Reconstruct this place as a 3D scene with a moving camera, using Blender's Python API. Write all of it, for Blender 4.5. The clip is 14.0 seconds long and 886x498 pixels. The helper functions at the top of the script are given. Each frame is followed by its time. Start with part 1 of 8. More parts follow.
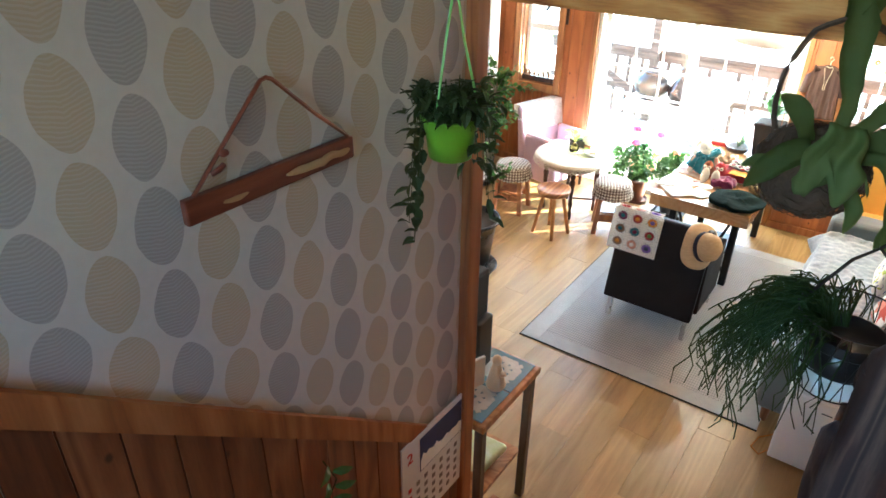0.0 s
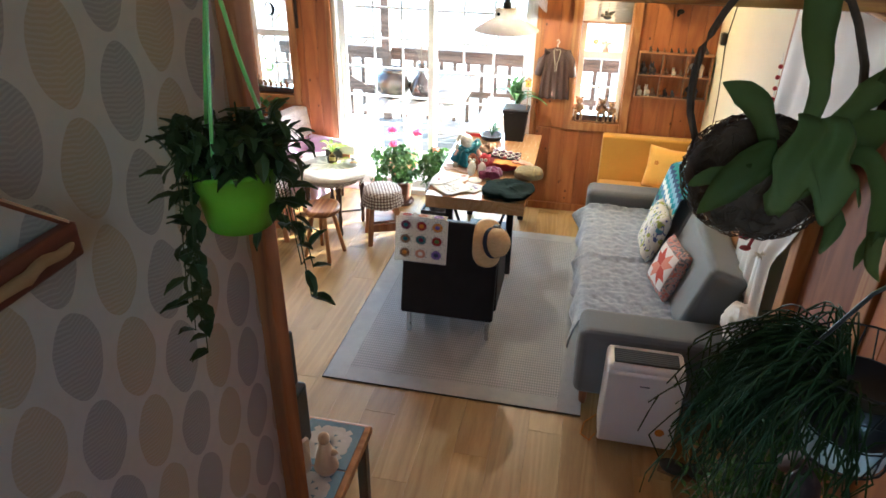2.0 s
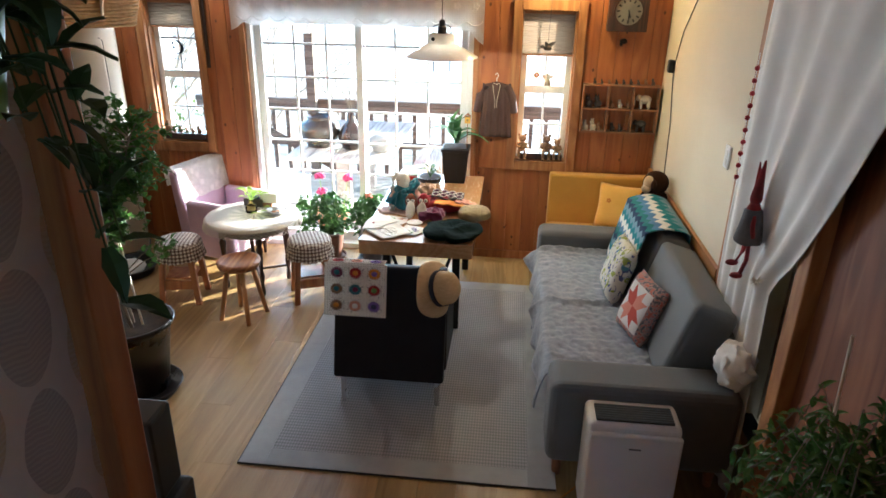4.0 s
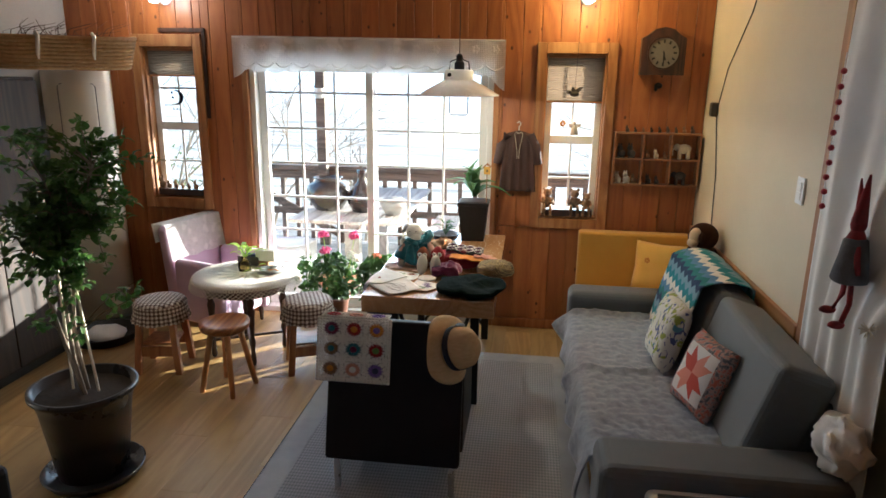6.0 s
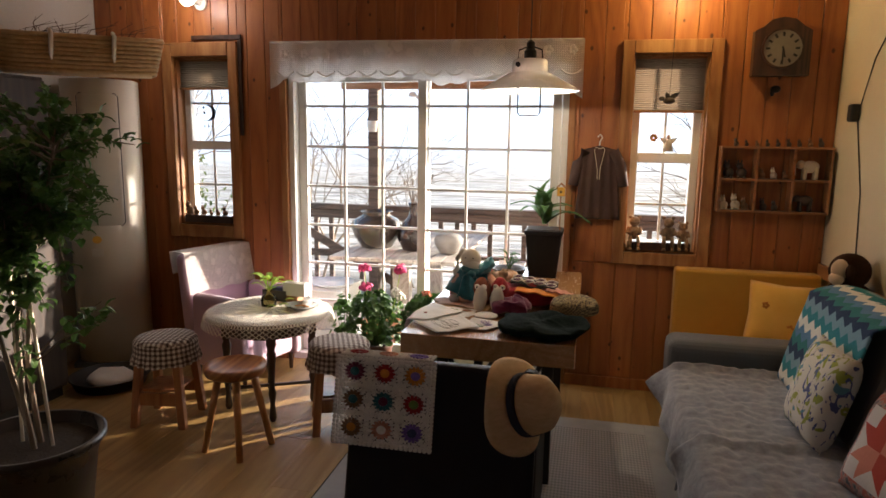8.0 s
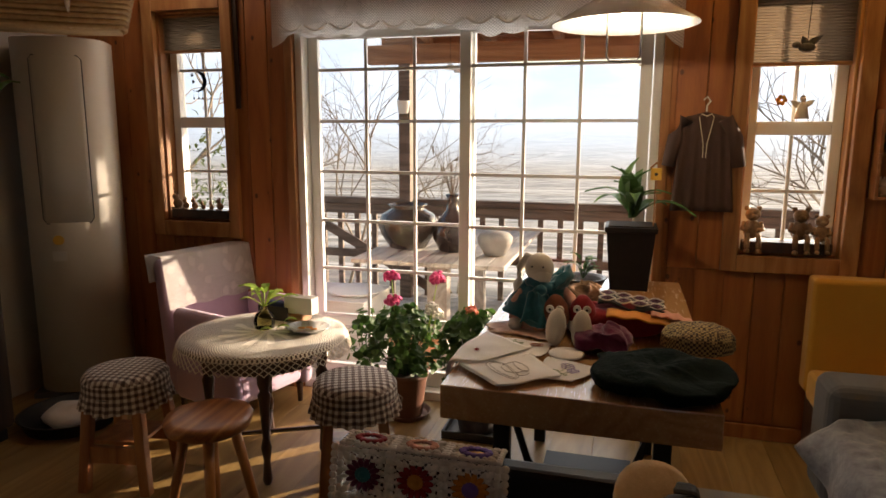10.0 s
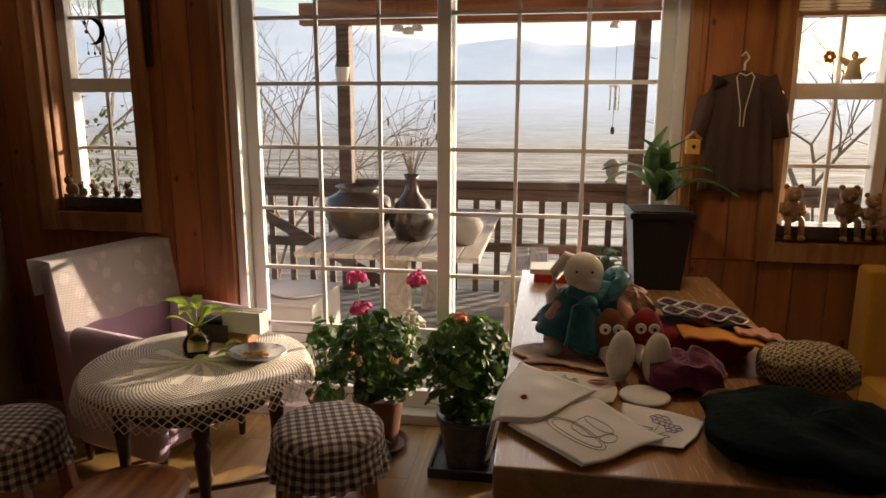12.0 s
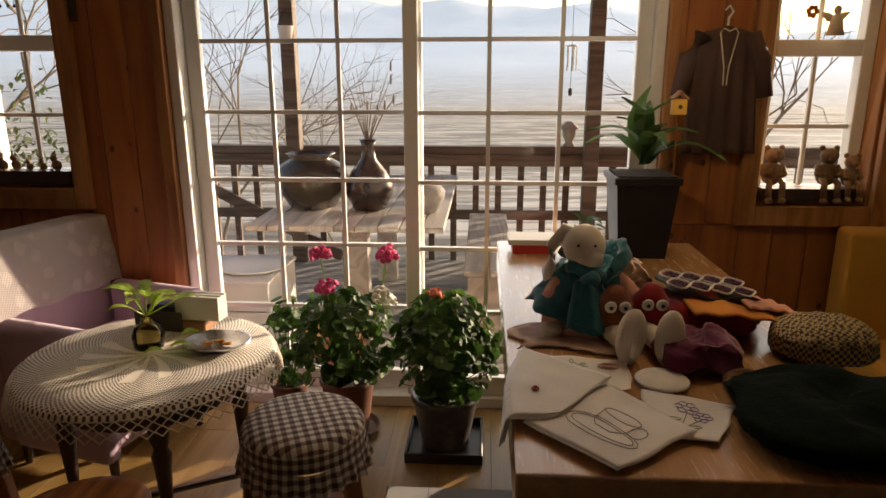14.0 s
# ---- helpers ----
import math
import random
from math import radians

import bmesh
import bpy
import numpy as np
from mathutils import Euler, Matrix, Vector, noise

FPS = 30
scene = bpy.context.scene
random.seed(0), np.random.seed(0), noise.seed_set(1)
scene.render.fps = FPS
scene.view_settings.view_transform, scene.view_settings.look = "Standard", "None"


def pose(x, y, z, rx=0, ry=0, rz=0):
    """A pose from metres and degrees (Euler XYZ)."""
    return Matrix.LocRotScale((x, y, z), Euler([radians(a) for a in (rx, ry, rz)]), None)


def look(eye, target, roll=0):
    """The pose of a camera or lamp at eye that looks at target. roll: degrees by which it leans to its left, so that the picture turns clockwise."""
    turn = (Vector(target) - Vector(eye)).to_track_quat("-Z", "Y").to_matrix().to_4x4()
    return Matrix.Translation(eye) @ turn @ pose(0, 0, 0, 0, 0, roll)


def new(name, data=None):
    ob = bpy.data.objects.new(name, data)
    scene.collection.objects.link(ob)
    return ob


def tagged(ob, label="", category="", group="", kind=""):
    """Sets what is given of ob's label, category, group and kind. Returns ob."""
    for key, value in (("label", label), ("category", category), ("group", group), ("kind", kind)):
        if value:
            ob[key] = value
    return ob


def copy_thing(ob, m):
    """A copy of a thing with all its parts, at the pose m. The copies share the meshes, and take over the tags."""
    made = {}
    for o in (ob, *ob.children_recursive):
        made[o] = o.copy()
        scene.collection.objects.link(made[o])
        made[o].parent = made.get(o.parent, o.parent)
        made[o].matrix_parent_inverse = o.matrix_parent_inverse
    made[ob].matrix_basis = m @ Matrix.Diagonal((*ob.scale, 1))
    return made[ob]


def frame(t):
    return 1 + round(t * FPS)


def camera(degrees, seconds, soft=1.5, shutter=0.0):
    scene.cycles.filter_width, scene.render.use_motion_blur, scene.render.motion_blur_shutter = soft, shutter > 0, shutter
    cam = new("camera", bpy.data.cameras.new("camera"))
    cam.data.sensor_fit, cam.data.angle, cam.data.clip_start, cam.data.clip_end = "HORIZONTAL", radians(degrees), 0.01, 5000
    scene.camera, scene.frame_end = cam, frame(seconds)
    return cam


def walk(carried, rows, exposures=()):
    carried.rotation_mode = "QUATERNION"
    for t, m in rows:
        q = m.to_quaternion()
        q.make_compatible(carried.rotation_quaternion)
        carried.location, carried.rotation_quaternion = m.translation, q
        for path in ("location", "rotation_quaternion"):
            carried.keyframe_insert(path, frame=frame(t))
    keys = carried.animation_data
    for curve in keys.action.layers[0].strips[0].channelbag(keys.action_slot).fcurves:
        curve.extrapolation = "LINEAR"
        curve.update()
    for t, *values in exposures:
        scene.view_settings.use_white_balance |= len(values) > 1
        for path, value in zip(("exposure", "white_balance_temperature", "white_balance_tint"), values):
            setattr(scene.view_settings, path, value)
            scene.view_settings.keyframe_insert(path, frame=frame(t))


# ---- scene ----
cam = camera(67.7, 14.0, soft=1.6)
PATH = [
    (0, (0.204, 0.169, 2.8), (-0.809, 1.585, 1.817), 0.6),
    (0.5, (0.056, 0.212, 2.795), (-0.704, 1.774, 1.803), 0.7),
    (1, (-0.043, 0.314, 2.781), (-0.637, 1.968, 1.827), 0.0),
    (1.5, (-0.099, 0.418, 2.765), (-0.566, 2.115, 1.814), 0.1),
    (2, (-0.157, 0.542, 2.689), (-0.514, 2.258, 1.726), 0.8),
    (2.5, (-0.218, 0.682, 2.599), (-0.443, 2.429, 1.651), 1.3),
    (3, (-0.217, 0.785, 2.487), (-0.392, 2.552, 1.566), 1.3),
    (3.5, (-0.237, 0.884, 2.415), (-0.435, 2.691, 1.582), 0.6),
    (4, (-0.27, 1.018, 2.288), (-0.452, 2.854, 1.517), 1.0),
    (4.2, (-0.269, 1.059, 2.246), (-0.437, 2.92, 1.535), 1.3),
    (6.3, (-0.319, 1.598, 1.821), (-0.571, 3.515, 1.31), 0.8),
    (6.5, (-0.318, 1.666, 1.77), (-0.574, 3.584, 1.263), 0.8),
    (7, (-0.323, 1.816, 1.693), (-0.627, 3.738, 1.231), 0.5),
    (7.5, (-0.367, 2.015, 1.589), (-0.734, 3.94, 1.187), 0.9),
    (8, (-0.43, 2.235, 1.534), (-0.86, 4.161, 1.206), 0.8),
    (8.2, (-0.436, 2.332, 1.529), (-0.895, 4.253, 1.213), 0.7),
    (10.3, (-0.765, 3.257, 1.384), (-1.294, 5.155, 1.041), 0.2),
    (10.5, (-0.797, 3.32, 1.376), (-1.317, 5.22, 1.031), 0.1),
    (11, (-0.918, 3.463, 1.367), (-1.381, 5.376, 1.013), 0.3),
    (11.5, (-1.026, 3.585, 1.35), (-1.393, 5.515, 0.976), 0.5),
    (12, (-1.103, 3.707, 1.353), (-1.396, 5.644, 0.951), 0.2),
    (12.5, (-1.17, 3.804, 1.34), (-1.41, 5.74, 0.901), 0.1),
    (13, (-1.212, 3.859, 1.334), (-1.399, 5.792, 0.854), 0.0),
    (13.5, (-1.226, 3.873, 1.338), (-1.37, 5.804, 0.84), -0.1),
    (14, (-1.233, 3.865, 1.341), (-1.35, 5.797, 0.836), -0.1),
]
EXPOSURE = [(0.0, 4.92, 5050, 0), (1.0, 4.45, 5100, 1), (1.6, 4.22, 5100, 2), (2.2, 3.92, 5050, 3), (3.0, 3.7, 5000, 3), (4.2, 3.32, 5050, 4), (6.3, 2.6, 5350, 7), (8.2, 1.95, 6300, 17), (10.3, 1.35, 7200, 19), (12.0, 0.95, 7350, 20), (14.0, 0.9, 7400, 20)]
walk(cam, [(t, look(eye, target, roll)) for t, eye, target, roll in PATH], EXPOSURE)

# ---- world and light ----
SUN_EL, SUN_AZ = 10.0, 45.0          # degrees; azimuth from the window wall's outward normal towards +x
world = bpy.data.worlds.new("sky")
scene.world = world
world.use_nodes = True
wn = world.node_tree.nodes
sky = wn.new("ShaderNodeTexSky")
sky.sky_type, sky.sun_disc = "NISHITA", False
sky.sun_elevation, sky.sun_rotation = radians(SUN_EL), radians(SUN_AZ)
sky.dust_density, sky.air_density = 1.0, 1.0
world.node_tree.links.new(sky.outputs[0], wn["Background"].inputs[0])
wn["Background"].inputs[1].default_value = 0.15

sun_data = bpy.data.lights.new("sun", "SUN")
sun_data.energy, sun_data.angle, sun_data.color = 5.0, radians(1.0), (1.0, 0.86, 0.66)
sun = new("sun", sun_data)
_a, _e = radians(SUN_AZ), radians(SUN_EL)
sun.matrix_world = look((0, 0, 0), (-math.sin(_a) * math.cos(_e), -math.cos(_a) * math.cos(_e), -math.sin(_e)))


def lamp_point(name, loc, watts, color, radius):
    d = bpy.data.lights.new(name, "POINT")
    d.energy, d.color, d.shadow_soft_size = watts, color, radius
    o = new(name, d)
    o.location = loc
    return o


def lamp_area(name, eye, target, w, h, watts, color):
    d = bpy.data.lights.new(name, "AREA")
    d.shape, d.size, d.size_y, d.energy, d.color = "RECTANGLE", w, h, watts, color
    o = new(name, d)
    o.matrix_world = look(eye, target)
    return o


# sky light in the openings of the window wall
lamp_area("door_skylight", (-1.5, 6.58, 1.08), (-1.5, 3.0, 0.75), 1.75, 1.8, 8.0, (0.93, 0.97, 1.0))
lamp_area("window_skylight", (-3.04, 6.62, 1.45), (-3.04, 0.0, 1.2), 0.4, 1.0, 0.8, (0.93, 0.97, 1.0))
lamp_area("window_skylight", (-0.02, 6.62, 1.42), (-0.02, 0.0, 1.2), 0.4, 1.0, 0.8, (0.93, 0.97, 1.0))
# fill light added behind the head of the stairs, for an unseen landing window
lamp_area("landing_fill", (0.0, -1.52, 2.9), (0.0, 3.0, 1.6), 1.0, 1.1, 0.032, (1.0, 0.93, 0.82))
# the lamps that are lit
lamp_point("wall_bulb_light", (-3.02, 6.11, 2.39), 1.0, (1.0, 0.9, 0.75), 0.03)
lamp_point("wall_bulb_light", (0.03, 6.11, 2.39), 2.3, (1.0, 0.74, 0.28), 0.03)
lamp_point("pendant_bulb_light", (-0.75, 5.55, 1.79), 2.6, (1.0, 0.84, 0.58), 0.012)


# ---- helpers ----
def put(name, bm, material, loc=(0, 0, 0), rz=0.0, smooth=False):
    """A top-level mesh object."""
    me = bpy.data.meshes.new(name)
    bmesh.ops.recalc_face_normals(bm, faces=bm.faces)
    bm.to_mesh(me)
    bm.free()
    if smooth:
        me.polygons.foreach_set("use_smooth", [True] * len(me.polygons))
    me.materials.append(material)
    ob = new(name, me)
    ob.location = loc
    ob.rotation_euler = (0, 0, radians(rz))
    return ob


def part(name, bm, material, parent, label="", smooth=False):
    """A mesh in its parent's own coordinates."""
    ob = put(name, bm, material, smooth=smooth)
    ob.parent = parent
    if label:
        ob["label"] = label
    return ob


def share(name, ob, parent, loc, rot=(0, 0, 0), scale=(1, 1, 1)):
    """Another object on the mesh of ob."""
    o = new(name, ob.data)
    o.parent = parent
    o.location, o.rotation_euler, o.scale = loc, rot, scale
    return o


def thing(name, label, category, loc=(0, 0, 0), rz=0.0, group="", kind=""):
    ob = new(name)
    ob.empty_display_size = 0.05
    ob.location = loc
    ob.rotation_euler = (0, 0, radians(rz))
    return tagged(ob, label, category, group, kind)


def B():
    return bmesh.new()


def box(bm, x0, x1, y0, y1, z0, z1, bevel=0.0, seg=2, m=None):
    """A bevelled box joined into bm."""
    t = bmesh.new()
    bmesh.ops.create_cube(t, size=1)
    bmesh.ops.transform(t, matrix=Matrix.Translation(((x0 + x1) / 2, (y0 + y1) / 2, (z0 + z1) / 2)) @ Matrix.Diagonal((x1 - x0, y1 - y0, z1 - z0, 1)), verts=t.verts)
    if bevel:
        bmesh.ops.bevel(t, geom=t.edges[:] + t.verts[:], offset=bevel, segments=seg, affect="EDGES", profile=0.5)
    if m is not None:
        bmesh.ops.transform(t, matrix=m, verts=t.verts)
    join(bm, t)
    return bm


def join(bm, t):
    me = bpy.data.meshes.new("tmp")
    t.to_mesh(me)
    t.free()
    bm.from_mesh(me)
    bpy.data.meshes.remove(me)
    return bm


def lathe(bm, profile, n=24, m=None, cap=True):
    """Turns (radius, height) pairs about z."""
    t = bmesh.new()
    rings = []
    for r, z in profile:
        if r < 1e-5:
            rings.append([t.verts.new((0, 0, z))])
        else:
            rings.append([t.verts.new((r * math.cos(2 * math.pi * k / n), r * math.sin(2 * math.pi * k / n), z)) for k in range(n)])
    for a, b in zip(rings, rings[1:]):
        for k in range(n):
            q = [a[k % len(a)], a[(k + 1) % len(a)], b[(k + 1) % len(b)], b[k % len(b)]]
            u = []
            for v in q:
                if v not in u:
                    u.append(v)
            if len(u) > 2:
                t.faces.new(u)
    if cap:
        for ring in (rings[0], rings[-1]):
            if len(ring) > 2:
                t.faces.new(ring)
    if m is not None:
        bmesh.ops.transform(t, matrix=m, verts=t.verts)
    return join(bm, t)


def tube(bm, pts, r, n=6, r2=None):
    """A round bar along points, tapering from r to r2."""
    pts = [Vector(p) for p in pts]
    r2 = r if r2 is None else r2
    rings, t = [], bmesh.new()
    for i, p in enumerate(pts):
        d = (pts[min(i + 1, len(pts) - 1)] - pts[max(i - 1, 0)]).normalized()
        u = d.orthogonal().normalized() if abs(d.z) > 0.95 else d.cross(Vector((0, 0, 1))).normalized()
        w = d.cross(u)
        rr = r + (r2 - r) * i / max(1, len(pts) - 1)
        rings.append([t.verts.new(p + rr * (math.cos(2 * math.pi * k / n) * u + math.sin(2 * math.pi * k / n) * w)) for k in range(n)])
    for a, b in zip(rings, rings[1:]):
        for k in range(n):
            t.faces.new((a[k], a[(k + 1) % n], b[(k + 1) % n], b[k]))
    t.faces.new(rings[0]), t.faces.new(rings[-1])
    return join(bm, t)


def ball(bm, c, s, seg=14, m=None, e=1.0):
    """An ellipsoid; e under 1 makes it boxier."""
    t = bmesh.new()
    bmesh.ops.create_uvsphere(t, u_segments=seg, v_segments=max(6, seg * 2 // 3), radius=1)
    for v in t.verts:
        v.co = Vector([math.copysign(abs(a) ** e, a) for a in v.co])
    mm = Matrix.Translation(c) @ (m if m is not None else Matrix()) @ Matrix.Diagonal((*s, 1))
    bmesh.ops.transform(t, matrix=mm, verts=t.verts)
    return join(bm, t)


def sheet(bm, fn, nu, nv, thick=0.0):
    """A grid surface fn(u, v) with u, v in 0..1; thick gives it a back."""
    t = bmesh.new()
    g = [[t.verts.new(fn(i / nu, j / nv)) for j in range(nv + 1)] for i in range(nu + 1)]
    for i in range(nu):
        for j in range(nv):
            t.faces.new((g[i][j], g[i + 1][j], g[i + 1][j + 1], g[i][j + 1]))
    if thick:
        bmesh.ops.recalc_face_normals(t, faces=t.faces)
        bmesh.ops.solidify(t, geom=t.faces[:], thickness=thick)
    return join(bm, t)


def rough_up(bm, scale, amount):
    for v in bm.verts:
        v.co += Vector((noise.noise(v.co * scale), noise.noise(v.co * scale + Vector((9, 3, 1))), noise.noise(v.co * scale + Vector((4, 8, 7))))) * amount
    return bm


def cushion(bm, w, h, d, m=None, n=14):
    """A pillow of width w and height h, thick d in the middle, with pinched corners."""
    def side(sg):
        def f(u, v):
            a, b = 2 * u - 1, 2 * v - 1
            k = max(0.0, (1 - a ** 4) * (1 - b ** 4)) ** 0.55
            pinch = 1 - 0.07 * (1 - abs(a)) - 0.0
            pinch_b = 1 - 0.07 * (1 - abs(b))
            return Vector((a * w / 2 * pinch_b, sg * d / 2 * k, b * h / 2 * pinch))
        return f
    t = bmesh.new()
    sheet(t, side(1), n, n)
    sheet(t, side(-1), n, n)
    bmesh.ops.remove_doubles(t, verts=t.verts, dist=1e-4)
    if m is not None:
        bmesh.ops.transform(t, matrix=m, verts=t.verts)
    return join(bm, t)


def leaf(t, base, tip, width, up=Vector((0, 0, 1)), curl=0.15, n=3):
    """A pointed leaf blade from base to tip."""
    base, tip = Vector(base), Vector(tip)
    d = tip - base
    s = d.cross(up)
    s = s.normalized() if s.length > 1e-6 else Vector((1, 0, 0))
    nrm = s.cross(d).normalized()
    left, mid, right = [], [], []
    for i in range(n + 1):
        f = i / n
        wdt = width * math.sin(math.pi * (0.08 + 0.92 * f) ** 0.8) * (1 if i < n else 0.02)
        p = base + d * f + nrm * curl * d.length * math.sin(math.pi * f)
        left.append(t.verts.new(p + s * wdt / 2 + nrm * width * 0.12))
        mid.append(t.verts.new(p))
        right.append(t.verts.new(p - s * wdt / 2 + nrm * width * 0.12))
    for i in range(n):
        t.faces.new((left[i], left[i + 1], mid[i + 1], mid[i]))
        t.faces.new((mid[i], mid[i + 1], right[i + 1], right[i]))


def rnd_dir(r, zmin=-1.0):
    while True:
        v = Vector((r.uniform(-1, 1), r.uniform(-1, 1), r.uniform(-1, 1)))
        if 0.05 < v.length < 1 and v.normalized().z >= zmin:
            return v.normalized()


# ---- materials ----
def material(name):
    m = bpy.data.materials.new(name)
    m.use_nodes = True
    return m, m.node_tree.nodes, m.node_tree.links, m.node_tree.nodes["Principled BSDF"]


def mixc(N, L, fac, a, b, blend="MIX"):
    n = N.new("ShaderNodeMix")
    n.data_type, n.blend_type = "RGBA", blend
    for sock, val in ((n.inputs[0], fac), (n.inputs[6], a), (n.inputs[7], b)):
        if isinstance(val, bpy.types.NodeSocket):
            L.new(val, sock)
        elif isinstance(val, (int, float)):
            sock.default_value = val
        else:
            sock.default_value = (*val, 1)
    return n.outputs[2]


def calc(N, L, op, a, b=0.0, c=None):
    n = N.new("ShaderNodeMath")
    n.operation = op
    for sock, val in zip(n.inputs, (a, b) if c is None else (a, b, c)):
        if isinstance(val, bpy.types.NodeSocket):
            L.new(val, sock)
        else:
            sock.default_value = val
    return n.outputs[0]


def coords(N, L, scale=(1, 1, 1), jitter=True):
    tc, mp = N.new("ShaderNodeTexCoord"), N.new("ShaderNodeMapping")
    mp.inputs["Scale"].default_value = scale
    L.new(tc.outputs["Object"], mp.inputs[0])
    if jitter:
        oi, cx = N.new("ShaderNodeObjectInfo"), N.new("ShaderNodeCombineXYZ")
        k = calc(N, L, "MULTIPLY", oi.outputs["Random"], 37.0)
        for q in range(3):
            L.new(k, cx.inputs[q])
        L.new(cx.outputs[0], mp.inputs["Location"])
    return mp.outputs[0]


def noisef(N, L, vec, scale, detail=4, rough=0.55, dist=0.0):
    n = N.new("ShaderNodeTexNoise")
    n.inputs["Scale"].default_value, n.inputs["Detail"].default_value = scale, detail
    n.inputs["Roughness"].default_value, n.inputs["Distortion"].default_value = rough, dist
    L.new(vec, n.inputs["Vector"])
    return n.outputs["Fac"]


def ramp(N, L, fac, stops):
    n = N.new("ShaderNodeValToRGB")
    while len(n.color_ramp.elements) < len(stops):
        n.color_ramp.elements.new(0.5)
    for e, (p, c) in zip(n.color_ramp.elements, stops):
        e.position, e.color = p, (*c, 1) if len(c) == 3 else c
    L.new(fac, n.inputs[0])
    return n.outputs[0]


def bump(N, L, bsdf, height, strength, distance=0.01):
    b = N.new("ShaderNodeBump")
    b.inputs["Strength"].default_value, b.inputs["Distance"].default_value = strength, distance
    L.new(height, b.inputs["Height"])
    L.new(b.outputs[0], bsdf.inputs["Normal"])


def basic(name, c1, c2, rough=0.6, scale=6, fine=90, bmp=0.15, metal=0.0, stretch=(1, 1, 1), rvar=0.1, coat=0.0, sheen=0.0, spec=0.5, subsurf=0.0, pieces=0.0):
    """Two colours mixed by a coarse and a fine noise, with fine relief."""
    m, N, L, P = material(name)
    v = coords(N, L, stretch)
    a, b = noisef(N, L, v, scale, 5), noisef(N, L, v, fine, 3)
    f = calc(N, L, "ADD", calc(N, L, "MULTIPLY", a, 0.75), calc(N, L, "MULTIPLY", b, 0.25))
    col = mixc(N, L, calc(N, L, "MULTIPLY_ADD", f, 2.2, -0.6), c1, c2)
    if pieces:
        oi = N.new("ShaderNodeObjectInfo")
        k = calc(N, L, "MULTIPLY_ADD", oi.outputs["Random"], pieces, 1 - pieces / 2)
        hs = N.new("ShaderNodeHueSaturation")
        L.new(k, hs.inputs["Value"])
        L.new(col, hs.inputs["Color"])
        col = hs.outputs[0]
    L.new(col, P.inputs["Base Color"])
    L.new(calc(N, L, "MULTIPLY_ADD", a, rvar * 2, rough - rvar), P.inputs["Roughness"])
    P.inputs["Metallic"].default_value = metal
    P.inputs["Coat Weight"].default_value, P.inputs["Coat Roughness"].default_value = coat, 0.15
    P.inputs["Sheen Weight"].default_value = sheen
    P.inputs["Specular IOR Level"].default_value = spec
    if bmp:
        bump(N, L, P, f if fine < 200 else b, bmp, 0.004)
    return m


def wood(name, dark, mid, light, axis="z", rough=0.42, knots=True, pieces=0.25, scale=1.0, coat=0.25, bmp=0.12, ring=0.35, knot=(0.06, 0.12)):
    """Grain along one axis, with growth rings and knots."""
    m, N, L, P = material(name)
    st = {"x": (0.10, 1, 1), "y": (1, 0.10, 1), "z": (1, 1, 0.10)}[axis]
    v = coords(N, L, tuple(s * scale for s in st))
    warp = noisef(N, L, v, 3.0, 3, 0.5, 0.6)
    rings = calc(N, L, "FRACT", calc(N, L, "MULTIPLY", warp, 11.0))
    rings = calc(N, L, "PINGPONG", calc(N, L, "MULTIPLY", rings, 2.0), 1.0)
    grain = noisef(N, L, v, 130.0, 4, 0.6)
    big = noisef(N, L, v, 1.3, 2)
    f = calc(N, L, "ADD", calc(N, L, "MULTIPLY_ADD", rings, ring, (0.35 - ring) / 2), calc(N, L, "ADD", calc(N, L, "MULTIPLY", grain, 0.4 * (0.4 + ring * 1.7)), calc(N, L, "MULTIPLY_ADD", big, 0.35, 0.2 * (0.6 - ring * 1.7))))
    col = ramp(N, L, f, [(0.25, dark), (0.52, mid), (0.8, light)])
    if knots:
        kv = coords(N, L, {"x": (0.7, 1, 1), "y": (1, 0.7, 1), "z": (1, 1, 0.7)}[axis])
        vo = N.new("ShaderNodeTexVoronoi")
        vo.inputs["Scale"].default_value, vo.inputs["Randomness"].default_value = 10.5 * scale, 1.0
        L.new(kv, vo.inputs["Vector"])
        kn = ramp(N, L, vo.outputs["Distance"], [(knot[0], (1, 1, 1)), (knot[1], (0, 0, 0))])
        col = mixc(N, L, calc(N, L, "MULTIPLY", kn, 0.85), col, tuple(c * 0.35 for c in dark))
    oi = N.new("ShaderNodeObjectInfo")
    hs = N.new("ShaderNodeHueSaturation")
    L.new(calc(N, L, "MULTIPLY_ADD", oi.outputs["Random"], pieces, 1 - pieces / 2), hs.inputs["Value"])
    L.new(col, hs.inputs["Color"])
    L.new(hs.outputs[0], P.inputs["Base Color"])
    L.new(calc(N, L, "MULTIPLY_ADD", grain, 0.25, rough - 0.1), P.inputs["Roughness"])
    P.inputs["Coat Weight"].default_value, P.inputs["Coat Roughness"].default_value = coat, 0.25
    bump(N, L, P, grain, bmp, 0.003)
    return m


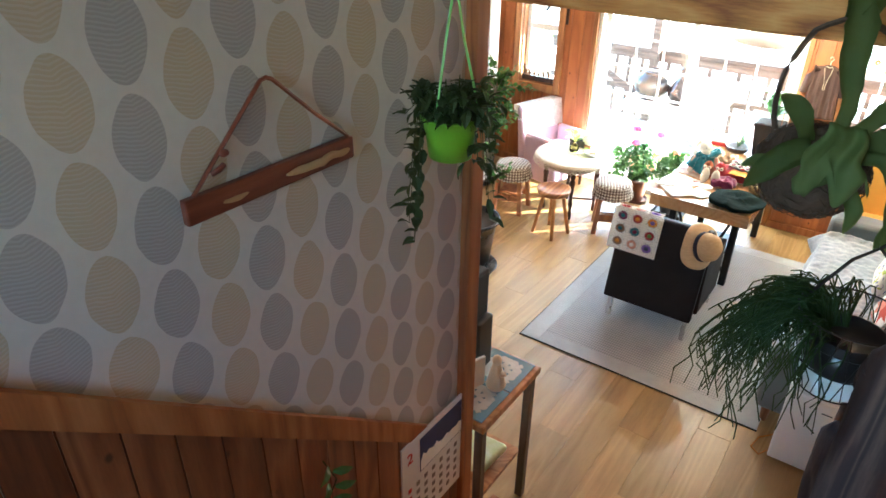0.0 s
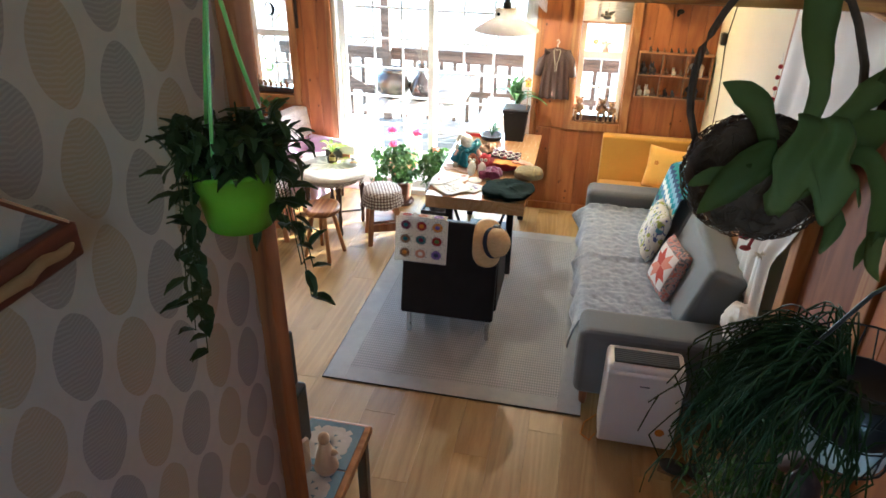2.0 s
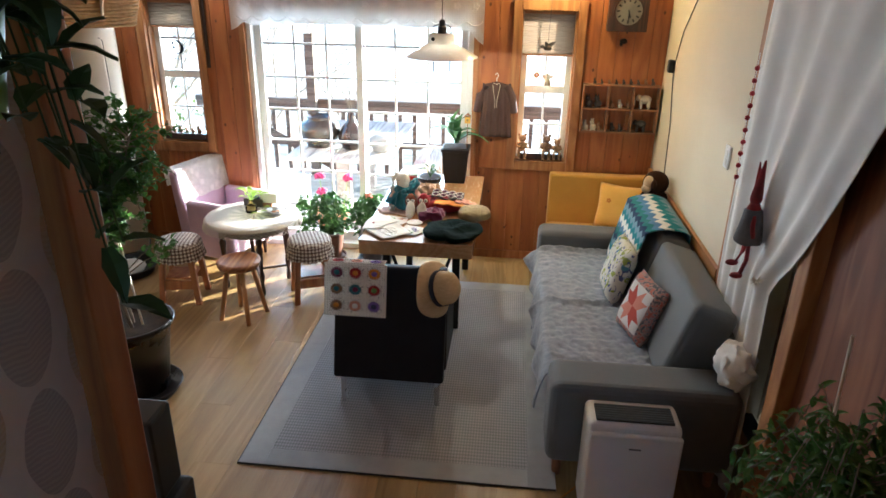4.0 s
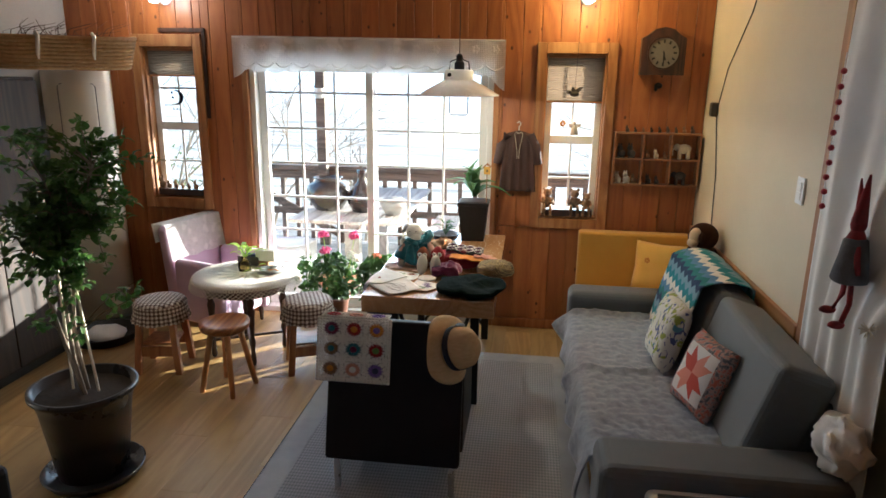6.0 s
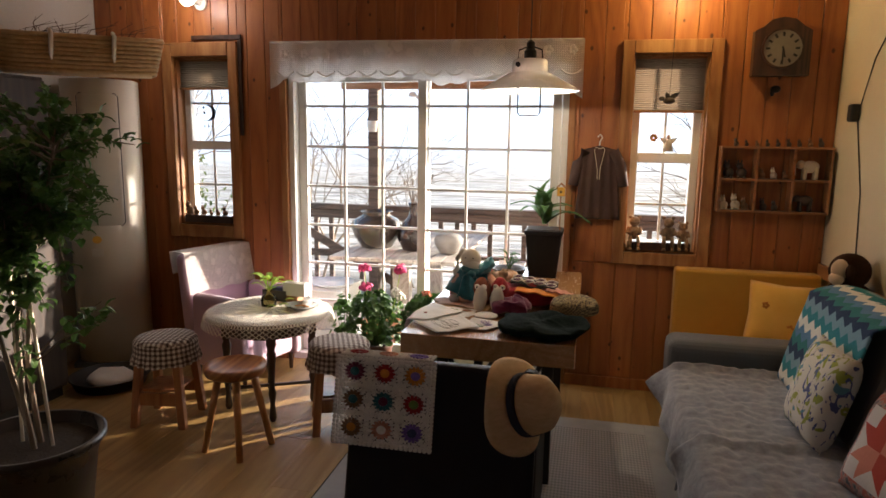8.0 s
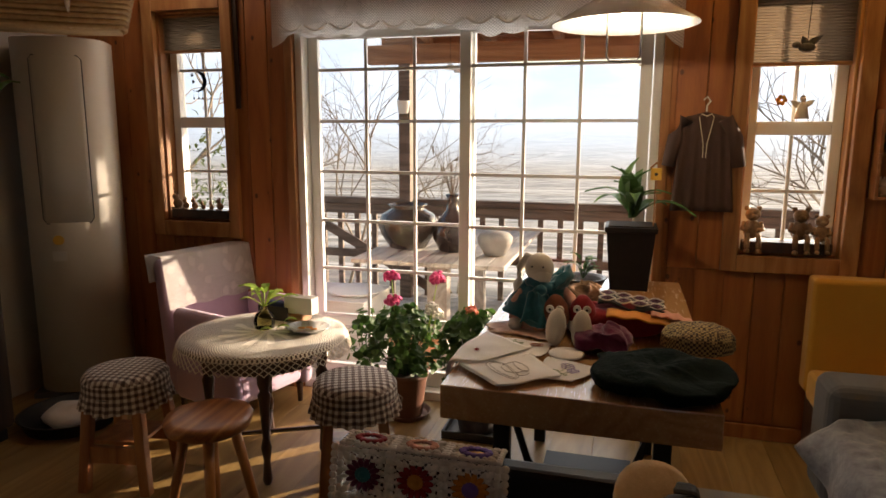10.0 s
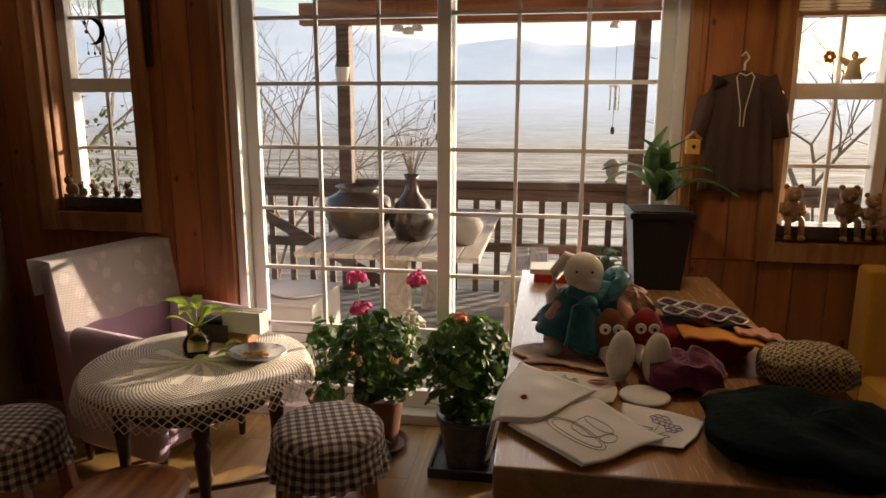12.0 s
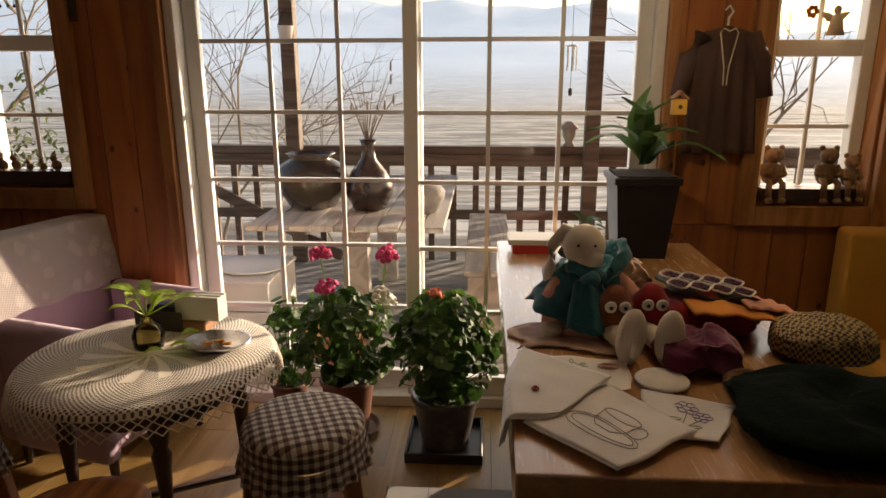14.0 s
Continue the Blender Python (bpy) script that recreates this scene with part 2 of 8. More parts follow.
PINE = wood("pine_boards", (0.17, 0.047, 0.010), (0.325, 0.103, 0.023), (0.44, 0.165, 0.040), rough=0.48, coat=0.12, ring=0.2, knot=(0.075, 0.125))
PINE_X = wood("pine_beam", (0.25, 0.08, 0.014), (0.50, 0.205, 0.042), (0.62, 0.32, 0.09), axis="x", knots=False, pieces=0.0, coat=0.0, rough=0.6, scale=1.8, ring=0.5)
PINE_Y = wood("pine_trim_long", (0.26, 0.10, 0.03), (0.40, 0.18, 0.06), (0.5, 0.26, 0.10), axis="y", knots=False, pieces=0.1)
TRIM = wood("pine_trim", (0.22, 0.078, 0.022), (0.35, 0.15, 0.046), (0.45, 0.225, 0.078), knots=False, pieces=0.15, rough=0.55, coat=0.03)
POSTW = wood("post_wood", (0.20, 0.06, 0.014), (0.33, 0.115, 0.028), (0.42, 0.17, 0.05), knots=False, pieces=0.0, coat=0.0, rough=0.6)
WAINS = wood("wainscot", (0.09, 0.028, 0.011), (0.19, 0.063, 0.022), (0.30, 0.12, 0.045), pieces=0.35)
DARKRED = wood("red_brown_panel", (0.12, 0.036, 0.012), (0.19, 0.062, 0.020), (0.25, 0.095, 0.034), knots=False, rough=0.65, coat=0.0)
FLOORW = wood("laminate", (0.205, 0.118, 0.034), (0.33, 0.20, 0.064), (0.44, 0.29, 0.108), axis="y", rough=0.42, knots=False, pieces=0.34, coat=0.05, bmp=0.04, ring=0.22, scale=0.9)
STOOLW = wood("honey_wood", (0.24, 0.088, 0.022), (0.42, 0.175, 0.048), (0.54, 0.265, 0.09), pieces=0.15)
STOOLRED = wood("red_stool_wood", (0.20, 0.065, 0.02), (0.34, 0.13, 0.045), (0.44, 0.2, 0.07), knots=False, pieces=0.2)
STOOLTOP = wood("slab_seat_wood", (0.13, 0.038, 0.011), (0.32, 0.115, 0.030), (0.46, 0.205, 0.065), axis="y", knots=False, pieces=0.0, scale=1.1, ring=0.45)
DESKW = wood("desk_wood", (0.36, 0.175, 0.068), (0.52, 0.285, 0.12), (0.62, 0.385, 0.185), axis="y", rough=0.22, knots=False, pieces=0.0, ring=0.2, coat=0.8)
DARKW = wood("dark_turned_wood", (0.018, 0.008, 0.005), (0.045, 0.018, 0.010), (0.08, 0.03, 0.016), knots=False, coat=0.5)
DARKM = wood("dark_matt_wood", (0.012, 0.008, 0.006), (0.028, 0.018, 0.013), (0.05, 0.03, 0.02), knots=False, rough=0.75, coat=0.0)
MAHOG = wood("mahogany_board", (0.09, 0.018, 0.008), (0.17, 0.04, 0.018), (0.24, 0.07, 0.03), axis="y", knots=False, pieces=0)
SHELFW = wood("shelf_wood", (0.16, 0.06, 0.02), (0.30, 0.13, 0.05), (0.40, 0.19, 0.08), axis="x", knots=False, pieces=0.1)
DECKW = wood("weathered_boards", (0.16, 0.145, 0.13), (0.31, 0.285, 0.26), (0.45, 0.42, 0.39), axis="x", rough=0.7, knots=False, coat=0.0, pieces=0.35)
DECKY = wood("weathered_table", (0.32, 0.28, 0.24), (0.50, 0.45, 0.40), (0.63, 0.58, 0.52), axis="y", rough=0.6, knots=False, coat=0.0, pieces=0.3)
RAILW = wood("rail_wood", (0.05, 0.035, 0.026), (0.11, 0.075, 0.055), (0.19, 0.13, 0.10), axis="x", rough=0.65, knots=False, coat=0.0)
ROOFW = wood("pergola_wood", (0.16, 0.07, 0.03), (0.28, 0.13, 0.06), (0.38, 0.2, 0.1), axis="x", rough=0.6, knots=False, coat=0.0)
CREAM = basic("cream_plaster", (0.64, 0.56, 0.40), (0.70, 0.62, 0.46), 0.8, 2.5, 70, 0.08)
GREYWALL = basic("grey_plaster", (0.42, 0.40, 0.37), (0.5, 0.48, 0.44), 0.8, 2.5, 70, 0.08)
WHITEP = basic("white_frame", (0.74, 0.73, 0.68), (0.8, 0.79, 0.75), 0.4, 4, 60, 0.03)
WHITEPL = basic("white_plastic", (0.76, 0.76, 0.74), (0.82, 0.82, 0.8), 0.35, 4, 80, 0.02)
ACWHITE = basic("ivory_plastic", (0.72, 0.69, 0.62), (0.78, 0.75, 0.68), 0.45, 3, 60, 0.02)
GREYPL = basic("grey_grille", (0.10, 0.11, 0.12), (0.14, 0.15, 0.16), 0.5, 10, 90, 0.05)
BLACKPL = basic("black_plastic", (0.012, 0.012, 0.013), (0.022, 0.021, 0.021), 0.45, 8, 90, 0.05)
LEATHER = basic("black_leather", (0.008, 0.006, 0.007), (0.017, 0.013, 0.014), 0.5, 5, 260, 0.12, spec=0.14)
SOFAG = basic("grey_upholstery", (0.105, 0.11, 0.108), (0.145, 0.15, 0.148), 0.75, 5, 420, 0.25, sheen=0.15)
FLEECE = basic("grey_fleece_throw", (0.17, 0.185, 0.22), (0.37, 0.40, 0.46), 0.95, 26, 75, 1.0, sheen=0.3)
YELLOW = basic("mustard_fabric", (0.54, 0.27, 0.022), (0.62, 0.34, 0.04), 0.8, 4, 300, 0.2, sheen=0.2)
YELLOW2 = basic("yellow_cotton", (0.74, 0.41, 0.05), (0.82, 0.50, 0.10), 0.85, 9, 300, 0.2, sheen=0.2)
PINKF = basic("lilac_fabric", (0.47, 0.32, 0.44), (0.55, 0.40, 0.52), 0.8, 5, 300, 0.2, sheen=0.3)
WHITECL = basic("white_cotton", (0.80, 0.78, 0.74), (0.87, 0.855, 0.83), 0.9, 12, 320, 0.25, sheen=0.2)
CURTAIN = basic("white_voile", (0.72, 0.70, 0.66), (0.80, 0.78, 0.75), 0.9, 8, 380, 0.3)
STRAW = basic("straw", (0.50, 0.33, 0.15), (0.66, 0.47, 0.25), 0.8, 30, 160, 0.6, stretch=(1, 1, 3))
NAVY = basic("navy_ribbon", (0.012, 0.014, 0.03), (0.025, 0.028, 0.05), 0.7, 12, 200, 0.2)
WICKER = basic("wicker", (0.42, 0.25, 0.10), (0.62, 0.42, 0.20), 0.7, 30, 110, 0.5, pieces=0.3)
ROPE = basic("pale_rope", (0.62, 0.54, 0.40), (0.72, 0.65, 0.52), 0.9, 20, 160, 0.5)
CHROME = basic("brushed_steel", (0.55, 0.56, 0.57), (0.65, 0.66, 0.67), 0.28, 12, 120, 0.04, metal=1.0)
IRON = basic("black_iron", (0.012, 0.012, 0.012), (0.03, 0.028, 0.026), 0.5, 12, 90, 0.2, metal=0.6)
WIRE = basic("dark_wire", (0.02, 0.018, 0.016), (0.04, 0.036, 0.032), 0.5, 20, 120, 0.1, metal=0.5)
POTBLK = basic("dark_glazed_pot", (0.014, 0.012, 0.013), (0.032, 0.026, 0.026), 0.3, 5, 60, 0.08, coat=0.2, spec=0.35)
POTBRN = basic("brown_clay_pot", (0.12, 0.05, 0.03), (0.20, 0.085, 0.05), 0.6, 8, 80, 0.2)
POTGRN = basic("lime_plastic_pot", (0.17, 0.37, 0.013), (0.22, 0.44, 0.026), 0.4, 4, 60, 0.03)
GRNSTR = basic("green_plastic_strap", (0.18, 0.52, 0.08), (0.24, 0.60, 0.12), 0.4, 6, 60, 0.03)
TERRA = basic("terracotta", (0.42, 0.19, 0.09), (0.52, 0.26, 0.13), 0.75, 6, 90, 0.2)
SOIL = basic("soil", (0.02, 0.013, 0.008), (0.06, 0.04, 0.025), 0.95, 30, 120, 1.0)
BARK = basic("bark", (0.16, 0.12, 0.085), (0.30, 0.24, 0.18), 0.9, 20, 120, 0.7, stretch=(1, 1, 0.3))
JARM = basic("onggi_jar", (0.026, 0.018, 0.013), (0.085, 0.062, 0.045), 0.26, 4, 60, 0.15, coat=0.4)
VASEM = basic("brown_vase", (0.018, 0.010, 0.008), (0.055, 0.03, 0.022), 0.25, 4, 60, 0.1, coat=0.5)
STONE = basic("grey_stone_bowl", (0.28, 0.27, 0.25), (0.42, 0.4, 0.37), 0.8, 10, 90, 0.4)
MONKEYF = basic("brown_plush", (0.022, 0.009, 0.005), (0.055, 0.022, 0.011), 0.95, 20, 260, 0.9, spec=0.15)
SKINF = basic("beige_plush", (0.58, 0.43, 0.26), (0.68, 0.53, 0.35), 0.95, 14, 200, 0.4, sheen=0.3)
LINEN = basic("cream_linen", (0.66, 0.60, 0.50), (0.75, 0.70, 0.60), 0.9, 12, 320, 0.3, sheen=0.2)
TEAL = basic("teal_knit", (0.008, 0.095, 0.125), (0.02, 0.155, 0.19), 0.95, 30, 140, 0.9, sheen=0.3)
GREENK = basic("dark_green_knit", (0.0015, 0.0045, 0.0035), (0.006, 0.014, 0.010), 0.98, 60, 170, 1.0, spec=0.1)
REDK = basic("crimson_knit", (0.22, 0.007, 0.012), (0.36, 0.018, 0.022), 0.95, 30, 140, 0.9, sheen=0.1)
MAGENTA = basic("magenta_knit", (0.085, 0.004, 0.032), (0.15, 0.009, 0.06), 0.95, 30, 140, 0.9, sheen=0.3)
ORANGE = basic("orange_crochet", (0.52, 0.18, 0.018), (0.66, 0.28, 0.05), 0.95, 30, 140, 0.8)
PEACH = basic("peach_crochet", (0.52, 0.23, 0.15), (0.64, 0.33, 0.24), 0.95, 30, 140, 0.8)
BROWNK = basic("brown_wool", (0.10, 0.05, 0.025), (0.30, 0.17, 0.09), 0.98, 40, 120, 1.0)
CHARC = basic("charcoal_crochet", (0.03, 0.03, 0.028), (0.06, 0.055, 0.05), 0.95, 30, 140, 0.8)
WOOLW = basic("white_wool", (0.70, 0.67, 0.60), (0.80, 0.77, 0.70), 0.95, 30, 160, 0.9, sheen=0.2)
SHIRTB = basic("brown_cotton_shirt", (0.055, 0.028, 0.022), (0.095, 0.05, 0.038), 0.9, 8, 300, 0.3, stretch=(1, 1, 0.4))
FIGB = basic("painted_figurine", (0.12, 0.055, 0.025), (0.42, 0.26, 0.13), 0.55, 30, 120, 0.2, pieces=0.5)
FIGD = basic("dark_figurine", (0.03, 0.025, 0.022), (0.09, 0.07, 0.055), 0.5, 30, 120, 0.2, pieces=0.5)
FIGW = basic("ivory_figurine", (0.60, 0.50, 0.36), (0.76, 0.68, 0.54), 0.6, 20, 120, 0.2)
REDP = basic("red_card", (0.48, 0.02, 0.015), (0.58, 0.04, 0.03), 0.6, 8, 80, 0.05)
PINKFL = basic("pink_petals", (0.70, 0.045, 0.20), (0.85, 0.13, 0.33), 0.7, 20, 80, 0.1)
WHITEFL = basic("white_petals", (0.78, 0.76, 0.66), (0.85, 0.83, 0.75), 0.7, 20, 80, 0.1)
SALMONFL = basic("salmon_petals", (0.75, 0.16, 0.10), (0.85, 0.28, 0.18), 0.7, 20, 80, 0.1)
BLUECL = basic("navy_packet", (0.015, 0.02, 0.09), (0.03, 0.04, 0.15), 0.5, 20, 90, 0.1)
PURPLE = basic("violet_thread", (0.14, 0.08, 0.35), (0.22, 0.14, 0.45), 0.9, 20, 90, 0.2)
GREENT = basic("green_thread", (0.10, 0.20, 0.04), (0.18, 0.30, 0.08), 0.9, 20, 90, 0.2)
GREYT = basic("grey_thread", (0.2, 0.17, 0.15), (0.3, 0.27, 0.24), 0.9, 20, 90, 0.2)
DIRTW = basic("white_garden_box", (0.55, 0.55, 0.55), (0.68, 0.68, 0.68), 0.6, 4, 60, 0.1)
def opal():
    """White enamelled glass that lets a little of the bulb's light through."""
    m, N, L, P = material("white_opal_shade")
    P.inputs["Base Color"].default_value = (0.86, 0.86, 0.85, 1)
    v = coords(N, L)
    L.new(calc(N, L, "MULTIPLY_ADD", noisef(N, L, v, 14, 3), 0.12, 0.2), P.inputs["Roughness"])
    P.inputs["Coat Weight"].default_value = 0.3
    tl, mx = N.new("ShaderNodeBsdfTranslucent"), N.new("ShaderNodeMixShader")
    tl.inputs[0].default_value = (0.85, 0.84, 0.82, 1)
    mx.inputs[0].default_value = 0.12
    L.new(P.outputs[0], mx.inputs[1]), L.new(tl.outputs[0], mx.inputs[2])
    L.new(mx.outputs[0], N["Material Output"].inputs[0])
    return m


ENAMEL = opal()
DIALM = basic("aged_dial", (0.19, 0.175, 0.15), (0.26, 0.24, 0.21), 0.6, 10, 60, 0.03)
HATCH = basic("hatching_paper", (0.70, 0.69, 0.66), (0.78, 0.77, 0.74), 0.7, 4, 60, 0.03)


def leafmat(name, c1, c2, rough=0.45, trans=0.25, spec=0.5):
    m, N, L, P = material(name)
    v = coords(N, L)
    g = N.new("ShaderNodeNewGeometry")
    f = calc(N, L, "ADD", calc(N, L, "MULTIPLY", noisef(N, L, v, 14, 3), 0.5), calc(N, L, "MULTIPLY", g.outputs["Random Per Island"], 0.6))
    L.new(mixc(N, L, f, c1, c2), P.inputs["Base Color"])
    P.inputs["Roughness"].default_value = rough
    P.inputs["Specular IOR Level"].default_value = spec
    tr = N.new("ShaderNodeBsdfTranslucent")
    L.new(mixc(N, L, f, tuple(c * 1.6 for c in c1), tuple(c * 1.6 for c in c2)), tr.inputs[0])
    mx = N.new("ShaderNodeMixShader")
    mx.inputs[0].default_value = trans
    L.new(P.outputs[0], mx.inputs[1]), L.new(tr.outputs[0], mx.inputs[2])
    L.new(mx.outputs[0], N["Material Output"].inputs[0])
    bump(N, L, P, noisef(N, L, v, 60, 3), 0.15, 0.003)
    return m


LEAF_TREE = leafmat("small_tree_leaves", (0.03, 0.075, 0.014), (0.10, 0.19, 0.04), spec=0.35)
LEAF_HOYA = leafmat("dark_hanging_leaves", (0.018, 0.034, 0.010), (0.055, 0.075, 0.022), 0.5, 0.15, 0.3)
LEAF_STAG = leafmat("staghorn_fronds", (0.045, 0.068, 0.015), (0.15, 0.185, 0.058), 0.6, 0.12, 0.2)
LEAF_RHIP = leafmat("rhipsalis_stems", (0.014, 0.028, 0.008), (0.042, 0.064, 0.018), 0.6, 0.05, 0.15)
LEAF_GERA = leafmat("geranium_leaves", (0.018, 0.055, 0.010), (0.07, 0.14, 0.03), 0.55, 0.25, 0.35)
LEAF_DRAC = leafmat("dracaena_leaves", (0.03, 0.09, 0.022), (0.10, 0.20, 0.055))
LEAF_LIME = leafmat("lime_leaves", (0.22, 0.36, 0.04), (0.40, 0.52, 0.10))


def glass(name, tint=(1, 1, 1), gloss=0.5):
    m, N, L, P = material(name)
    t, g, f, mx = N.new("ShaderNodeBsdfTransparent"), N.new("ShaderNodeBsdfGlossy"), N.new("ShaderNodeFresnel"), N.new("ShaderNodeMixShader")
    t.inputs[0].default_value = (*tint, 1)
    g.inputs["Roughness"].default_value = 0.02
    f.inputs[0].default_value = 1.45
    L.new(calc(N, L, "MULTIPLY", f.outputs[0], gloss), mx.inputs[0])
    L.new(t.outputs[0], mx.inputs[1]), L.new(g.outputs[0], mx.inputs[2])
    L.new(mx.outputs[0], N["Material Output"].inputs[0])
    return m


PANE = glass("window_glass", (0.97, 0.98, 0.97))
BOTTLE = glass("amber_glass", (0.90, 0.84, 0.55), 1.0)


def glow(name, color, strength):
    m, N, L, P = material(name)
    P.inputs["Base Color"].default_value = (*color, 1)
    P.inputs["Emission Color"].default_value = (*color, 1)
    P.inputs["Emission Strength"].default_value = strength
    return m


BULB = glow("lit_bulb_cool", (1.0, 0.92, 0.8), 8)
BULBW = glow("lit_bulb_warm", (1.0, 0.75, 0.38), 8)


def wallpaper():
    m, N, L, P = material("leaf_wallpaper")
    tc, sp = N.new("ShaderNodeTexCoord"), N.new("ShaderNodeSeparateXYZ")
    L.new(tc.outputs["Object"], sp.inputs[0])
    wav = noisef(N, L, tc.outputs["Object"], 11, 2)
    wav2 = noisef(N, L, tc.outputs["Object"], 7, 2)
    u = calc(N, L, "DIVIDE", calc(N, L, "MULTIPLY_ADD", wav, 0.014, sp.outputs[1]), 0.118)
    col = calc(N, L, "FLOOR", u)
    odd = calc(N, L, "FLOORED_MODULO", col, 2.0)
    v = calc(N, L, "ADD", calc(N, L, "DIVIDE", calc(N, L, "MULTIPLY_ADD", wav2, 0.026, sp.outputs[2]), 0.178), calc(N, L, "MULTIPLY", odd, 0.5))
    row = calc(N, L, "FLOOR", v)
    fu = calc(N, L, "SUBTRACT", calc(N, L, "FRACT", u), 0.5)
    fv = calc(N, L, "SUBTRACT", calc(N, L, "FRACT", v), 0.5)
    # the leaf narrows a little towards its top and bottom
    wide = calc(N, L, "SUBTRACT", 0.435, calc(N, L, "MULTIPLY", calc(N, L, "POWER", calc(N, L, "ABSOLUTE", fv), 2.0), 0.55))
    e = calc(N, L, "ADD", calc(N, L, "POWER", calc(N, L, "ABSOLUTE", calc(N, L, "DIVIDE", fu, wide)), 2.2), calc(N, L, "POWER", calc(N, L, "ABSOLUTE", calc(N, L, "DIVIDE", fv, 0.46)), 2.2))
    inside = calc(N, L, "LESS_THAN", e, 1.0)
    vec = tc.outputs["Object"]
    wv = calc(N, L, "ADD", calc(N, L, "MULTIPLY", sp.outputs[2], 760.0), calc(N, L, "MULTIPLY", calc(N, L, "ABSOLUTE", fu), -26.0))
    wv = calc(N, L, "ADD", wv, calc(N, L, "MULTIPLY", noisef(N, L, vec, 30, 3), 9.0))
    lines = calc(N, L, "GREATER_THAN", calc(N, L, "SINE", wv), calc(N, L, "MULTIPLY_ADD", noisef(N, L, vec, 9, 2), 2.2, -0.9))
    third = calc(N, L, "FLOORED_MODULO", calc(N, L, "ADD", col, calc(N, L, "MULTIPLY", row, 0.0)), 2.0)
    tone = mixc(N, L, third, (0.34, 0.32, 0.30), (0.47, 0.385, 0.25))
    tone = mixc(N, L, calc(N, L, "MULTIPLY", noisef(N, L, vec, 18, 4), 0.35), tone, (0.48, 0.46, 0.43))
    tone = mixc(N, L, calc(N, L, "MULTIPLY", lines, 0.26), tone, (0.60, 0.56, 0.49))
    paper = mixc(N, L, noisef(N, L, vec, 40, 4), (0.56, 0.53, 0.47), (0.63, 0.60, 0.54))
    L.new(mixc(N, L, inside, paper, tone), P.inputs["Base Color"])
    P.inputs["Roughness"].default_value = 0.75
    bump(N, L, P, calc(N, L, "ADD", calc(N, L, "MULTIPLY", noisef(N, L, vec, 260, 2), 0.5), calc(N, L, "MULTIPLY", inside, 0.6)), 0.15, 0.002)
    return m


def gingham():
    m, N, L, P = material("brown_gingham")
    tc, sp = N.new("ShaderNodeTexCoord"), N.new("ShaderNodeSeparateXYZ")
    L.new(tc.outputs["UV"], sp.inputs[0])
    a = calc(N, L, "GREATER_THAN", calc(N, L, "FRACT", calc(N, L, "MULTIPLY", sp.outputs[0], 1.0)), 0.5)
    b = calc(N, L, "GREATER_THAN", calc(N, L, "FRACT", calc(N, L, "MULTIPLY", sp.outputs[1], 1.0)), 0.5)
    s = calc(N, L, "MULTIPLY", calc(N, L, "ADD", a, b), 0.5)
    c = ramp(N, L, s, [(0.0, (0.66, 0.62, 0.55)), (0.5, (0.27, 0.20, 0.165)), (1.0, (0.055, 0.03, 0.026))])
    L.new(c, P.inputs["Base Color"])
    P.inputs["Roughness"].default_value = 0.9
    P.inputs["Sheen Weight"].default_value = 0.2
    bump(N, L, P, noisef(N, L, tc.outputs["Object"], 400, 2), 0.3, 0.002)
    return m


def rugmat():
    m, N, L, P = material("grey_woven_rug")
    tc, sp = N.new("ShaderNodeTexCoord"), N.new("ShaderNodeSeparateXYZ")
    L.new(tc.outputs["Object"], sp.inputs[0])
    k = 2 * math.pi / 0.03
    a = calc(N, L, "SINE", calc(N, L, "MULTIPLY", calc(N, L, "ADD", sp.outputs[0], calc(N, L, "MULTIPLY", sp.outputs[1], 0.6)), k))
    b = calc(N, L, "SINE", calc(N, L, "MULTIPLY", calc(N, L, "SUBTRACT", sp.outputs[0], calc(N, L, "MULTIPLY", sp.outputs[1], 0.6)), k))
    w = calc(N, L, "MULTIPLY_ADD", calc(N, L, "MULTIPLY", a, b), 0.5, 0.5)
    n = noisef(N, L, tc.outputs["Object"], 6, 4)
    f = calc(N, L, "ADD", calc(N, L, "MULTIPLY", w, 0.75), calc(N, L, "MULTIPLY", n, 0.3))
    L.new(mixc(N, L, f, (0.19, 0.193, 0.197), (0.45, 0.45, 0.45)), P.inputs["Base Color"])
    P.inputs["Roughness"].default_value = 0.92
    bump(N, L, P, w, 0.6, 0.004)
    return m


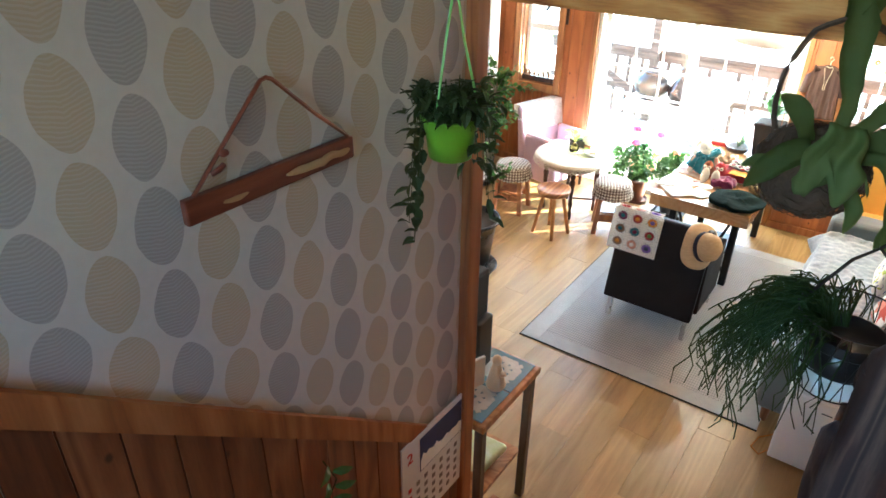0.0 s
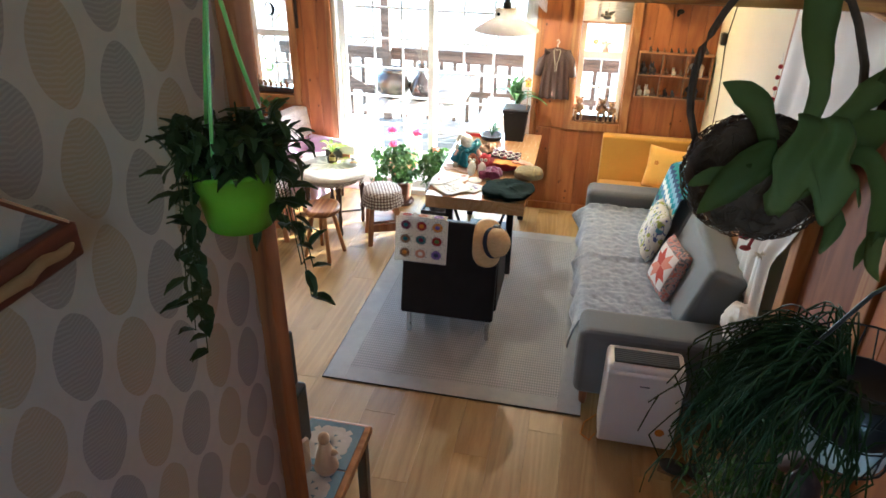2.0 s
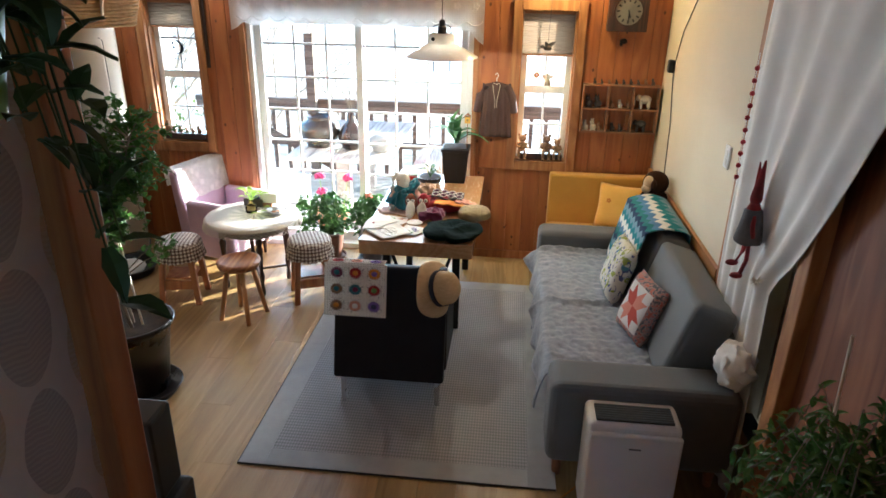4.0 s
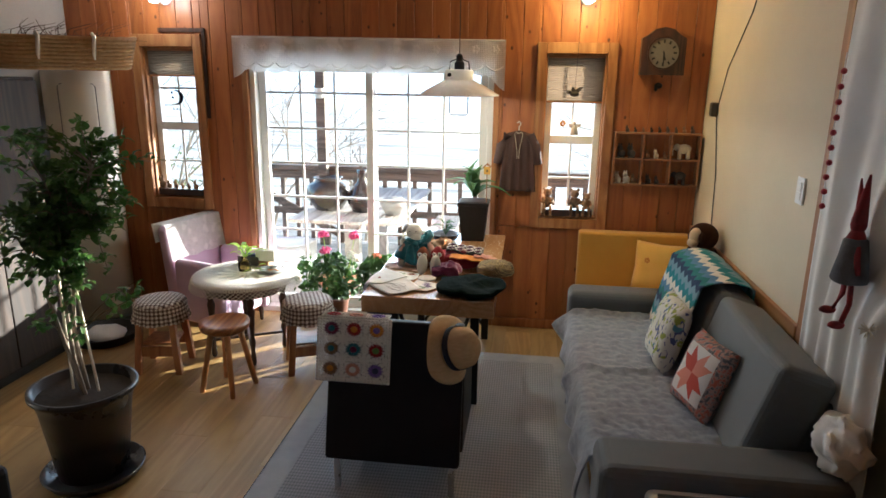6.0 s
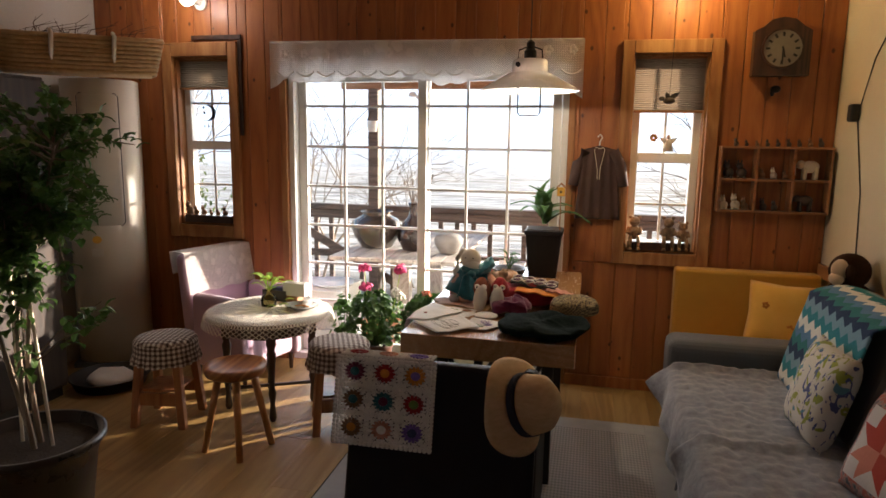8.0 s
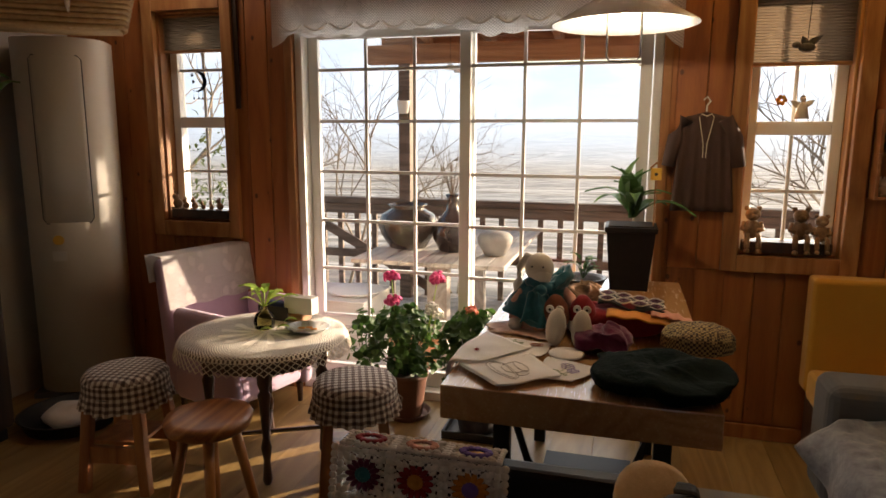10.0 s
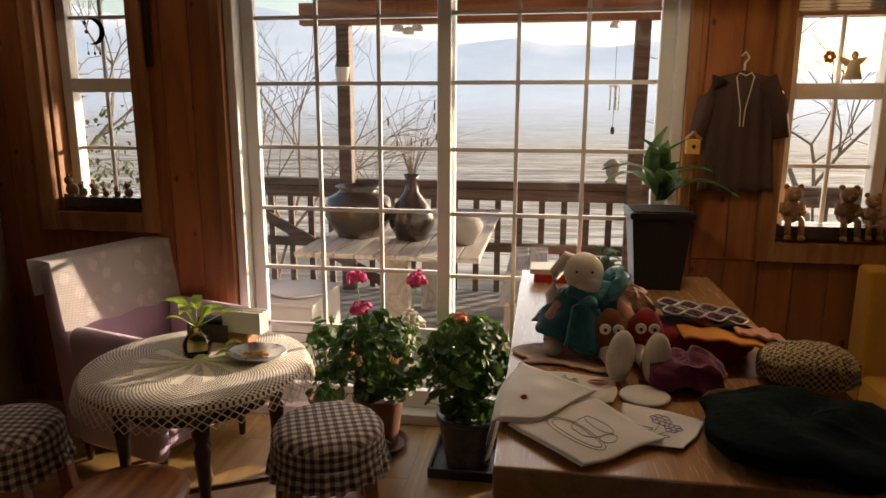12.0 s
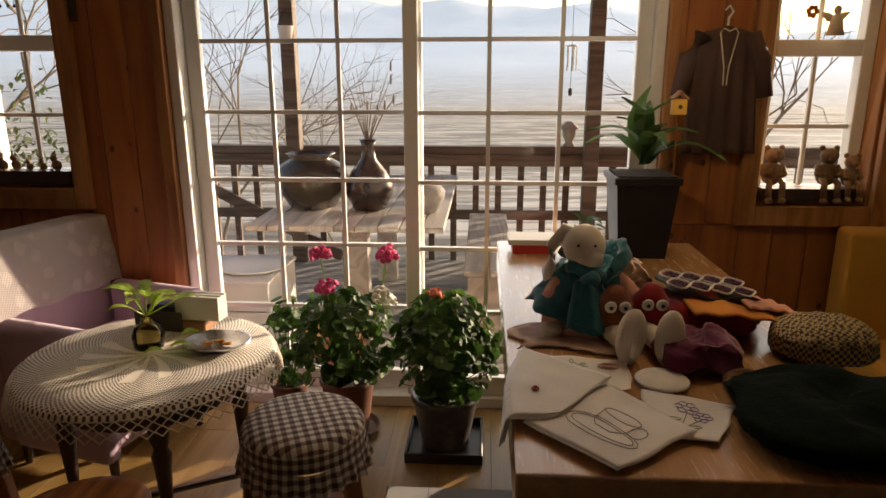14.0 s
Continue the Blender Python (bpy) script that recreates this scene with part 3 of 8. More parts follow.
def lace(name, tint, holes=0.5, scale=1.0):
    """An open-work net with denser flowers."""
    m, N, L, P = material(name)
    tc, sp = N.new("ShaderNodeTexCoord"), N.new("ShaderNodeSeparateXYZ")
    L.new(tc.outputs["Object"], sp.inputs[0])
    k = 2 * math.pi / (0.008 * scale)
    s = calc(N, L, "ADD", sp.outputs[0], sp.outputs[1])
    a = calc(N, L, "SINE", calc(N, L, "MULTIPLY", s, k))
    b = calc(N, L, "SINE", calc(N, L, "MULTIPLY", calc(N, L, "ADD", sp.outputs[2], calc(N, L, "MULTIPLY", sp.outputs[1], 0.3)), k))
    net = calc(N, L, "GREATER_THAN", calc(N, L, "MULTIPLY", a, b), 0.05)
    vo = N.new("ShaderNodeTexVoronoi")
    vo.inputs["Scale"].default_value = 11 / scale
    L.new(tc.outputs["Object"], vo.inputs["Vector"])
    pet = calc(N, L, "LESS_THAN", calc(N, L, "ADD", vo.outputs["Distance"], calc(N, L, "MULTIPLY", noisef(N, L, tc.outputs["Object"], 45 / scale, 2), 0.45)), 0.55)
    hole = calc(N, L, "MULTIPLY", calc(N, L, "MULTIPLY", net, holes), calc(N, L, "SUBTRACT", 1.0, calc(N, L, "MULTIPLY", pet, 0.85)))
    P.inputs["Base Color"].default_value = (*tint, 1)
    P.inputs["Roughness"].default_value = 0.9
    tl, tp, m1, m2 = N.new("ShaderNodeBsdfTranslucent"), N.new("ShaderNodeBsdfTransparent"), N.new("ShaderNodeMixShader"), N.new("ShaderNodeMixShader")
    tl.inputs[0].default_value = (*tint, 1)
    m1.inputs[0].default_value = 0.45
    L.new(P.outputs[0], m1.inputs[1]), L.new(tl.outputs[0], m1.inputs[2])
    L.new(hole, m2.inputs[0]), L.new(m1.outputs[0], m2.inputs[1]), L.new(tp.outputs[0], m2.inputs[2])
    L.new(m2.outputs[0], N["Material Output"].inputs[0])
    bump(N, L, P, calc(N, L, "ADD", a, b), 0.4, 0.002)
    return m


def zigzag():
    m, N, L, P = material("zigzag_crochet")
    tc, sp = N.new("ShaderNodeTexCoord"), N.new("ShaderNodeSeparateXYZ")
    L.new(tc.outputs["UV"], sp.inputs[0])
    z = calc(N, L, "PINGPONG", calc(N, L, "MULTIPLY", sp.outputs[0], 16.0), 1.0)
    q = calc(N, L, "ADD", calc(N, L, "MULTIPLY", sp.outputs[1], 21.0), calc(N, L, "MULTIPLY", z, 0.75))
    band = calc(N, L, "DIVIDE", calc(N, L, "FLOOR", calc(N, L, "FLOORED_MODULO", q, 6.0)), 6.0)
    c = ramp(N, L, band, [(0.0, (0.74, 0.72, 0.66)), (0.16, (0.02, 0.20, 0.24)), (0.33, (0.18, 0.31, 0.40)), (0.5, (0.015, 0.04, 0.10)), (0.66, (0.03, 0.18, 0.18)), (0.83, (0.10, 0.22, 0.38))])
    N[-1].color_ramp.interpolation = "CONSTANT"
    L.new(c, P.inputs["Base Color"])
    P.inputs["Roughness"].default_value = 0.95
    bump(N, L, P, noisef(N, L, tc.outputs["Object"], 160, 2), 0.8, 0.004)
    return m


WALLPAPER, GINGHAM, RUG, ZIGZAG = wallpaper(), gingham(), rugmat(), zigzag()
LACE = lace("white_lace", (0.90, 0.89, 0.86), 0.36, 1.7)
WOOLNET = lace("white_wool_net", (0.82, 0.79, 0.72), 0.75, 1.5)
LACECH = lace("chair_lace", (0.80, 0.78, 0.74), 0.45, 0.8)


def uv_xy(ob, fn):
    """Writes a UV for each corner of ob's mesh from its place and normal."""
    me = ob.data
    lay = me.uv_layers.new(name="UVMap")
    for p in me.polygons:
        for li in p.loop_indices:
            lay.data[li].uv = fn(me.vertices[me.loops[li].vertex_index].co, p.normal)


def blind_mat():
    m, N, L, P = material("pleated_blind")
    P.inputs["Base Color"].default_value = (0.24, 0.19, 0.15, 1)
    P.inputs["Roughness"].default_value = 0.9
    tl, mx = N.new("ShaderNodeBsdfTranslucent"), N.new("ShaderNodeMixShader")
    tl.inputs[0].default_value = (0.40, 0.30, 0.20, 1)
    mx.inputs[0].default_value = 0.35
    v = coords(N, L)
    bump(N, L, P, noisef(N, L, v, 300, 2), 0.2, 0.002)
    L.new(P.outputs[0], mx.inputs[1]), L.new(tl.outputs[0], mx.inputs[2])
    L.new(mx.outputs[0], N["Material Output"].inputs[0])
    return m


BLIND = blind_mat()

# ---- the large structure ----
NY, EX, WX = 6.36, 0.88, -3.85        # faces of the window wall, the right wall, the left wall
CEIL, TOP = 2.66, 4.1
OPENINGS = [(-3.25, -2.83, 0.92, 2.06), (-2.42, -0.585, 0.0, 2.0), (-0.225, 0.195, 0.875, 2.04)]


def plain(name, x0, x1, y0, y1, z0, z1, mat, label, category="wall"):
    ob = put(name, box(B(), x0, x1, y0, y1, z0, z1), mat)
    return tagged(ob, label, category, kind="structure")


def cut_spans(x0, x1, z0, z1, holes):
    """The rectangle less the holes that overlap it, as rectangles."""
    rects = [(x0, x1, z0, z1)]
    for hx0, hx1, hz0, hz1 in holes:
        out = []
        for a, b, c, d in rects:
            if hx1 <= a or hx0 >= b or hz1 <= c or hz0 >= d:
                out.append((a, b, c, d))
                continue
            if a < hx0: out.append((a, hx0, c, d))
            if b > hx1: out.append((hx1, b, c, d))
            lo, hi = max(a, hx0), min(b, hx1)
            if c < hz0: out.append((lo, hi, c, hz0))
            if d > hz1: out.append((lo, hi, hz1, d))
        rects = out
    return rects


bm = B()
for a, b, c, d in cut_spans(WX - 0.12, EX + 0.12, -0.2, CEIL + 0.1, OPENINGS):
    box(bm, a, b, NY + 0.012, NY + 0.17, c, d)
wall_north = tagged(put("wall_north", bm, PINE), "window wall lined with upright knotty pine boards", "wall", kind="structure")

bm = B()
box(bm, EX, EX + 0.12, 4.3, NY + 0.012, -0.1, CEIL + 0.1)
box(bm, EX, EX + 0.12, 1.75, 2.62, -0.1, CEIL + 0.1)
box(bm, EX, EX + 0.12, 2.62, 4.3, 2.25, CEIL + 0.1)
box(bm, EX + 0.35, EX + 0.45, 2.5, 4.42, -0.1, 2.45)
box(bm, EX + 0.121, EX + 0.349, 2.5, 2.6, -0.1, 2.45)
box(bm, EX + 0.121, EX + 0.349, 4.32, 4.42, -0.1, 2.45)
box(bm, EX + 0.121, EX + 0.349, 2.601, 4.319, 2.35, 2.45)
wall_east = tagged(put("wall_east", bm, CREAM), "cream plastered wall beside the grey sofa", "wall", kind="structure")
plain("wall_west", WX - 0.12, WX, 1.8, NY + 0.012, -0.1, CEIL + 0.1, GREYWALL, "pale plastered wall behind the air conditioner")
plain("wall_south", WX - 0.12, -1.0, 1.68, 1.8, -0.1, CEIL + 0.1, GREYWALL, "plain plastered wall under the landing")
plain("wall_south_right", 0.55, EX + 0.12, 1.64, 1.749, -0.1, CEIL + 0.1, PINE, "boarded end wall beside the stairs")
plain("ceiling", WX - 0.12, EX + 0.12, 1.72, NY + 0.17, CEIL, CEIL + 0.1, TRIM, "boarded wooden ceiling of the living room", "ceiling")
plain("wall_over_beam", -1.0, 0.67, 1.6, 1.72, 2.82, TOP, GREYWALL, "plaster above the stair beam")
stair_wall = tagged(put("wall_stair", box(B(), -1.0, -0.88, -1.6, 1.8, -0.1, TOP), WALLPAPER), "stair wall papered with beige and grey leaf ovals", "wall", kind="structure")
plain("wall_stair_right", 0.55, 0.67, -1.6, 1.639, -0.1, TOP, PINE, "boarded wall on the open side of the stairs")
# unseen wall; its opening is made up to go with the landing fill light
bm = B()
for a, b, c, d in cut_spans(-1.0, 0.67, 1.2, TOP, [(-0.5, 0.5, 2.35, 3.45)]):
    box(bm, a, b, -1.72, -1.6, c, d)
tagged(put("wall_landing", bm, GREYWALL), "unseen end wall of the landing with an added opening", "wall", kind="structure")
plain("ceiling_stair", -1.0, 0.67, -1.72, 1.72, TOP, TOP + 0.1, GREYWALL, "plain ceiling over the stairs", "ceiling")

# stairs
stairs = thing("stairs", "wooden stairs down into the living room", "stairs", kind="structure")
RISE, RUN, Y0 = 0.19, 0.222, 2.1
for k in range(1, 8):
    y1 = Y0 - RUN * (k - 1)
    y0 = Y0 - RUN * k if k < 7 else -1.6
    bm = box(B(), -0.878, 0.548, y0 - 0.0, y1 + 0.02, RISE * k - 0.035, RISE * k, 0.006, 1)
    part("tread", bm, STOOLRED, stairs)
    bm = box(B(), -0.878, 0.548, y1 - 0.02, y1, RISE * (k - 1), RISE * k - 0.036)
    part("riser", bm, TRIM, stairs)

# beam and post at the mouth of the stairs
tagged(put("beam", box(B(), -0.879, 0.549, 1.58, 1.74, 2.545, 2.82, 0.008), PINE_X), "thick yellow pine beam across the stairs", "beam", kind="structure")
bm = box(B(), -0.90, -0.842, 1.785, 1.855, 0, 2.66, 0.006)
tagged(put("post", bm, POSTW), "orange stained timber post at the wall end", "post", kind="structure")

# wainscot under the wallpaper
SLOPE = -0.855


def cap_z(y):
    return 2.05 + SLOPE * (y - 0.43)


wains = thing("wainscot", "dark stained upright boards with a pale capping", "wainscot", kind="structure")
y = -1.0
while y < 1.79:
    y2 = min(y + 0.105, 1.795)
    t = bmesh.new()
    a, b = cap_z(min(max(y, 0.2), 1.62)) - 0.06, cap_z(min(max(y2, 0.2), 1.62)) - 0.06
    pts = [(y + 0.002, 0.05), (y2 - 0.002, 0.05), (y2 - 0.002, b), (y + 0.002, a)]
    f = [t.verts.new((-0.879, p, q)) for p, q in pts], [t.verts.new((-0.866, p, q)) for p, q in pts]
    t.faces.new(f[0]), t.faces.new(f[1])
    for i in range(4):
        t.faces.new((f[0][i], f[0][(i + 1) % 4], f[1][(i + 1) % 4], f[1][i]))
    part("board", t, WAINS, wains)
    y = y2
bm = B()
t = bmesh.new()
pts = [(0.2, cap_z(0.2) - 0.085), (1.62, cap_z(1.62) - 0.085), (1.62, cap_z(1.62)), (0.2, cap_z(0.2))]
f = [t.verts.new((-0.879, p, q)) for p, q in pts], [t.verts.new((-0.858, p, q)) for p, q in pts]
t.faces.new(f[0]), t.faces.new(f[1])
for i in range(4):
    t.faces.new((f[0][i], f[0][(i + 1) % 4], f[1][(i + 1) % 4], f[1][i]))
join(bm, t)
part("capping", bm, POSTW, wains, "orange stained capping board")

# right wall: trims, recessed dark panel, boards
trim = thing("trim", "pine mouldings along the cream wall", "moulding", kind="structure")
part("rail", box(B(), EX - 0.025, EX - 0.001, 4.34, NY - 0.02, 0.79, 0.865, 0.004), PINE_Y, trim)
part("casing", box(B(), EX - 0.022, EX - 0.001, 4.27, 4.335, 0, 2.5, 0.004), TRIM, trim)
part("casing", box(B(), EX - 0.03, EX + 0.1, 3.36, 3.46, 0, 2.249, 0.006), TRIM, trim)
part("casing", box(B(), EX - 0.03, EX + 0.1, 2.62, 2.74, 0, 2.249, 0.006), TRIM, trim)
part("casing", box(B(), EX - 0.03, EX - 0.002, 2.625, 4.26, 2.255, 2.35, 0.006), PINE_Y, trim)
part("panel", box(B(), EX + 0.03, EX + 0.07, 2.742, 3.358, 0.02, 2.245), DARKRED, trim, "smooth red-brown door leaf")
for k in range(7):
    part("board", box(B(), EX - 0.014, EX - 0.001, 1.76 + 0.122 * k, 1.76 + 0.122 * k + 0.119, 0.06, CEIL - 0.01, 0.003, 1), PINE, trim)

# frame that closes the opening of each window, its sashes, muntins and panes
def bars(name, parent, mat, rects, y0, y1, label=""):
    for a, b, c, d in rects:
        part(name, box(B(), a, b, y0, y1, c, d, 0.003, 1), mat, parent, label)


def pane(parent, a, b, c, d, y):
    o = part("pane", box(B(), a, b, y, y + 0.006, c, d), PANE, parent)
    o.visible_shadow = False


def window(name, label, x0, x1, z0, z1, ox0, ox1, oz0, oz1, split):
    w = thing(name, label, "window", kind="structure")
    t = 0.03
    bars("casing", w, TRIM, [(ox0, x0, oz0, oz1), (x1, ox1, oz0, oz1), (x0 + 0.001, x1 - 0.001, z1, oz1), (x0 + 0.001, x1 - 0.001, oz0, z0)], NY - 0.028, NY + 0.011)
    bars("jamb", w, TRIM, [(x0 - 0.001, x0 + 0.012, z0, z1), (x1 - 0.012, x1 + 0.001, z0, z1), (x0 + 0.012, x1 - 0.012, z1 - 0.012, z1), (x0 + 0.012, x1 - 0.012, z0, z0 + 0.012)], NY + 0.013, NY + 0.13)
    a, b = x0 + 0.013, x1 - 0.013
    ym = NY + 0.11
    bars("sash", w, WHITEP, [(a, a + 0.045, z0 + 0.013, z1 - 0.013), (b - 0.045, b, z0 + 0.013, z1 - 0.013), (a + 0.046, b - 0.046, split - 0.03, split + 0.03), (a + 0.046, b - 0.046, z0 + 0.013, z0 + 0.06), (a + 0.046, b - 0.046, z1 - 0.06, z1 - 0.013)], ym - 0.02, ym + 0.04)
    cx, lo = (a + b) / 2, (z0 + split) / 2
    bars("muntin", w, WHITEP, [(cx - 0.008, cx + 0.008, z0 + 0.06, split - 0.03), (cx - 0.008, cx + 0.008, split + 0.03, z1 - 0.06)], ym, ym + 0.016)
    bars("muntin", w, WHITEP, [(a + 0.046, b - 0.046, lo - 0.008, lo + 0.008), (a + 0.046, b - 0.046, split + 0.28, split + 0.296)], ym - 0.003, ym + 0.018)
    pane(w, a + 0.045, b - 0.045, z0 + 0.06, split - 0.03, ym + 0.02)
    pane(w, a + 0.045, b - 0.045, split + 0.03, z1 - 0.06, ym + 0.02)
    return w


window("window_1", "narrow white sash window in a broad pine frame", *OPENINGS[0], -3.32, -2.765, 0.835, 2.15, 1.47)
window("window_2", "narrow white sash window with a half drawn blind", *OPENINGS[2], -0.29, 0.262, 0.80, 2.115, 1.44)

door = thing("door_1", "white sliding glass door with a grid of muntins", "door", kind="structure")
x0, x1, z1 = -2.42, -0.585, 2.0
bars("casing", door, TRIM, [(-2.465, x0, 0, 2.04), (x1, -0.545, 0, 2.04), (x0 + 0.001, x1 - 0.001, z1, 2.04)], NY - 0.02, NY + 0.011)
bars("frame", door, WHITEP, [(x0 + 0.001, x0 + 0.04, 0.03, z1 - 0.001), (x1 - 0.04, x1 - 0.001, 0.03, z1 - 0.001), (x0 + 0.041, x1 - 0.041, z1 - 0.04, z1 - 0.001), (x0 + 0.001, x1 - 0.001, -0.01, 0.045)], NY + 0.013, NY + 0.15)
for n, (a, b, yy) in enumerate([(-2.378, -1.468, NY + 0.085), (-1.535, -0.628, NY + 0.035)]):
    leaf_ = part("door_leaf", B(), WHITEP, door)
    lf = [(a, a + 0.055, 0.047, 1.958), (b - 0.055, b, 0.047, 1.958), (a + 0.056, b - 0.056, 1.895, 1.958), (a + 0.056, b - 0.056, 0.047, 0.13)]
    for q in lf:
        part("stile", box(B(), q[0], q[1], yy, yy + 0.035, q[2], q[3], 0.003, 1), WHITEP, leaf_)
    w = (b - a - 0.11) / 3
    for k in (1, 2):
        cx = a + 0.055 + w * k
        part("muntin", box(B(), cx - 0.008, cx + 0.008, yy + 0.01, yy + 0.024, 0.131, 1.894), WHITEP, leaf_)
    for k in range(6):
        z = 0.41 + 0.266 * k
        part("muntin", box(B(), a + 0.056, b - 0.056, yy + 0.007, yy + 0.027, z - 0.008, z + 0.008), WHITEP, leaf_)
    o = part("pane", box(B(), a + 0.055, b - 0.055, yy + 0.028, yy + 0.032, 0.13, 1.895), PANE, leaf_)
    o.visible_shadow = False

# rails along the floor
base = thing("baseboard", "narrow wooden skirting boards", "baseboard", kind="structure")
bars("board", base, POSTW, [(-3.84, -2.47, 0, 0.07), (-0.54, EX - 0.001, 0, 0.07)], NY - 0.016, NY - 0.001)
part("board", box(B(), EX - 0.016, EX - 0.001, 4.34, NY - 0.02, 0, 0.07), PINE_Y, base)

# ---- outdoors ----
ground = B()


def land(u, v):
    x, yy = (u - 0.5) * 1600, -30 + 1500 * v ** 2.2
    z = -3.2 + 0.5 * noise.noise(Vector((x * 0.02, yy * 0.02, 0))) - 1.5 * min(1, max(0, (yy - 12) / 40))
    if yy < 12:
        z = -1.6 + min(0, (12 - yy) * -0.0)
    hill = max(0, yy - 160) / 260
    z += min(1.25, hill) ** 1.6 * max(12, 38 - 0.055 * x + 16 * noise.noise(Vector((x * 0.008, 3, 0))) + 6 * noise.noise(Vector((x * 0.03, yy * 0.02, 1))))
    return Vector((x, yy, z))


sheet(ground, land, 70, 90)


def groundmat():
    m, N, L, P = material("hazed_winter_fields")
    tc, sp = N.new("ShaderNodeTexCoord"), N.new("ShaderNodeSeparateXYZ")
    L.new(tc.outputs["Object"], sp.inputs[0])
    v = coords(N, L, (0.02, 0.11, 0.1), False)
    bands = ramp(N, L, noisef(N, L, v, 2.2, 5, 0.65), [(0.34, (0.10, 0.095, 0.09)), (0.45, (0.32, 0.29, 0.25)), (0.50, (0.66, 0.62, 0.57)), (0.54, (0.18, 0.175, 0.17)), (0.66, (0.62, 0.59, 0.55))])
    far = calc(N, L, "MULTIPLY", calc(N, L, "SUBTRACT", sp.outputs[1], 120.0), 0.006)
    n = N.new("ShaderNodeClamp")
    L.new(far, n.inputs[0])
    # wooded slopes in a bluish grey that already holds the distance haze
    hazed_woods = mixc(N, L, noisef(N, L, coords(N, L, (1, 1, 1), False), 0.06, 5), (0.17, 0.18, 0.21), (0.30, 0.32, 0.36))
    col = mixc(N, L, n.outputs[0], bands, hazed_woods)
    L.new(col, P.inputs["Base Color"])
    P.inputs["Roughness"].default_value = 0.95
    # daylight haze over the distance, painted on as a pale blue glow
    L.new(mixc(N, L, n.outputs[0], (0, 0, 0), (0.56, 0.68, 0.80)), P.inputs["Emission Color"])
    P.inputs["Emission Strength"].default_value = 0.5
    return m


tagged(put("ground", ground, groundmat(), smooth=True), "winter fields rising to wooded hills, with painted haze", "ground", kind="structure")

deck = thing("deck", "weathered grey wooden deck outside the sliding door", "deck", kind="structure")
dmesh = part("board", box(B(), -4.3, 1.6, 0, 0.118, -0.03, 0, 0.004, 1), DECKW, deck)
dmesh.location = (0, 6.56, -0.15)
for k in range(1, 23):
    share("board", dmesh, deck, (0, 6.56 + 0.122 * k, -0.15))
part("joist", box(B(), -4.3, 1.6, 6.5, 9.3, -1.6, -0.185), RAILW, deck)

rail = thing("deck_railing", "brown wooden railing round the deck", "railing")
RY = 9.2
part("top_rail", box(B(), -4.3, 1.6, RY - 0.02, RY + 0.1, 0.74, 0.80, 0.005), RAILW, rail)
part("middle_rail", box(B(), -4.3, 1.6, RY, RY + 0.045, 0.64, 0.735, 0.004), RAILW, rail)
part("bottom_rail", box(B(), -4.3, 1.6, RY, RY + 0.045, 0.2, 0.28, 0.004), RAILW, rail)
bal = part("baluster", box(B(), -0.025, 0.025, RY + 0.005, RY + 0.04, -0.15, 0.64), RAILW, rail)
bal.location.x = -4.2
for k in range(1, 32):
    share("baluster", bal, rail, (-4.2 + 0.182 * k, 0, 0))
t = B()
box(t, -0.9, 0.9, RY - 0.03, RY - 0.004, -0.045, 0.045, m=Matrix.Translation((-3.2, 0, 0.3)) @ Matrix.Rotation(radians(28), 4, "Y"))
part("brace", t, RAILW, rail)
for px in (-2.74, -0.39):
    p = put("deck_post", box(B(), -0.055, 0.055, -0.055, 0.055, 0, 2.2, 0.006), RAILW, (px, RY - 0.08, -0.15))
    tagged(p, "square brown timber post of the deck roof", "post", "deck posts")

roof = thing("pergola_roof", "open wooden deck roof with rafters and slats", "roof")
part("header", box(B(), -3.1, 1.5, RY - 0.13, RY - 0.03, 2.05, 2.22, 0.006), ROOFW, roof)
# board added outside to stop low sun passing between header and slats
part("fascia", box(B(), -3.1, 1.5, RY + 0.24, RY + 0.27, 2.2, 2.66, 0.004), ROOFW, roof)
raf = B()
box(raf, -0.03, 0.03, 0, 2.95, -0.06, 0.06, 0.004, 1, m=Matrix.Translation((0, 6.55, 2.62)) @ Matrix.Rotation(radians(-7), 4, "X"))
raf = part("rafter", raf, ROOFW, roof)
raf.location.x = -2.6
for k in range(1, 7):
    share("rafter", raf, roof, (-2.6 + 0.62 * k, 0, 0))
sl = part("slat", box(B(), -2.75, 1.5, 0, 0.22, 0.0, 0.02), ROOFW, roof)
sl.location = (0, 6.6, 2.685)
for k in range(1, 10):
    share("slat", sl, roof, (0, 6.6 + 0.29 * k, 2.685 - 0.0355 * k))

ptable = thing("picnic_table", "weathered plank picnic table on the deck", "table", (-1.94, 8.05, -0.15))
pl = part("plank", box(B(), -0.055, 0.055, -0.93, 0.93, 0.72, 0.75, 0.004, 1), DECKY, ptable)
pl.location.x = -0.46
for k in range(1, 9):
    share("plank", pl, ptable, (-0.46 + 0.115 * k, 0, 0))
for sy in (-0.6, 0.6):
    part("trestle", box(box(B(), -0.46, 0.46, sy - 0.04, sy + 0.04, 0.66, 0.718), -0.07, 0.07, sy - 0.05, sy + 0.05, 0, 0.66), DECKY, ptable)
bench = thing("deck_bench", "pale plank bench beside the picnic table", "bench", (-1.19, 8.15, -0.15))
for k in range(2):
    part("plank", box(B(), -0.14 + 0.145 * k, -0.003 + 0.145 * k, -0.8, 0.8, 0.42, 0.455, 0.004, 1), DECKY, bench)
for sy in (-0.6, 0.6):
    part("leg", box(B(), -0.12, 0.12, sy - 0.04, sy + 0.04, 0, 0.419), DECKY, bench)

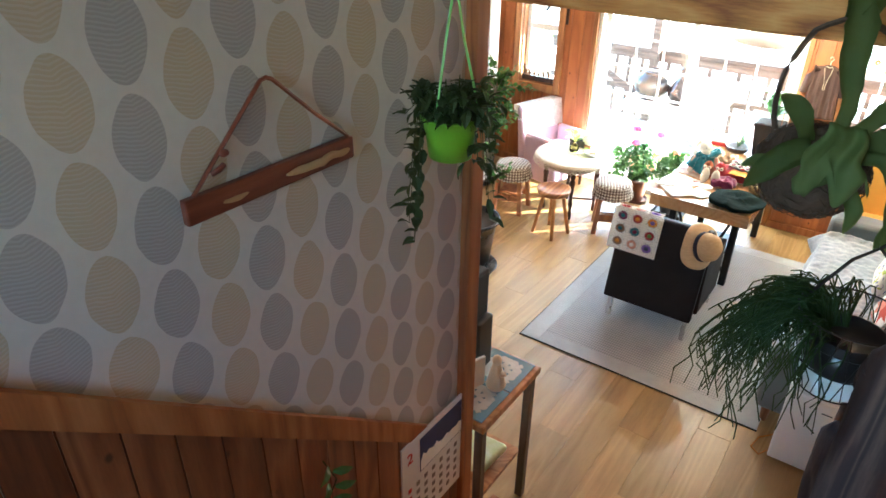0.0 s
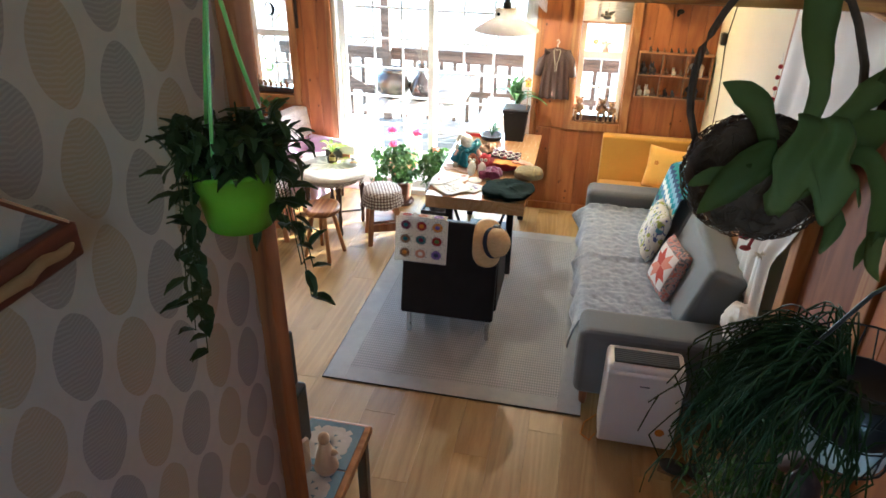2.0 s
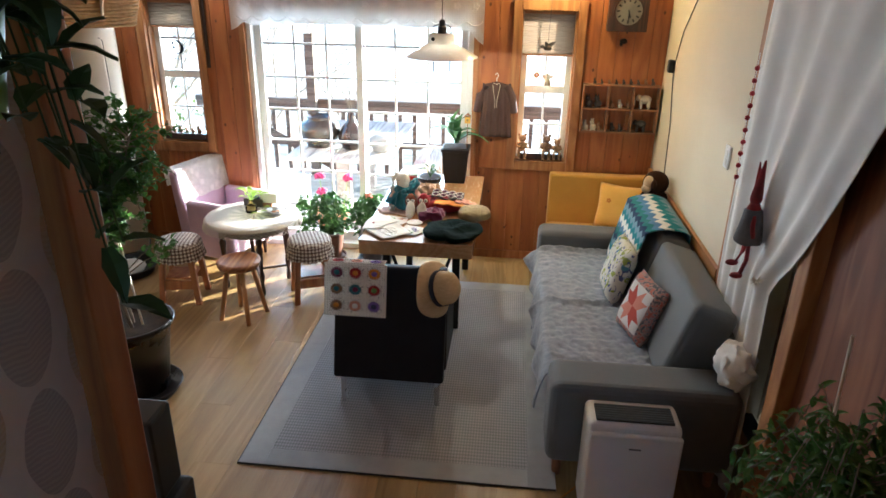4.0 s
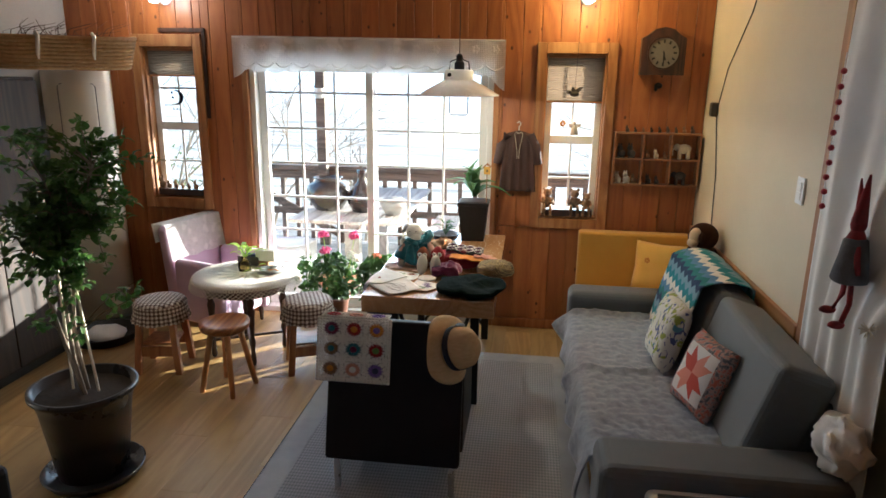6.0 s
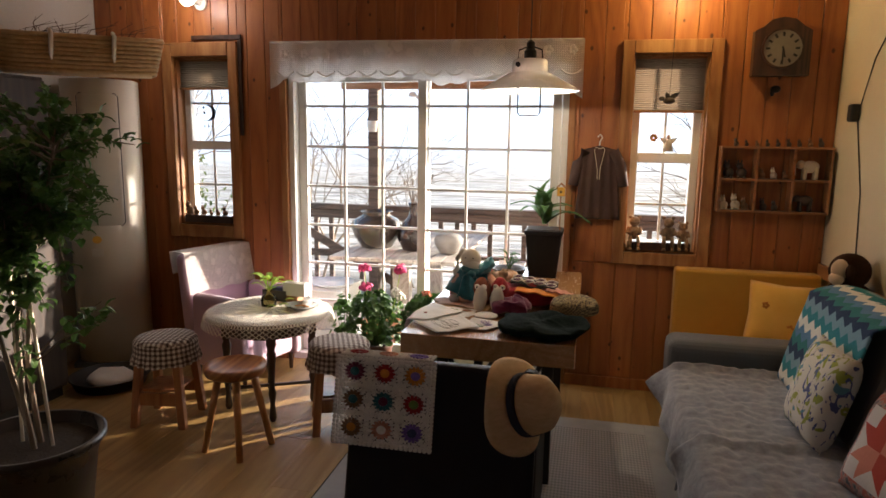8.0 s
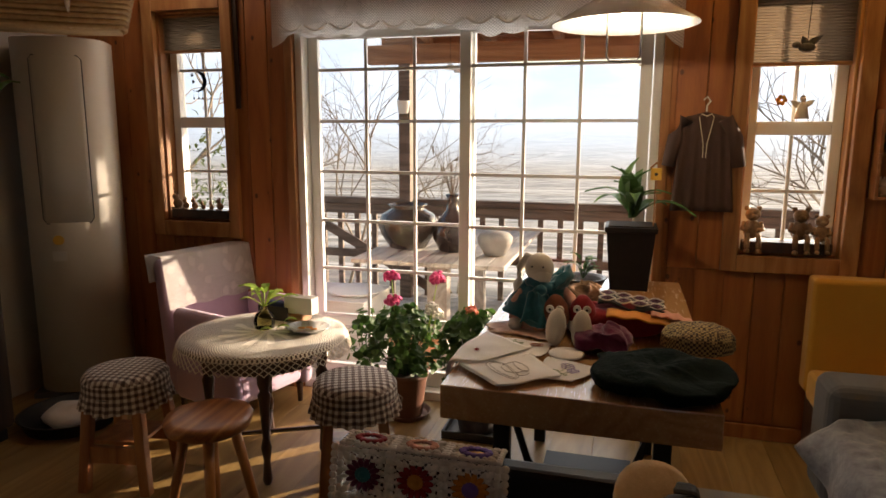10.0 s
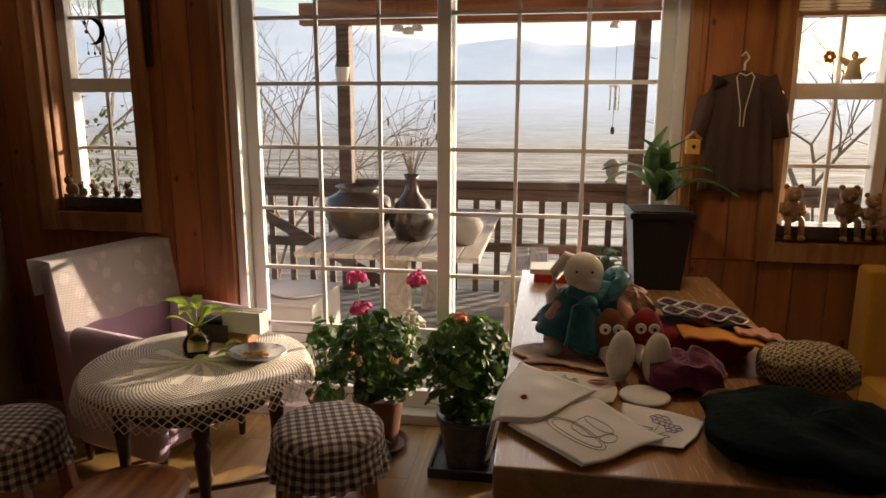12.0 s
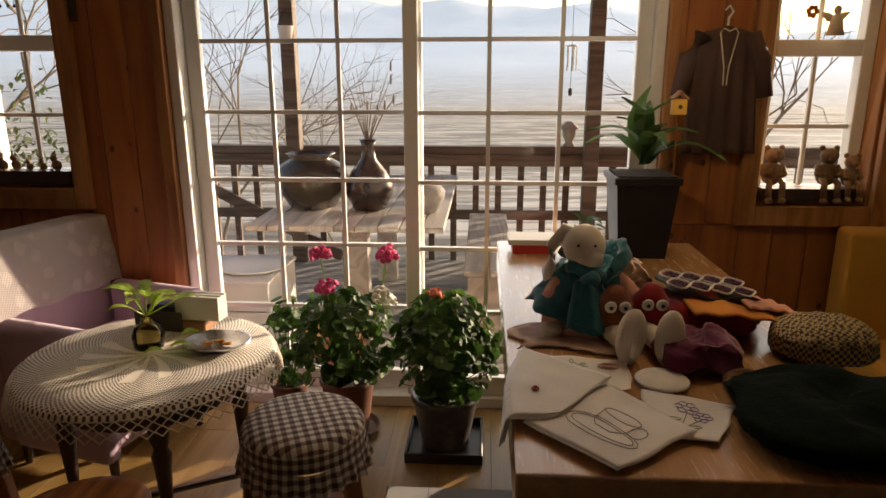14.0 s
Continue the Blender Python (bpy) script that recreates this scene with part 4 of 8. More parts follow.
TZ = 0.602
o = put("onggi_jar", lathe(B(), [(0.1, 0), (0.135, 0.01), (0.2, 0.12), (0.225, 0.2), (0.2, 0.29), (0.13, 0.335), (0.12, 0.35), (0.15, 0.375), (0.14, 0.38), (0.11, 0.345), (0.0, 0.3)], 36), JARM, (-2.22, 7.62, TZ), smooth=True)
o.scale = (0.95, 0.95, 0.84)
tagged(o, "big round dark glazed jar on the picnic table", "jar")
v = thing("vase_with_reeds", "dark bottle vase with dry twigs on the picnic table", "vase", (-1.88, 7.58, TZ))
part("vase", lathe(B(), [(0.07, 0), (0.09, 0.005), (0.135, 0.09), (0.14, 0.14), (0.1, 0.22), (0.045, 0.29), (0.035, 0.36), (0.05, 0.4), (0.03, 0.395), (0.0, 0.3)], 30), VASEM, v, smooth=True)
r = random.Random(5)
t = B()
for k in range(16):
    d = Vector((r.uniform(-0.16, 0.16), r.uniform(-0.12, 0.12), r.uniform(0.18, 0.5)))
    p = Vector((0, 0, 0.36))
    tube(t, [p, p + d * 0.5 + Vector((0, 0, 0.03)), p + d], 0.003, 4, 0.0012)
    if k % 2:
        ball(t, p + d * 0.92, (0.006, 0.006, 0.03), 6)
part("twig", t, BARK, v, "bundle of dry reddish twigs")
o = put("stone_bowl", lathe(B(), [(0.05, 0), (0.07, 0.005), (0.115, 0.08), (0.12, 0.12), (0.1, 0.15), (0.05, 0.165), (0, 0.17)], 26), STONE, (-1.56, 7.5, TZ), smooth=True)
tagged(o, "grey round stone pot on the picnic table", "pot")
wb = thing("garden_box", "white wooden crate standing on the deck", "crate", (-2.62, 7.2, -0.15))
for k in range(3):
    part("board", box(B(), -0.32, 0.32, -0.24, -0.222, 0.04 + 0.15 * k, 0.18 + 0.15 * k, 0.003, 1), DIRTW, wb)
part("side", box(B(), -0.32, -0.3, -0.22, 0.24, 0, 0.48), DIRTW, wb)
part("side", box(B(), 0.3, 0.32, -0.22, 0.24, 0, 0.48), DIRTW, wb)
part("top", box(B(), -0.33, 0.33, -0.25, 0.25, 0.481, 0.5, 0.004), DIRTW, wb)
o = put("tray", lathe(B(), [(0, 0), (0.15, 0), (0.19, 0.02), (0.185, 0.025), (0.14, 0.008), (0, 0.008)], 28), WHITEPL, (-2.45, 7.2, 0.351), smooth=True)
tagged(o, "white oval tray lying on the crate", "tray")
o = put("terracotta_pot", lathe(B(), [(0.1, 0), (0.15, 0.24), (0.17, 0.24), (0.17, 0.29), (0.15, 0.29), (0.14, 0.25), (0, 0.25)], 26), TERRA, (-1.95, 6.95, -0.15), smooth=True)
tagged(o, "orange terracotta pot on the deck boards", "pot")
ch = thing("wind_chime", "small metal wind chime under the deck roof", "wind chime", (-0.6, 8.9, 1.35))
part("disc", lathe(B(), [(0, 0), (0.045, 0), (0.045, 0.012), (0, 0.012)], 14, Matrix.Translation((0, 0, 0.2))), CHROME, ch)
for k in range(5):
    a = k * 1.257
    part("tube", tube(B(), [(0.035 * math.cos(a), 0.035 * math.sin(a), 0.2), (0.035 * math.cos(a), 0.035 * math.sin(a), 0.03)], 0.005), CHROME, ch)
part("cord", tube(tube(B(), [(0, 0, 0.2), (0, 0, 0.72)], 0.002, 4), [(0, 0, 0.2), (0, 0, -0.1)], 0.002, 4), WIRE, ch)
part("sail", ball(B(), (0, 0, -0.12), (0.016, 0.006, 0.03), 8), VASEM, ch)
bk = thing("hanging_bucket", "small white bucket hung on the deck post", "bucket", (-2.74, RY - 0.155, 1.60))
part("pail", lathe(B(), [(0.04, 0), (0.045, 0.0), (0.06, 0.11), (0.064, 0.115), (0.055, 0.112), (0.04, 0.01), (0, 0.01)], 20), WHITEPL, bk, smooth=True)
part("handle", tube(B(), [(-0.06, 0, 0.11), (-0.03, 0.01, 0.2), (0, 0.018, 0.24), (0.03, 0.01, 0.2), (0.06, 0, 0.11)], 0.004, 5), WIRE, bk)
for lx, ly, n in ((-2.18, 8.62, 3), (-0.64, 8.62, 1)):
    for k in range(n):
        o = thing("deck_lamp", "small white bell shade under the deck roof", "lamp", (lx + 0.07 * k, ly + 0.02 * (k % 2), 1.94 - 0.02 * (k % 2)), group="deck lamps")
        part("shade", lathe(B(), [(0.045, 0), (0.04, 0.025), (0.022, 0.045), (0.0, 0.05)], 16, cap=False), WHITEPL, o, smooth=True)
        part("cord", tube(B(), [(0, 0, 0.048), (0, 0, 0.36)], 0.002, 4), WIRE, o)
o = put("rail_lantern", lathe(B(), [(0.05, 0), (0.03, 0.03), (0.035, 0.05), (0.05, 0.07), (0.055, 0.13), (0.08, 0.14), (0.03, 0.19), (0, 0.2)], 16), STONE, (-0.55, RY + 0.04, 0.802), smooth=True)
tagged(o, "small pale stone lantern on the deck railing", "lantern")


def bare_tree(name, base, height, seed, lean=0.0, thick=0.05, depth=5):
    r = random.Random(seed)
    t = B()

    def grow(p, d, ln, rad, lv):
        q = p + d * ln
        mid = p + d * ln * 0.5 + Vector((r.uniform(-1, 1), r.uniform(-1, 1), r.uniform(-1, 1))) * ln * 0.07
        tube(t, [p, mid, q], rad, 5 if lv < 2 else 4, rad * 0.7)
        if lv < depth:
            for _ in range(3 if lv < 3 else 2):
                e = (d + rnd_dir(r) * 0.75 + Vector((0, 0, 0.15))).normalized()
                grow(q if r.random() < 0.7 else mid, e, ln * r.uniform(0.6, 0.82), rad * 0.6, lv + 1)

    grow(Vector((0, 0, 0)), Vector((lean, 0, 1)).normalized(), height * 0.3, thick, 0)
    o = put(name, t, BARK, base)
    return tagged(o, "bare winter tree with thin branching twigs", "tree", "bare trees")


bare_tree("bare_tree", (-4.6, 11.5, -1.6), 5.0, 3, 0.25, 0.03, 6)
bare_tree("bare_tree", (-3.4, 13.5, -2.0), 4.6, 8, 0.1, 0.03, 6)
bare_tree("bare_tree", (-8.5, 12.5, -1.6), 6.0, 12, 0.1, 0.07)
bare_tree("bare_tree", (2.6, 12.5, -1.6), 6.0, 21, -0.25, 0.06, 6)

bare_tree("bare_tree", (-6.4, 12.2, -1.6), 5.2, 31, 0.05, 0.035, 6)


def shrub(loc, size, n, seed):
    """An evergreen bush of many small leaves."""
    r = random.Random(seed)
    g = thing("evergreen_shrub", "dense green shrub on the bank beyond the deck", "shrub", loc)
    lv, st = B(), B()
    for k in range(16):
        d = rnd_dir(r, 0.1)
        tube(st, [(0, 0, 0), (d.x * size[0] * 0.5, d.y * size[1] * 0.5, d.z * size[2] * 0.6), (d.x * size[0], d.y * size[1], d.z * size[2])], 0.02, 4, 0.005)
    for k in range(n):
        d = rnd_dir(r, -0.1)
        q = r.uniform(0.55, 1.0) * (0.8 + 0.35 * noise.noise(d * 2.6 + Vector((seed, 0, 0))))
        c = Vector((d.x * size[0] * q, d.y * size[1] * q, d.z * size[2] * q))
        leaf(lv, c, c + rnd_dir(r) * r.uniform(0.07, 0.12), 0.05, n=2)
    tagged(part("branch", st, BARK, g), kind="stuff")
    tagged(part("foliage", lv, LEAF_SHRUB, g), kind="stuff")


LEAF_SHRUB = leafmat("shrub_leaves", (0.05, 0.075, 0.02), (0.15, 0.18, 0.06), 0.6, 0.3, 0.3)
shrub((-6.4, 10.9, -1.6), (1.9, 1.1, 3.3), 3600, 5)

# ---- things: stair mouth ----
# wooden board on a leather strap
wh = thing("wall_hanging", "mahogany board on a leather strap, pale twig inset", "wall hanging", (-0.868, 1.04, 2.2))
part("board", box(B(), -0.008, 0.012, -0.235, 0.235, 0.0, 0.055, 0.004), MAHOG, wh)
TWIGM = basic("peeled_twig", (0.34, 0.19, 0.075), (0.55, 0.36, 0.17), 0.8, 18, 120, 0.5, stretch=(1, 0.25, 1))
part("twig", rough_up(ball(B(), (0.015, 0.12, 0.026), (0.008, 0.105, 0.0105), 20), 26, 0.008), TWIGM, wh, smooth=True)
part("inlay", rough_up(ball(B(), (0.012, -0.12, 0.022), (0.004, 0.034, 0.0055), 16), 40, 0.004), TWIGM, wh, smooth=True)
part("knot", ball(tube(B(), [(0.008, -0.165, 0.088), (0.014, -0.15, 0.094), (0.012, -0.135, 0.1)], 0.006, 6), (0.01, -0.13, 0.122), (0.008, 0.012, 0.008), 10), MAHOG, wh, smooth=True)
part("strap", tube(B(), [(0.004, -0.21, 0.055), (0.004, -0.11, 0.15), (0.004, -0.015, 0.24), (0.004, 0.0, 0.243), (0.004, 0.015, 0.236), (0.004, 0.12, 0.14), (0.004, 0.225, 0.055)], 0.005, 5), MAHOG, wh)

cal = thing("calendar", "wall calendar with a snowy mountain picture", "calendar", (-0.862, 1.61, 0.62))
part("page", box(B(), 0, 0.006, -0.19, 0.18, 0, 0.455), HATCH, cal)
part("picture", box(B(), 0.0065, 0.009, -0.09, 0.17, 0.27, 0.43), BLUECL, cal)
t = B()
sheet(t, lambda u, v: Vector((0.0105, -0.09 + 0.26 * u, 0.275 + v * (0.05 + 0.06 * abs(noise.noise(Vector((u * 7, 1, 0))))))), 16, 2)
part("mountain", t, WHITECL, cal)
tx = bpy.data.curves.new("numeral", "FONT")
tx.body, tx.size, tx.extrude = "2", 0.07, 0.001
num = new("numeral", tx)
num.data.materials.append(REDP)
num.parent, num.location, num.rotation_euler = cal, (0.008, -0.165, 0.36), (radians(90), 0, radians(90))
for i in range(5):
    for j in range(7):
        part("mark", box(B(), 0.0065, 0.0085, -0.16 + j * 0.048, -0.142 + j * 0.048, 0.04 + i * 0.043, 0.06 + i * 0.043), GREYT if j else REDP, cal)


def hanging_pot():
    r = random.Random(4)
    h = thing("hanging_plant", "lime green pot of dark trailing leaves hung from the beam", "plant", (-0.70, 1.46, 2.182))
    part("pot", lathe(B(), [(0.048, 0), (0.054, 0.0), (0.062, 0.05), (0.071, 0.098), (0.077, 0.1), (0.077, 0.108), (0.07, 0.108), (0.064, 0.09), (0, 0.09)], 28), POTGRN, h, smooth=True)
    part("soil", lathe(B(), [(0, 0.098), (0.06, 0.096)], 16, cap=False), SOIL, h)
    for k in range(3):
        a = 0.6 + k * 2.094
        part("strap", tube(B(), [(0.073 * math.cos(a), 0.073 * math.sin(a), 0.1), (0.03 * math.cos(a), 0.03 * math.sin(a), 0.28), (0, 0.01, 0.42), (0.0, 0.10, 0.5)], 0.0035, 5), GRNSTR, h)
    t = B()
    stems = B()
    for k in range(46):
        a = r.uniform(0, 6.283)
        out, drop = r.uniform(0.05, 0.13), r.choice([0.03, 0.06, 0.1, 0.14, -0.03, -0.05])
        if abs((a - 5.3 + math.pi) % (2 * math.pi) - math.pi) < 0.85:
            drop, out = r.uniform(-0.05, -0.01), r.uniform(0.05, 0.085)
        if k % 7 == 3:
            a, drop, out = r.uniform(3.5, 4.1), r.uniform(0.22, 0.36), r.uniform(0.085, 0.12)
        elif k % 11 == 5:
            a, drop, out = r.uniform(0.4, 0.9), r.uniform(0.2, 0.3), r.uniform(0.09, 0.12)
        c = Vector((math.cos(a), math.sin(a), 0))
        p0, p1 = c * 0.04 + Vector((0, 0, 0.1)), c * out * 0.7 + Vector((0, 0, 0.16 + r.uniform(-0.02, 0.04)))
        p2 = c * out + Vector((0, 0, 0.1 - drop))
        tube(stems, [p0, p1, p2], 0.0018, 4, 0.001)
        n = 7 if drop < 0.15 else 13
        for i in range(n):
            f = (i + 1) / n
            p = p0.lerp(p1, f * 2) if f < 0.5 else p1.lerp(p2, f * 2 - 1)
            d = (c * r.uniform(0.2, 1) + rnd_dir(r) * 0.9 + Vector((0, 0, -0.35))).normalized()
            leaf(t, p, p + d * r.uniform(0.032, 0.054), r.uniform(0.02, 0.03), curl=0.12)
    tagged(part("stem", stems, LEAF_HOYA, h), kind="stuff")
    tagged(part("foliage", t, LEAF_HOYA, h), kind="stuff")


hanging_pot()


def ribbon(f, pts, widths, fold=0.25):
    """A leaf blade along a smoothed path, folded along its middle."""
    pts = [Vector(p) for p in pts]
    n, rows = len(pts), []
    for i in range(n - 1):
        a, b, c_, d_ = pts[max(i - 1, 0)], pts[i], pts[i + 1], pts[min(i + 2, n - 1)]
        for q in range(4 if i < n - 2 else 5):
            s = q / 4
            p = 0.5 * (2 * b + (c_ - a) * s + (2 * a - 5 * b + 4 * c_ - d_) * s * s + (3 * b - a - 3 * c_ + d_) * s ** 3)
            rows.append((p, widths[i] + (widths[i + 1] - widths[i]) * s))
    grid = []
    for i, (p, w) in enumerate(rows):
        d = (rows[min(i + 1, len(rows) - 1)][0] - rows[max(i - 1, 0)][0]).normalized()
        s = d.cross(Vector((0.1, -1, 0.2))).normalized()
        nrm = s.cross(d)
        w = 0.8 * w + 0.22 * w * noise.noise(p * 38)
        grid.append([f.verts.new(p + s * w * q + nrm * (abs(q) * w * fold + 0.004 * noise.noise(p * 30 + s * q))) for q in (-1, -0.5, 0, 0.5, 1)])
    for a, b in zip(grid, grid[1:]):
        for k in range(4):
            f.faces.new((a[k], a[k + 1], b[k + 1], b[k]))


def staghorn():
    r = random.Random(7)
    h = thing("staghorn_fern", "staghorn fern on a brown fibre ball in a twig ring", "plant", (0.092, 1.47, 2.34))
    t = ball(B(), (0, 0, 0), (0.092, 0.088, 0.08), 40)
    rough_up(t, 26, 0.012)
    rough_up(t, 90, 0.006)
    part("ball", t, BARK_DARK, h, "shaggy dark brown fibre ball", True)
    fib = B()
    for k in range(620):
        d = rnd_dir(r)
        p = Vector((d.x * 0.092, d.y * 0.088, d.z * 0.08)) * 1.01
        s = d.cross(rnd_dir(r)).normalized()
        tube(fib, [p - s * 0.014, p + d * 0.007, p + s * 0.016 + d * 0.004], 0.0013, 3, 0.0006)
    tagged(part("fibre", fib, BARK_DARK, h), kind="stuff")
    ring = [(0.005 + 0.1 * math.cos(a), 0.01 + 0.06 * math.sin(a * 0.5), 0.11 + 0.15 * math.sin(a) + 0.004 * math.sin(9 * a)) for a in np.linspace(-0.7, 3.84, 24)]
    part("twig_ring", tube(B(), ring, 0.0055, 6), BARK_DARK, h)
    part("hook", tube(B(), [(0.005, 0.07, 0.255), (0.005, 0.085, 0.29), (0.005, 0.108, 0.30)], 0.003, 6), IRON, h)

    def frond(*blades):
        f = B()
        for pts, widths in blades:
            ribbon(f, pts, widths)
        bmesh.ops.solidify(f, geom=f.faces[:], thickness=0.0012)
        part("frond", f, LEAF_STAG, h, smooth=True)

    # upright frond with a forked tip
    frond(([(0.02, -0.06, 0.06), (0.035, -0.05, 0.13), (0.02, -0.03, 0.2), (0.015, -0.02, 0.26), (0.0, -0.01, 0.31)], [0.012, 0.015, 0.028, 0.03, 0.016]),
          ([(0.0, -0.015, 0.27), (-0.01, -0.01, 0.32), (-0.02, -0.01, 0.36)], [0.018, 0.013, 0.001]), ([(0.02, -0.015, 0.27), (0.04, -0.01, 0.32), (0.05, -0.01, 0.34)], [0.014, 0.01, 0.001]))
    # frond towards the doorway, forked
    frond(([(0.03, -0.06, 0.05), (0.06, -0.06, 0.1), (0.095, -0.05, 0.145), (0.13, -0.04, 0.17)], [0.012, 0.016, 0.022, 0.012]),
          ([(0.11, -0.045, 0.155), (0.155, -0.03, 0.165), (0.19, -0.02, 0.16)], [0.014, 0.01, 0.001]), ([(0.1, -0.05, 0.15), (0.12, -0.04, 0.2), (0.15, -0.03, 0.225)], [0.012, 0.009, 0.001]))
    # broad wavy shield over the ball, with a lobed hem
    f = B()
    sheet(f, lambda u, v: Vector((0.042 + (u - 0.5) * (0.055 + 0.06 * v) + 0.006 * math.sin(9 * v), -0.07 - 0.038 * math.sin(v * 1.7) + 0.03 * (u - 0.5) ** 2 + 0.006 * math.sin(u * 11 + v * 4), 0.11 - (0.075 + 0.05 * abs(math.sin(u * 6.5 + 0.4)) + 0.012 * noise.noise(Vector((u * 9, 0, 0)))) * v)), 22, 14, 0.0012)
    part("frond", f, LEAF_STAG, h, "pale broad shield frond", True)
    frond(([(0.0, -0.07, 0.065), (-0.035, -0.09, 0.045), (-0.065, -0.1, 0.01), (-0.085, -0.1, -0.02)], [0.022, 0.03, 0.022, 0.001]),
          ([(-0.03, -0.09, 0.035), (-0.075, -0.09, 0.03), (-0.1, -0.085, 0.012)], [0.018, 0.015, 0.001]))
    # long drooping frond with a forked end
    frond(([(0.06, -0.05, 0.05), (0.105, -0.055, 0.06), (0.135, -0.055, 0.02), (0.15, -0.055, -0.05)], [0.012, 0.017, 0.017, 0.015]),
          ([(0.15, -0.055, -0.04), (0.155, -0.055, -0.085), (0.175, -0.055, -0.115)], [0.014, 0.013, 0.001]), ([(0.147, -0.055, -0.04), (0.14, -0.055, -0.075), (0.138, -0.055, -0.1)], [0.01, 0.009, 0.001]))
    frond(([(-0.01, -0.06, 0.07), (-0.03, -0.05, 0.11), (-0.05, -0.04, 0.125), (-0.075, -0.035, 0.135)], [0.014, 0.022, 0.018, 0.001]))
    frond(([(0.06, -0.05, 0.05), (0.1, -0.04, 0.085), (0.135, -0.03, 0.09), (0.15, -0.03, 0.06)], [0.016, 0.028, 0.026, 0.004]))
    frond(([(0.07, -0.06, 0.0), (0.09, -0.07, -0.03), (0.085, -0.07, -0.075)], [0.016, 0.02, 0.001]))


BARK_DARK = basic("dark_fibre", (0.035, 0.019, 0.011), (0.11, 0.066, 0.042), 0.95, 26, 140, 1.0)
staghorn()


def wire_basket():
    r = random.Random(11)
    h = thing("wire_basket_plant", "thread-leaved cactus in a hanging wire basket", "plant", (0.235, 1.29, 2.035))
    w = B()
    for z, rad in ((0.0, 0.055), (0.05, 0.064), (0.1, 0.074), (0.145, 0.085)):
        tube(w, [(rad * math.cos(a * 0.3142), rad * math.sin(a * 0.3142), z) for a in range(21)], 0.0018, 4)
    for k in range(22):
        a, tw = k * 0.2856, (0.35 if k % 2 else -0.35)
        tube(w, [(0.055 * math.cos(a), 0.055 * math.sin(a), 0), (0.085 * math.cos(a + tw), 0.085 * math.sin(a + tw), 0.145)], 0.0012, 4)
    part("basket", w, WIRE, h)
    part("pot", lathe(B(), [(0.045, 0.003), (0.05, 0.003), (0.062, 0.11), (0.058, 0.11), (0.05, 0.1), (0, 0.1)], 22), POTBLK, h, smooth=True)
    part("liner", lathe(B(), [(0.052, 0.002), (0.056, 0.045), (0.053, 0.045), (0.049, 0.004)], 22, cap=False), WHITECL, h, smooth=True)
    part("hanger", tube(tube(B(), [(-0.08, 0, 0.145), (-0.03, 0, 0.24), (0.0, 0.0, 0.27), (0.03, 0, 0.24), (0.08, 0, 0.145)], 0.003, 5), [(0, 0, 0.27), (0.015, 0, 0.29), (0.02, 0, 0.31), (0.0, 0.01, 0.33), (0.02, 0.06, 0.345), (0.10, 0.2, 0.345), (0.314, 0.2, 0.335)], 0.003, 5), WIRE, h)
    t = B()
    for k in range(210):
        a = r.gauss(3.0, 0.55)
        p = Vector((math.cos(a) * 0.03, math.sin(a) * 0.03, 0.1))
        vel = Vector((math.cos(a) * r.uniform(0.25, 1.0), math.sin(a) * r.uniform(0.25, 1.0), r.uniform(0.7, 1.4)))
        pts, ln = [p.copy()], r.randint(6, 12)
        for q in range(ln):
            vel += Vector((r.gauss(0, 0.10), r.gauss(0, 0.10), -0.30))
            p = p + vel.normalized() * 0.024
            pts.append(p.copy())
        tube(t, pts, 0.0016, 4, 0.0011)
        for q in range(2):
            b0 = pts[r.randint(ln // 2, ln)]
            b1 = b0 + Vector((r.uniform(-0.02, 0.02), r.uniform(-0.02, 0.02), -0.025))
            tube(t, [b0, b1, b1 + Vector((r.uniform(-0.015, 0.015), r.uniform(-0.015, 0.015), -r.uniform(0.015, 0.05)))], 0.0017, 4, 0.0011)
    tagged(part("stem", t, LEAF_RHIP, h), kind="stuff")


wire_basket()
bl = thing("stair_balustrade", "dark gnarled branch posts and handrail of the stairs", "balustrade", (0, 0, 0))


def gnarled(x, y, z0, z1, w, lean, seed):
    """A dark natural branch post: uneven, flattened, with a rounded top."""
    t, rows, n = B(), 30, 18
    rings = []
    for i in range(rows + 1):
        f = i / rows
        z = z0 + (z1 - z0) * f
        top = math.sqrt(max(0.0, 1 - max(0.0, (f - 0.94) / 0.06) ** 2)) if f > 0.94 else 1.0
        k = w * (1.15 - 0.35 * f) * (0.03 + 0.97 * top)
        c = Vector((x + lean * (f - 1) + 0.012 * noise.noise(Vector((z * 4, seed, 0))), y + 0.014 * noise.noise(Vector((seed, z * 4, 2))), z))
        ring = []
        for q in range(n):
            a = 6.2832 * q / n
            g = 1 + 0.22 * noise.noise(Vector((math.cos(a) * 1.6, math.sin(a) * 1.6, z * 7 + seed)))
            ring.append(t.verts.new(c + Vector((math.cos(a) * k * g * 1.25, math.sin(a) * k * g * 0.85, 0))))
        rings.append(ring)
    for p, q in zip(rings, rings[1:]):
        for k in range(n):
            t.faces.new((p[k], p[(k + 1) % n], q[(k + 1) % n], q[k]))
    t.faces.new(rings[0]), t.faces.new(rings[-1])
    return t


